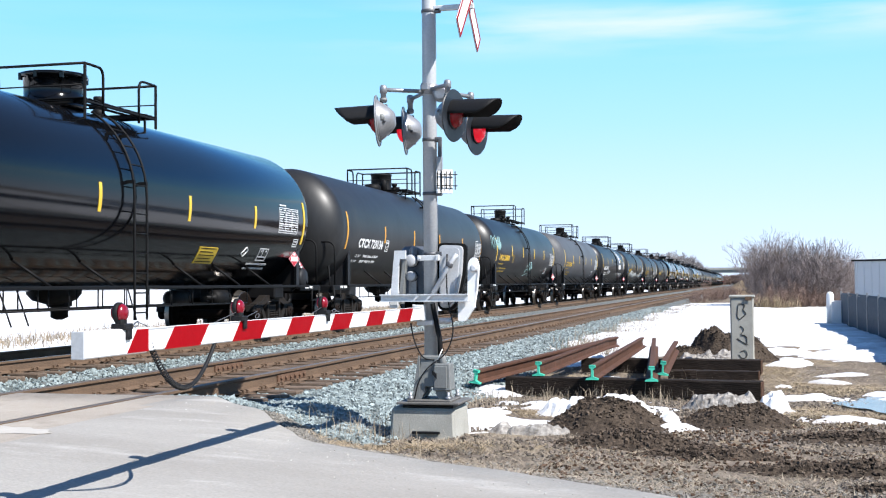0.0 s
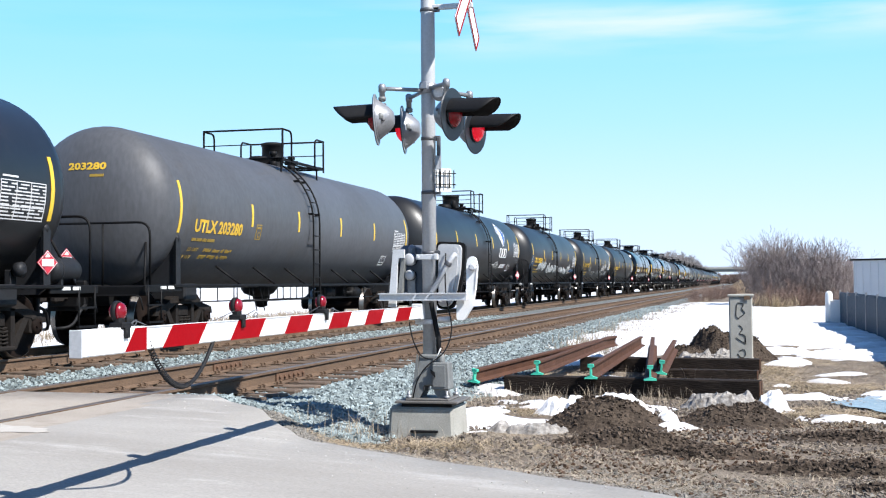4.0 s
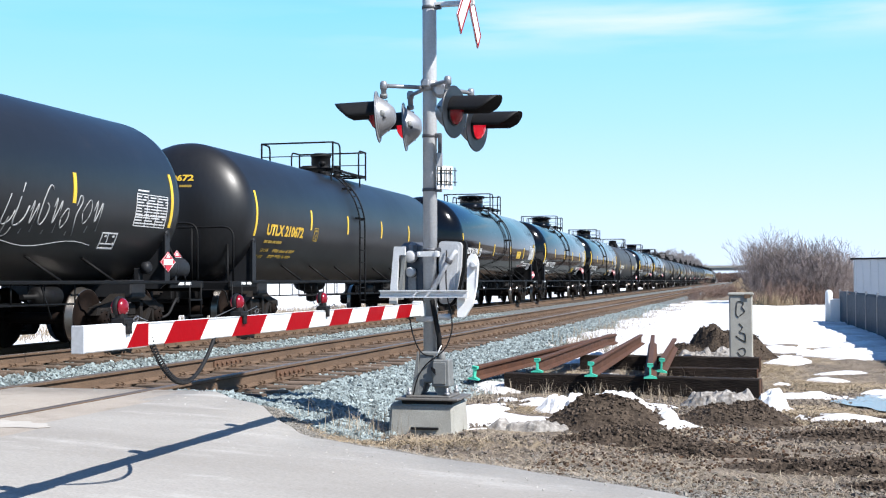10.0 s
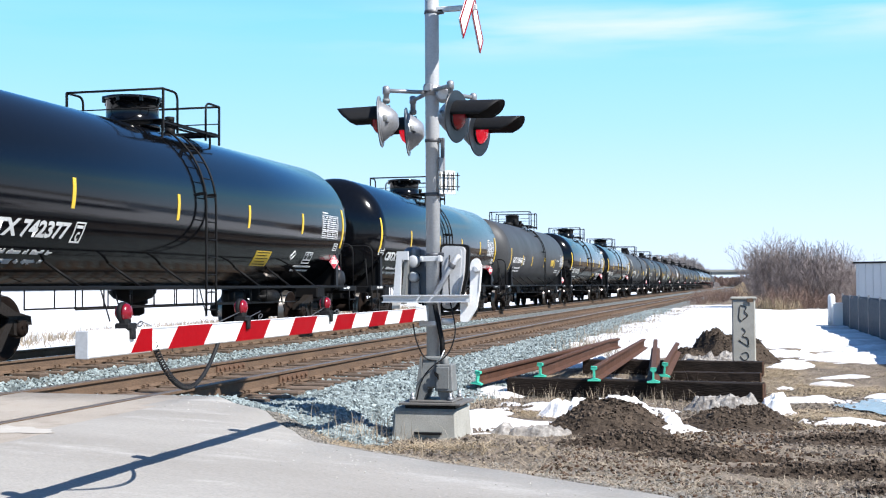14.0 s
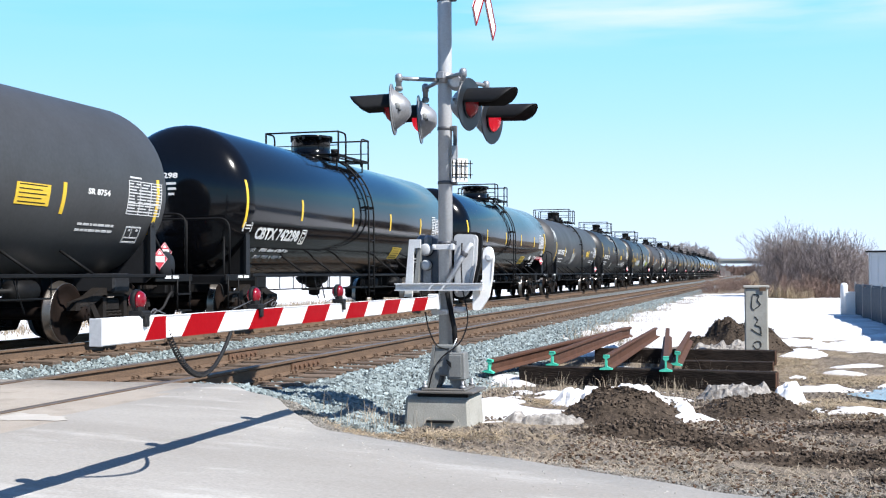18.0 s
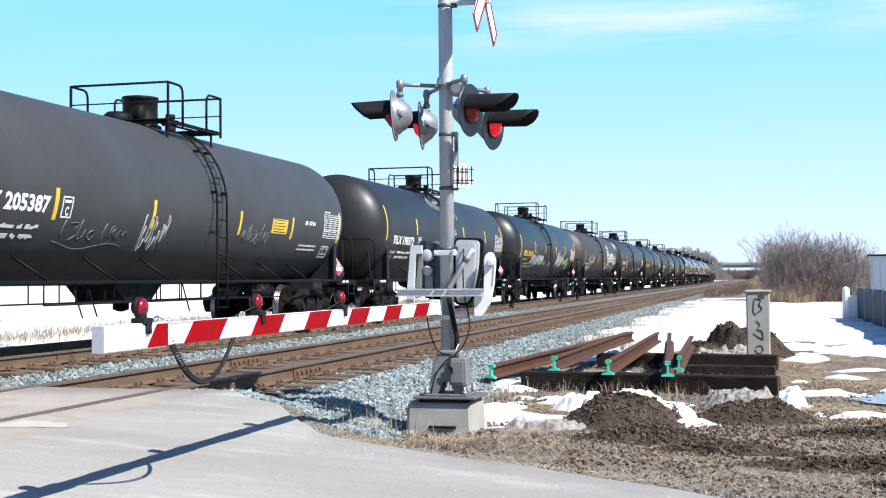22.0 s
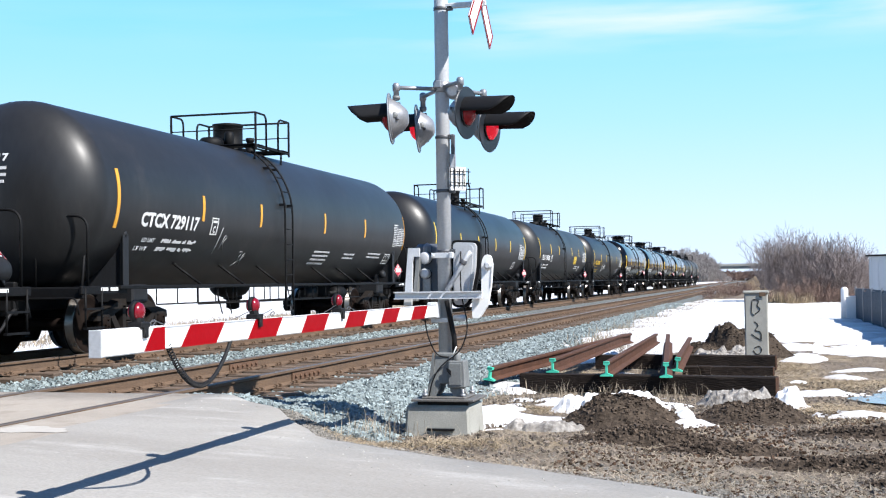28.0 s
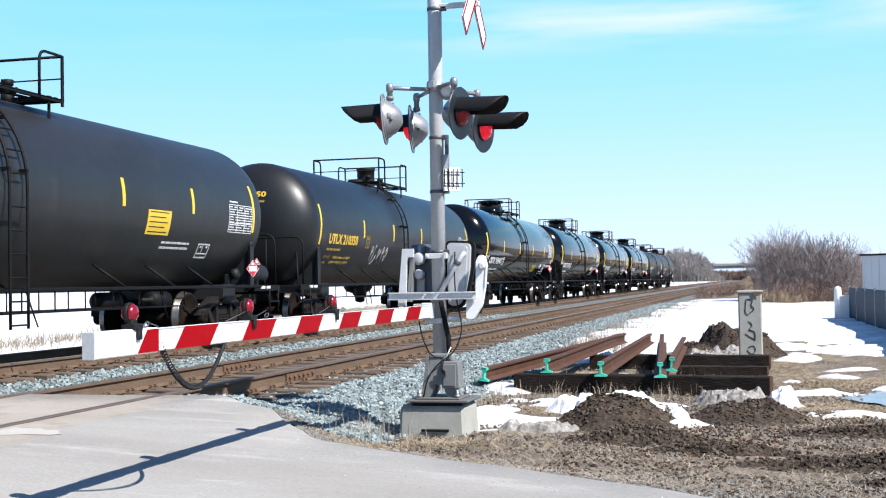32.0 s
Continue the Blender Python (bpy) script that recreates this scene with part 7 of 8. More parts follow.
def build_fence():
    f = thing("fence", "blue-grey panel fence with pale posts", "fence")
    a, b = Vector((2.62, 38.9, 0)), Vector((3.15, 16.0, 0))
    n = 10
    d = (b - a) / n
    ang = math.atan2(d.y, d.x)
    slat = Shape().box((0, 0, 0), (d.length / 16 - 0.004, 0.022, 0.98), bevel=0.004).mesh("slat", FENCE_BLUE)
    for i in range(n + 1):
        p = a + d * i
        z = ground_z(p.x, p.y)
        part("post", Shape().box((p.x, p.y, z + 0.55), (0.055, 0.055, 1.12), bevel=0.008), LAMP_ALU, f)
        if i < n:
            for k in range(16):
                q = a + d * (i + (k + 0.5) / 16)
                o = part("slat", slat, None, f)
                o.matrix_basis = Matrix.Translation((q.x, q.y, ground_z(q.x, q.y) + 0.52)) @ Matrix.Rotation(ang, 4, "Z")
            for zz in (0.12, 1.03):
                m = a + d * (i + 0.5)
                o = part("rail_bar", Shape().box((0, 0, 0), (d.length, 0.04, 0.05), bevel=0.006), FENCE_BLUE, f)
                o.matrix_basis = Matrix.Translation((m.x + 0.03, m.y, ground_z(m.x, m.y) + zz)) @ Matrix.Rotation(ang, 4, "Z")
    g = thing("white_hoarding", "white board with a round-topped post", "hoarding")
    z = ground_z(2.3, 39)
    part("gate_post", Shape().lathe([(0.11, 0), (0.11, 1.0), (0.08, 1.07), (0.01, 1.10)], 16, Matrix.Translation((2.30, 39.0, z))), WHITE_PAINT, g)
    part("panel", Shape().box((2.50, 38.8, z + 0.42), (0.34, 0.05, 0.82), Matrix.Identity(4), bevel=0.01), WHITE_PAINT, g)
    part("panel_rail", Shape().box((2.50, 38.76, z + 0.80), (0.36, 0.04, 0.05), bevel=0.008), WHITE_PAINT, g)


def build_shed():
    t = thing("shed", "white metal-sided shed with a dark roof edge", "shed", at=Matrix.Translation((4.65, 60.0, -0.45)) @ Matrix.Rotation(radians(-38), 4, "Z") @ Matrix.Translation((5.0, 2.0, 0)))
    part("wall", Shape().box((0, 0, 1.2), (10.0, 4.0, 2.4), bevel=0.01), SHED_WALL, t)
    part("roof", Shape().box((0, 0, 2.44), (10.2, 4.2, 0.08), bevel=0.01), MATT_BLACK, t)
    for i in range(25):
        part("siding_rib", Shape().box((-4.9 + 0.4 * i, -2.012, 1.2), (0.03, 0.024, 2.36)), SHED_WALL, t)


build_fence()
build_shed()

# ---------------------------------------------------------------- bare bushes, tree line, overpass
BARK = material("grey_brown_twigs", (0.215, 0.178, 0.168), 0.9, dark=(0.12, 0.096, 0.088), scale=0.6, amount=0.7, grain=8, grain_amount=0.3, bump=0, island=0.35)
RED_TWIG = material("reddish_dogwood_twigs", (0.20, 0.135, 0.108), 0.9, dark=(0.13, 0.088, 0.072), scale=0.6, amount=0.6, grain=8, grain_amount=0.3, bump=0, island=0.35)
STRAW = material("dead_straw_grass", (0.32, 0.268, 0.20), 0.95, dark=(0.17, 0.135, 0.095), scale=0.9, amount=0.7, grain=12, grain_amount=0.25, bump=0, island=0.3)
PALE_STRAW = material("pale_matted_straw", (0.36, 0.285, 0.185), 0.95, dark=(0.20, 0.15, 0.095), scale=0.9, amount=0.7, grain=12, grain_amount=0.25, bump=0, island=0.35)
TAN_BANK = material("tan_grass_bank", (0.216, 0.15, 0.078), 0.95, dark=(0.132, 0.09, 0.051), scale=0.25, amount=0.8, grain=3, grain_amount=0.3, bump=0.4, bump_scale=2)
# distance haze is put into this colour: paler than the bare twigs themselves
HAZED_TWIG = material("haze_paled_bare_crowns", (0.27, 0.245, 0.235), 0.95, dark=(0.18, 0.16, 0.15), scale=0.2, amount=0.6, grain=2, grain_amount=0.2, bump=0, island=0.2)


class Twigs:
    """Many thin three-sided branches gathered in one mesh."""

    def __init__(self, least=0.0):
        self.v, self.f, self.least = [], [], least

    def limb(self, a, b, ra, rb):
        ra, rb = max(ra, self.least), max(rb, self.least)
        d = (b - a).normalized()
        u = d.orthogonal().normalized()
        w = d.cross(u)
        o = len(self.v)
        for p, r in ((a, ra), (b, rb)):
            for k in range(3):
                t = k * 2.0944
                self.v.append(p + (u * math.cos(t) + w * math.sin(t)) * r)
        self.f += [(o, o + 1, o + 4, o + 3), (o + 1, o + 2, o + 5, o + 4), (o + 2, o, o + 3, o + 5)]

    def grow(self, rnd, p, d, length, r, depth, spread_by=0.5, up=0.15, kids=(2, 4)):
        bits = 2 if depth > 0 else 1
        for _ in range(bits):
            q = p + d * (length / bits)
            self.limb(p, q, r, r * 0.8)
            p, r = q, r * 0.8
            d = (d + Vector((rnd.uniform(-1, 1), rnd.uniform(-1, 1), rnd.uniform(-0.6, 1))) * 0.12).normalized()
        if depth == 0:
            return
        for _ in range(rnd.randint(*kids)):
            e = (d + Vector((rnd.gauss(0, 1), rnd.gauss(0, 1), rnd.gauss(0, 1) + up)) * spread_by).normalized()
            self.grow(rnd, p, e, length * rnd.uniform(0.55, 0.85), r * 0.62, depth - 1, spread_by, up, kids)

    def mesh(self, name, mat):
        me = bpy.data.meshes.new(name)
        me.from_pydata([tuple(p) for p in self.v], [], self.f)
        me.materials.append(mat)
        return me


def bush_mesh(seed, height, stems, mat, width=0.45, base=0.5, r=0.016):
    """A bare shrub: many straight whips that lean outwards, each with fine side twigs."""
    rnd = random.Random(seed)
    t, crown = Twigs(0.007), Twigs(0.0048)
    for _ in range(stems):
        a = rnd.uniform(0, 6.28)
        far = rnd.random() ** 0.7
        p = Vector((math.cos(a) * base * far, math.sin(a) * base * far, -0.1))
        d = Vector((math.cos(a) * width * far + rnd.gauss(0, 0.1), math.sin(a) * width * far + rnd.gauss(0, 0.1), 1)).normalized()
        h = height * rnd.uniform(0.6, 1.0) * (1 - 0.25 * far)
        rr = r * rnd.uniform(0.7, 1.2)
        for k in range(6):
            q = p + d * (h / 6)
            (t if k < 2 else crown).limb(p, q, rr, rr * 0.78)
            p, rr = q, rr * 0.78
            d = (d + Vector((rnd.gauss(0, 0.09), rnd.gauss(0, 0.09), 0.03))).normalized()
            if k == 0:
                continue
            for _ in range(rnd.randint(2, 4)):
                e = (d + Vector((rnd.gauss(0, 1), rnd.gauss(0, 1), rnd.gauss(0.1, 0.6))) * 0.55).normalized()
                m = p + e * h * rnd.uniform(0.06, 0.16)
                crown.limb(p, m, rr * 0.6, rr * 0.4)
                for _ in range(3):
                    g = (e + Vector((rnd.gauss(0, 1), rnd.gauss(0, 1), rnd.gauss(0.3, 0.7))) * 0.5).normalized()
                    n = m + g * h * rnd.uniform(0.05, 0.13)
                    crown.limb(m, n, rr * 0.4, rr * 0.25)
                    crown.limb(n, n + (g + Vector((rnd.gauss(0, 0.4), rnd.gauss(0, 0.4), 0.2))).normalized() * h * rnd.uniform(0.03, 0.08), rr * 0.25, rr * 0.15)
    return t.mesh("stems", mat), crown.mesh("crown", mat)


def build_bushes():
    kinds = [bush_mesh(11, 4.5, 36, BARK, 0.22, 0.5), bush_mesh(12, 3.9, 40, BARK, 0.48, 0.8), bush_mesh(13, 3.4, 40, BARK, 0.6, 0.9)]
    red = [bush_mesh(21, 1.5, 26, RED_TWIG, 0.6, 0.5, 0.010), bush_mesh(22, 1.2, 26, RED_TWIG, 0.7, 0.5, 0.010)]
    rnd = random.Random(6)

    def put(kind, x, y, s, label, group):
        t = thing("bush", label, "bush", group, Matrix.Translation((x, y, ground_z(x, y))) @ Matrix.Rotation(rnd.uniform(0, 6.28), 4, "Z") @ Matrix.Scale(s, 4))
        tagged(part("stems", kind[0], None, t), kind="stuff")
        part("crown", kind[1], None, t)
    grey = "tall bare grey-brown bush without leaves"
    # a tall thin clump, then a broader and denser one that thins out to the side
    for k, x, y, s in ((0, 0.30, 68.0, 0.92), (0, 0.75, 70.0, 0.99), (0, 1.15, 68.5, 0.97), (0, 1.55, 71.5, 0.90), (0, 0.5, 71.0, 0.9), (0, 1.9, 69.5, 0.8), (1, 0.9, 67.0, 0.62), (1, 1.7, 67.2, 0.7), (1, 2.35, 67.5, 0.84), (1, 2.95, 69.0, 0.95),
                       (2, 3.35, 67.0, 0.98), (1, 3.7, 70.0, 0.98), (2, 4.2, 68.0, 1.0), (1, 2.6, 72.0, 0.9), (2, 4.75, 69.0, 0.86), (2, 3.0, 66.5, 0.8), (1, 4.0, 72.5, 0.9), (2, 5.2, 70.5, 0.72), (2, 2.3, 66.4, 0.66), (2, 3.9, 66.4, 0.75),
                       (1, 3.2, 71.0, 0.98), (1, 2.1, 70.5, 0.9), (2, 4.5, 70.8, 0.95), (2, 3.6, 68.3, 0.95)):
        put(kinds[k], x, y, s, grey, "bare bushes beyond the field")
    for i in range(15):
        put(red[i % 2], 0.9 + 0.30 * i, 64.5 + rnd.uniform(-1, 1.5), rnd.uniform(0.6, 1.0), "low bare bush with reddish twigs", "low reddish bushes")
    for i in range(13):
        put(red[i % 2], -3.7 + 0.7 * rnd.random() + 0.14 * i, 78 + 4.5 * i, rnd.uniform(0.6, 1.0), "low bare bush with reddish twigs", "low reddish bushes")
    # the tan bank before the overpass
    heap("grass_bank", 0.9, 148, 4.6, 10, 2.3, TAN_BANK, "bank of tan dead grass beyond the bushes", "grass bank", 17, step=0.9, rough=0.25, fine=0.1)
    # far woods beside the line, lower towards the bridge
    woods = Twigs(0.075)
    for i in range(330):
        far = rnd.random()
        x, y = -17.5 - 34 * far ** 1.3, rnd.uniform(540, 640)
        h = 3.0 + 12.5 * smooth_step(-17.0, -31.0, x) * rnd.uniform(0.8, 1.08)
        p = Vector((x, y, -0.9))
        woods.limb(p, p + Vector((0, 0, h * 0.4)), 0.2, 0.14)
        for _ in range(6):
            d = Vector((rnd.gauss(0, 0.35), rnd.gauss(0, 0.35), 1)).normalized()
            woods.grow(rnd, p + Vector((0, 0, h * rnd.uniform(0.06, 0.45))), d, h * 0.22, 0.13, 3, 0.5, 0.2, (2, 3))
    tagged(new("far_woods", woods.mesh("far_woods", HAZED_TWIG)), "far line of bare woods along the railway, paled for haze", "woods", kind="stuff")
    brush = Twigs(0.10)
    for i in range(420):
        x, y = rnd.uniform(-26, 60), rnd.uniform(670, 690)
        h = rnd.uniform(5.5, 7.6)
        p = Vector((x, y, -0.9))
        for _ in range(7):
            d = Vector((rnd.gauss(0, 0.3), rnd.gauss(0, 0.3), 1)).normalized()
            brush.grow(rnd, p + Vector((rnd.gauss(0, 0.6), 0, h * rnd.uniform(0.0, 0.35))), d, h * 0.26, 0.14, 2, 0.5, 0.2, (2, 3))
    tagged(new("far_brush", brush.mesh("far_brush", RED_TWIG)), "far brown brush below the bridge", "brush", kind="stuff")


build_bushes()


def build_overpass():
    t = thing("overpass", "far pale concrete road bridge over the railway", "bridge")
    part("deck", Shape().box((0, 700, 7.2), (150, 14, 1.5), bevel=0.08), CONCRETE, t)
    part("parapet", Shape().box((0, 692.8, 8.5), (150, 0.5, 1.2), bevel=0.05), CONCRETE, t)
    part("guard_rail", Shape().box((0, 692.9, 9.35), (150, 0.1, 0.12)), LAMP_ALU, t)
    for x in (-27, 7, 40):
        part("pier", Shape().box((x, 700, 2.7), (1.5, 11.0, 7.6), bevel=0.08), CONCRETE, t)
    for x in (-66, 70):
        part("embankment", Shape().box((x, 700, 1.6), (70, 26, 10.2), bevel=0.5, taper=0.8), TAN_BANK, t)


build_overpass()


# ---------------------------------------------------------------- track pieces, stones, grass
GRAVEL = material("verge_gravel", (0.20, 0.185, 0.16), 0.95, dark=(0.10, 0.09, 0.08), scale=9, amount=0.7, grain=90, grain_amount=0.3, bump=0.4, island=0.4)
PALE_GRIT = material("pale_road_grit", (0.40, 0.385, 0.355), 0.9, dark=(0.28, 0.26, 0.235), scale=9, amount=0.7, grain=90, grain_amount=0.2, bump=0.2, island=0.35)
CLOD = material("earth_clods", (0.15, 0.122, 0.098), 0.97, dark=(0.07, 0.056, 0.046), scale=9, amount=0.7, grain=60, grain_amount=0.35, bump=0.6, island=0.55)

SOIL_CLOD = material("dark_soil_clods", (0.088, 0.067, 0.051), 0.97, dark=(0.02, 0.015, 0.012), scale=9, amount=0.7, grain=60, grain_amount=0.35, bump=0.6, island=0.7, spec=0.1)


def build_ties():
    """Ties with their plates; each near tie is a piece of its own, the far run is joined."""
    for track, cx in ((near_track, NEAR_X), (far_track, FAR_X)):
        y, i = 10.95, 0
        rest = Shape()
        rnd = random.Random(int(-cx))
        while y < 210:
            dx, dz = rnd.uniform(-0.04, 0.04), rnd.uniform(-0.008, 0.008)
            if cx == FAR_X:
                dx += far_x(y) - FAR_X
            if y < 62:
                t = part("tie", TIE_MESH, None, track)
                t.matrix_basis = Matrix.Translation((cx + dx, y, -0.262 + dz)) @ Matrix.Rotation(rnd.uniform(-0.02, 0.02), 4, "Z")
                if y < 48:
                    for s in (-1, 1):
                        p = part("tie_plate", PLATE_MESH, None, track)
                        p.location = ((far_x(y) if cx == FAR_X else cx) + s * GAUGE / 2, y, -0.180)
            else:
                rest.box((cx + dx, y, -0.262 + dz), (2.62, 0.225, 0.17))
            y += 0.52 + rnd.uniform(-0.02, 0.02)
        ob = part("tie_run", rest, TIE_WOOD, track)
        tagged(ob, kind="stuff")
    # bolted joint bars on the near track
    def joint():
        s = Shape()
        for sx in (-1, 1):
            s.prism(((-0.46, -0.140), (0.46, -0.140), (0.46, -0.052), (-0.46, -0.052)), 0.018, Matrix(((0, 0, 1, sx * 0.026 - 0.009), (1, 0, 0, 0), (0, 1, 0, 0), (0, 0, 0, 1))))
            for q in range(6):
                s.lathe([(0.02, 0), (0.02, 0.028)], 6, Matrix.Translation((sx * 0.034, -0.38 + 0.152 * q, -0.095)) @ Matrix.Rotation(radians(90 * sx), 4, "Y"))
        return s.mesh("joint_bar", JOINT_RUST)
    jm = joint()
    for x, y in ((NEAR_X + GAUGE / 2, 14.1), (NEAR_X - GAUGE / 2, 15.6)):
        part("joint_bar", jm, None, near_track).location = (x, y, 0)


def stones(name, count, region, size, seed, z_lift=0.0, mat=None, label="grey-green crushed ballast stones", category="ballast"):
    """Loose crushed stones strewn over a strip, one joined mesh."""
    rnd = np.random.default_rng(seed)
    ico = np.array([(-1, -1, -0.7), (1, -0.9, -0.8), (0.9, 1, -0.7), (-1, 0.9, -0.8), (-0.8, -0.7, 0.8), (0.8, -0.8, 0.7), (0.7, 0.8, 0.9), (-0.7, 0.8, 0.7)])
    quads = np.array([(0, 3, 2, 1), (4, 5, 6, 7), (0, 1, 5, 4), (1, 2, 6, 5), (2, 3, 7, 6), (3, 0, 4, 7)])
    verts, faces = [], []
    k = 0
    for _ in range(count):
        p = region(rnd)
        if p is None:
            continue
        s = size * rnd.uniform(0.55, 1.25)
        q = ico * (1 + rnd.uniform(-0.35, 0.35, (8, 3))) * s * 0.5 * rnd.uniform(0.6, 1.2, 3)
        a, b = rnd.uniform(0, 6.28, 2)
        ca, sa, cb, sb = math.cos(a), math.sin(a), math.cos(b), math.sin(b)
        q = q @ np.array([(ca, -sa, 0), (sa, ca, 0), (0, 0, 1)]) @ np.array([(1, 0, 0), (0, cb, -sb), (0, sb, cb)])
        verts.append(q + np.array((p[0], p[1], (p[2] if len(p) > 2 else ground_z(p[0], p[1])) + s * 0.22 + z_lift)))
        faces.append(quads + 8 * k)
        k += 1
    me = bpy.data.meshes.new(name)
    me.from_pydata(np.concatenate(verts).tolist(), [], np.concatenate(faces).tolist())
    me.materials.append(mat or BALLAST)
    return tagged(new(name, me), label, category, kind="stuff")


def shoulder(rnd):
    y = 10.3 + (64 - 10.3) * rnd.random() ** 2.2
    x = rnd.uniform(-5.45, -3.0)
    if y < road_edge(x) + 0.05 or (x > -3.7 and rnd.random() < (x + 3.7) / 0.55):
        return None
    return x, y


def between(rnd):
    y = 10.7 + (46 - 10.7) * rnd.random() ** 1.6
    x = rnd.uniform(-10.05, -7.1)
    return x, y


def inside(rnd):
    y = 10.8 + (40 - 10.8) * rnd.random() ** 1.6
    return rnd.uniform(-6.95, -5.6), y


def verge(rnd):
    x = rnd.uniform(-4.2, 2.5)
    return x, road_edge(x) + abs(rnd.normal(0, 0.6)) + 0.02


stones("ballast_stones", 30000, shoulder, 0.047, 1)
stones("ballast_stones", 13000, between, 0.048, 2)
stones("ballast_stones", 2600, inside, 0.055, 3, -0.03)
stones("gravel", 8500, verge, 0.024, 4, 0, GRAVEL, "pale grey gravel along the road edge", "gravel")


def rubble(rnd):
    x, y = rnd.uniform(-3.2, 2.8), 8.2 + 8.5 * rnd.random() ** 1.3
    if y < road_edge(x) + 0.35 or wave(x, y, 0.8, 15) < -0.15:
        return None
    return x, y


stones("clods", 9000, rubble, 0.03, 5, 0, CLOD, "clods of earth and litter on the ground", "earth")


def on_heaps(rnd):
    soil = [h for h in HEAPS if h[5] == SOIL]
    cx, cy, rx, ry, fn, _ = soil[int(rnd.integers(len(soil)))]
    x, y = cx + rnd.normal(0, 0.42) * rx, cy + rnd.normal(0, 0.42) * ry
    return x, y, fn(x, y) - 0.006


stones("clods", 10000, on_heaps, 0.027, 6, 0, SOIL_CLOD, "loose dark clods on the soil mounds", "earth")


def grass(name, spots, mat, seed, label, h=(0.08, 0.3), lean=0.5, w=0.004):
    """Dry blades, joined."""
    rnd = random.Random(seed)
    v, f = [], []
    for x, y in spots(rnd):
        z = ground_z(x, y) - (0.02 if lean < 0.9 else 0.0)
        mid = 0.6 if lean < 0.9 else 0.16
        a = rnd.uniform(0, 6.28)
        ln = rnd.uniform(*h)
        b = rnd.uniform(0.05 if lean < 0.9 else 0.965, lean) * ln
        a2 = rnd.uniform(0, 6.28)
        dx, dy = math.cos(a) * w, math.sin(a) * w
        ex, ey = math.cos(a2) * b, math.sin(a2) * b
        o = len(v)
        v += [(x - dx, y - dy, z), (x + dx, y + dy, z), (x + ex * 0.4 + dx * 0.8, y + ey * 0.4 + dy * 0.8, z + ln * mid), (x + ex * 0.4 - dx * 0.8, y + ey * 0.4 - dy * 0.8, z + ln * mid), (x + ex, y + ey, z + ln * math.sqrt(max(0.02, 1 - (b / ln) ** 2)))]
        f += [(o, o + 1, o + 2, o + 3), (o + 3, o + 2, o + 4)]
    me = bpy.data.meshes.new(name)
    me.from_pydata(v, [], f)
    me.materials.append(mat)
    return tagged(new(name, me), label, "grass", kind="stuff")


def flat_spots(rnd):
    for _ in range(60000):
        x, y = rnd.uniform(-3.4, 3.6), 8.0 + 17 * rnd.random() ** 1.7
        if y < road_edge(x) + 0.1 + 0.25 * rnd.random() or wave(x, y, 0.9, 5) + 0.5 * wave(x, y, 2.7, 8) < -0.25 - 0.3 * rnd.random() or snow_depth(x, y) > -0.1:
            continue
        if any(((x - h[0]) / h[2]) ** 2 + ((y - h[1]) / h[3]) ** 2 < 1.1 for h in HEAPS):
            continue
        yield x, y


def tan_spots(rnd):
    """Matted straw on the open ground beside the stack."""
    for cx, cy, rx, ry, n in ((0.75, 13.2, 0.55, 0.7, 5000), (0.9, 16.7, 0.7, 1.0, 4500), (0.35, 19.8, 0.4, 1.6, 2500), (1.9, 13.2, 0.6, 0.6, 2500), (-2.25, 13.3, 0.35, 0.4, 1500), (-2.7, 10.2, 0.5, 0.25, 1300), (-3.3, 9.9, 0.4, 0.35, 1300)):
        for _ in range(n):
            x, y = rnd.gauss(cx, rx * 0.6), rnd.gauss(cy, ry * 0.6)
            if y > road_edge(x) + 0.1 and snow_depth(x, y) < -0.05:
                yield x, y


def hedge_spots(rnd):
    for _ in range(1100):
        yield rnd.gauss(0.85, 0.6), rnd.uniform(63.2, 65)


def tuft_spots(rnd):
    for cx, cy, n, r in ((-3.55, 10.75, 80, 0.25), (-3.35, 10.5, 50, 0.22), (-3.75, 11.2, 50, 0.25), (-2.84, 35.9, 420, 0.5), (-2.95, 13.9, 110, 0.3), (-2.5, 14.4, 100, 0.35), (-2.2, 10.4, 20, 0.3), (-3.0, 9.9, 20, 0.3), (-1.6, 14.6, 120, 0.4), (-1.2, 14.4, 80, 0.3), (-2.3, 17.0, 120, 0.35), (-1.6, 17.6, 100, 0.4), (-2.6, 22.5, 160, 0.4), (-3.3, 33.0, 300, 0.6), (-3.2, 30, 200, 0.5), (-1.0, 13.7, 60, 0.3)):
        for _ in range(n):
            yield rnd.gauss(cx, r), rnd.gauss(cy, r)


def edge_spots(rnd):
    for _ in range(9000):
        y = 24 + 90 * rnd.random() ** 1.5
        yield -3.35 + rnd.gauss(0, 0.28) + 0.3 * wave(0.0, y, 0.25, 1), y


def far_spots(rnd):
    for _ in range(9000):
        y = rnd.uniform(8, 70)
        yield -16.8 + rnd.gauss(0, 0.6) - 0.06 * (y - 22), y


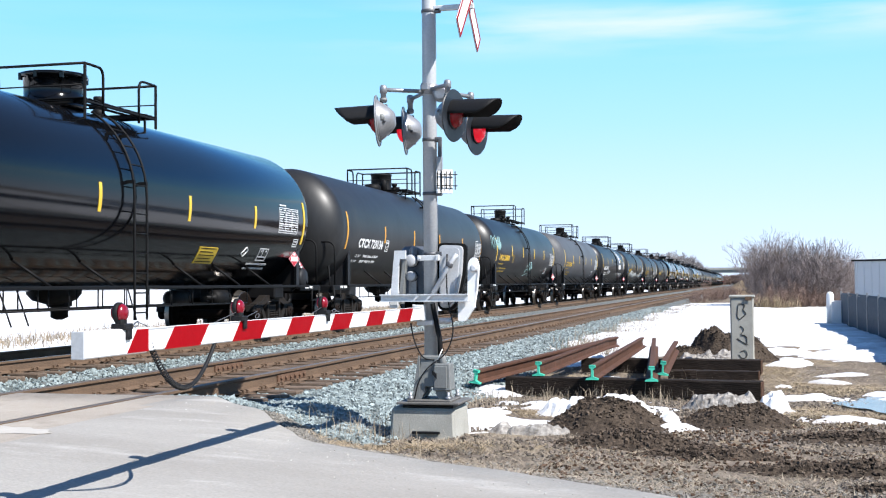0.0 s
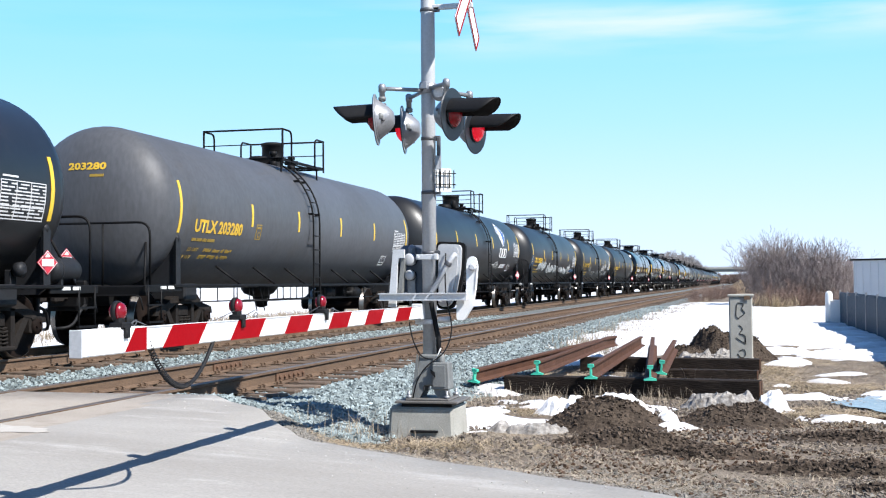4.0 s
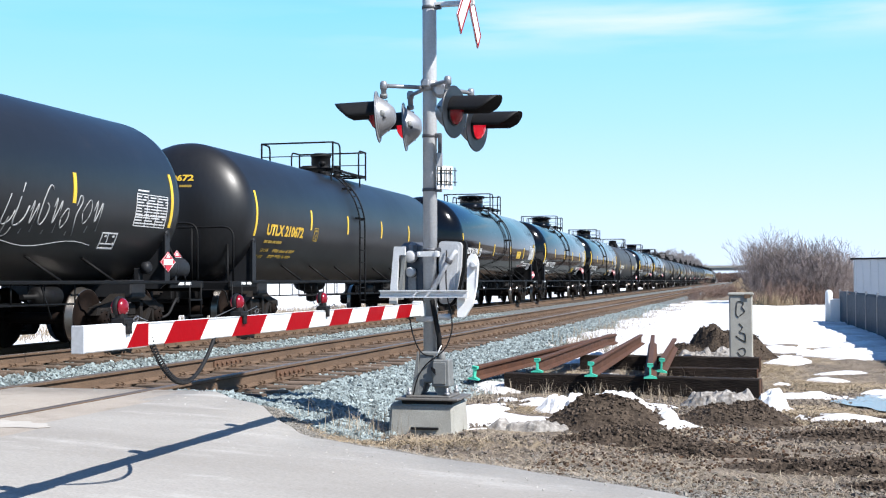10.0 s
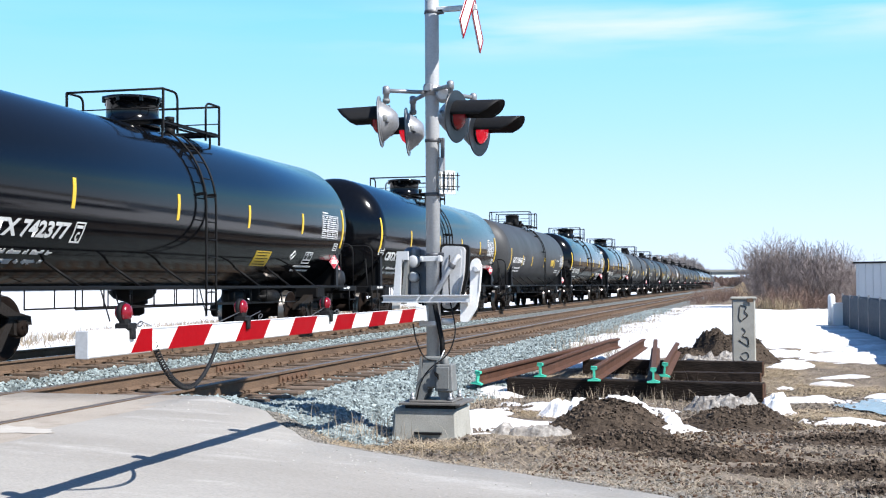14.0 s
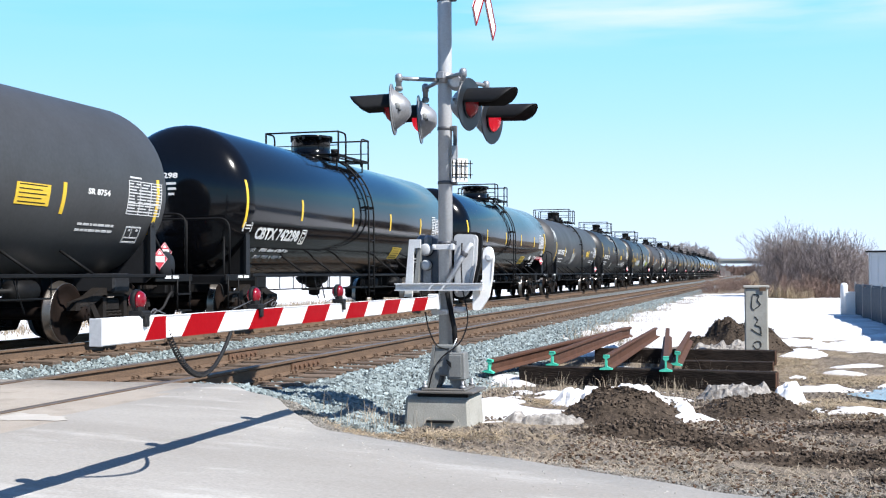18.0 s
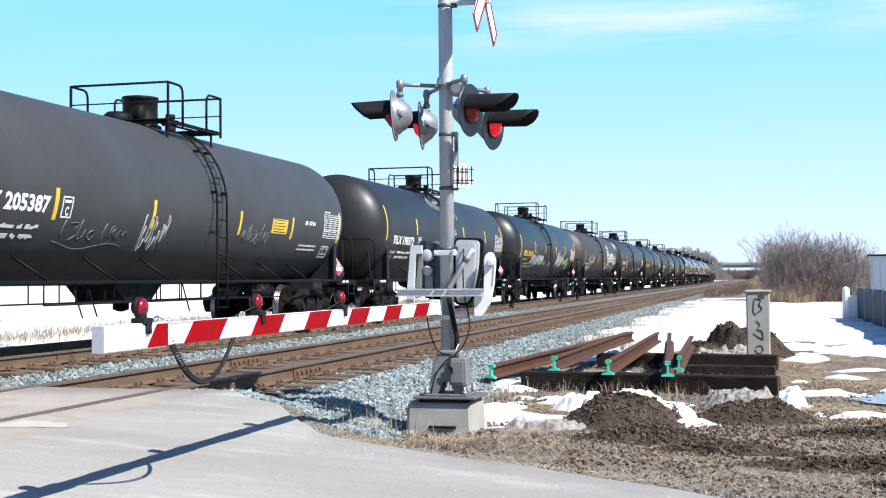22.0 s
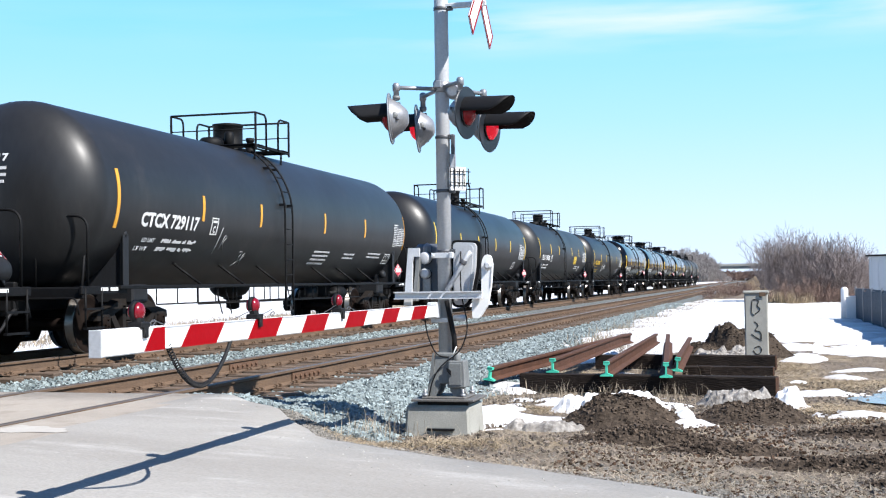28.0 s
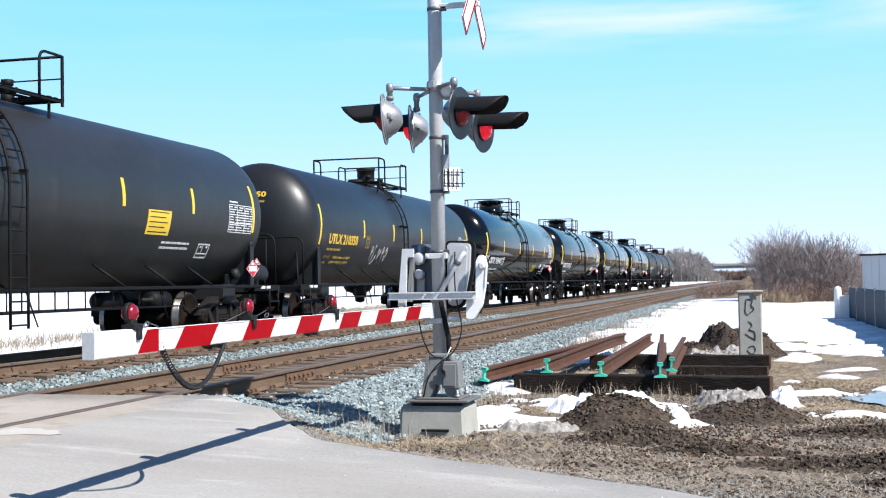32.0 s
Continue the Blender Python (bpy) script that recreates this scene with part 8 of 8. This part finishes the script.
grass("dead_grass", flat_spots, STRAW, 1, "flattened dead straw-coloured grass", (0.05, 0.16), 0.998, 0.0032)
grass("dead_grass", edge_spots, STRAW, 4, "ragged dead grass along the ballast edge", (0.06, 0.3), 0.85, 0.007)
grass("dry_stalks", tuft_spots, STRAW, 2, "dry standing straw stalks", (0.08, 0.28), 0.8, 0.0028)
grass("dead_grass", far_spots, STRAW, 3, "strip of tall dead grass beyond the far track", (0.2, 0.5), 0.6, 0.012)
grass("dead_grass", tan_spots, PALE_STRAW, 7, "matted pale straw on the open ground", (0.06, 0.2), 0.995, 0.0034)
grass("dead_grass", hedge_spots, PALE_STRAW, 8, "tall pale dead grass before the bushes", (0.35, 1.0), 0.8, 0.010)


def puddle():
    """Meltwater and wet ice lying in a shallow hollow."""
    n, rings = 36, 5
    v, f = [(1.45, 14.6, 0)], []
    for k in range(1, rings + 1):
        for i in range(n):
            a = 2 * math.pi * i / n
            r = (1 + 0.35 * wave(math.cos(a) * 1.7, math.sin(a) * 1.7, 1.0, 5) + 0.18 * wave(math.cos(a) * 5, math.sin(a) * 5, 1.0, 8)) * k / rings
            v.append((1.45 + 0.46 * r * math.cos(a), 14.6 + 0.85 * r * math.sin(a), 0))
    for i in range(n):
        f.append((0, 1 + i, 1 + (i + 1) % n))
        for k in range(rings - 1):
            a, b = 1 + k * n, 1 + (k + 1) * n
            f.append((a + i, b + i, b + (i + 1) % n, a + (i + 1) % n))
    lift = max(ground_z(x, y) for x, y, _ in v) + 0.004
    me = bpy.data.meshes.new("puddle")
    me.from_pydata([(x, y, lift) for x, y, _ in v], [], f)
    me.materials.append(material("meltwater", (0.09, 0.105, 0.115), 0.12, dark=(0.30, 0.31, 0.32), scale=3.5, amount=0.8, grain=40, bump=0.08, bump_scale=14, rough_var=0.08))
    tagged(new("puddle", me), "shallow puddle of meltwater with wet ice", "puddle", kind="structure")


puddle()


def road_grit(rnd):
    x = rnd.uniform(-5.2, 3.0)
    y = road_edge(x) - 0.05 - abs(rnd.normal(0, 0.8))
    return (x, y, road_z(x) - 0.002) if y > 4 else None


def chips(rnd):
    x, y = rnd.uniform(-1.6, 3.0), 7.6 + 5.5 * rnd.random()
    if y < road_edge(x) + 0.25 or wave(x, y, 0.7, 25) < -0.05:
        return None
    return x, y


stones("gravel", 380, road_grit, 0.009, 9, 0, PALE_GRIT, "loose grit on the asphalt near its edge", "gravel")
stones("bark_chips", 5500, chips, 0.024, 10, 0, material("brown_bark_chips", (0.085, 0.052, 0.034), 0.95, dark=(0.035, 0.024, 0.018), scale=9, amount=0.7, grain=60, grain_amount=0.3, bump=0.4, island=0.6, spec=0.1), "dark brown chips of bark and earth", "earth")
build_ties()


motions()
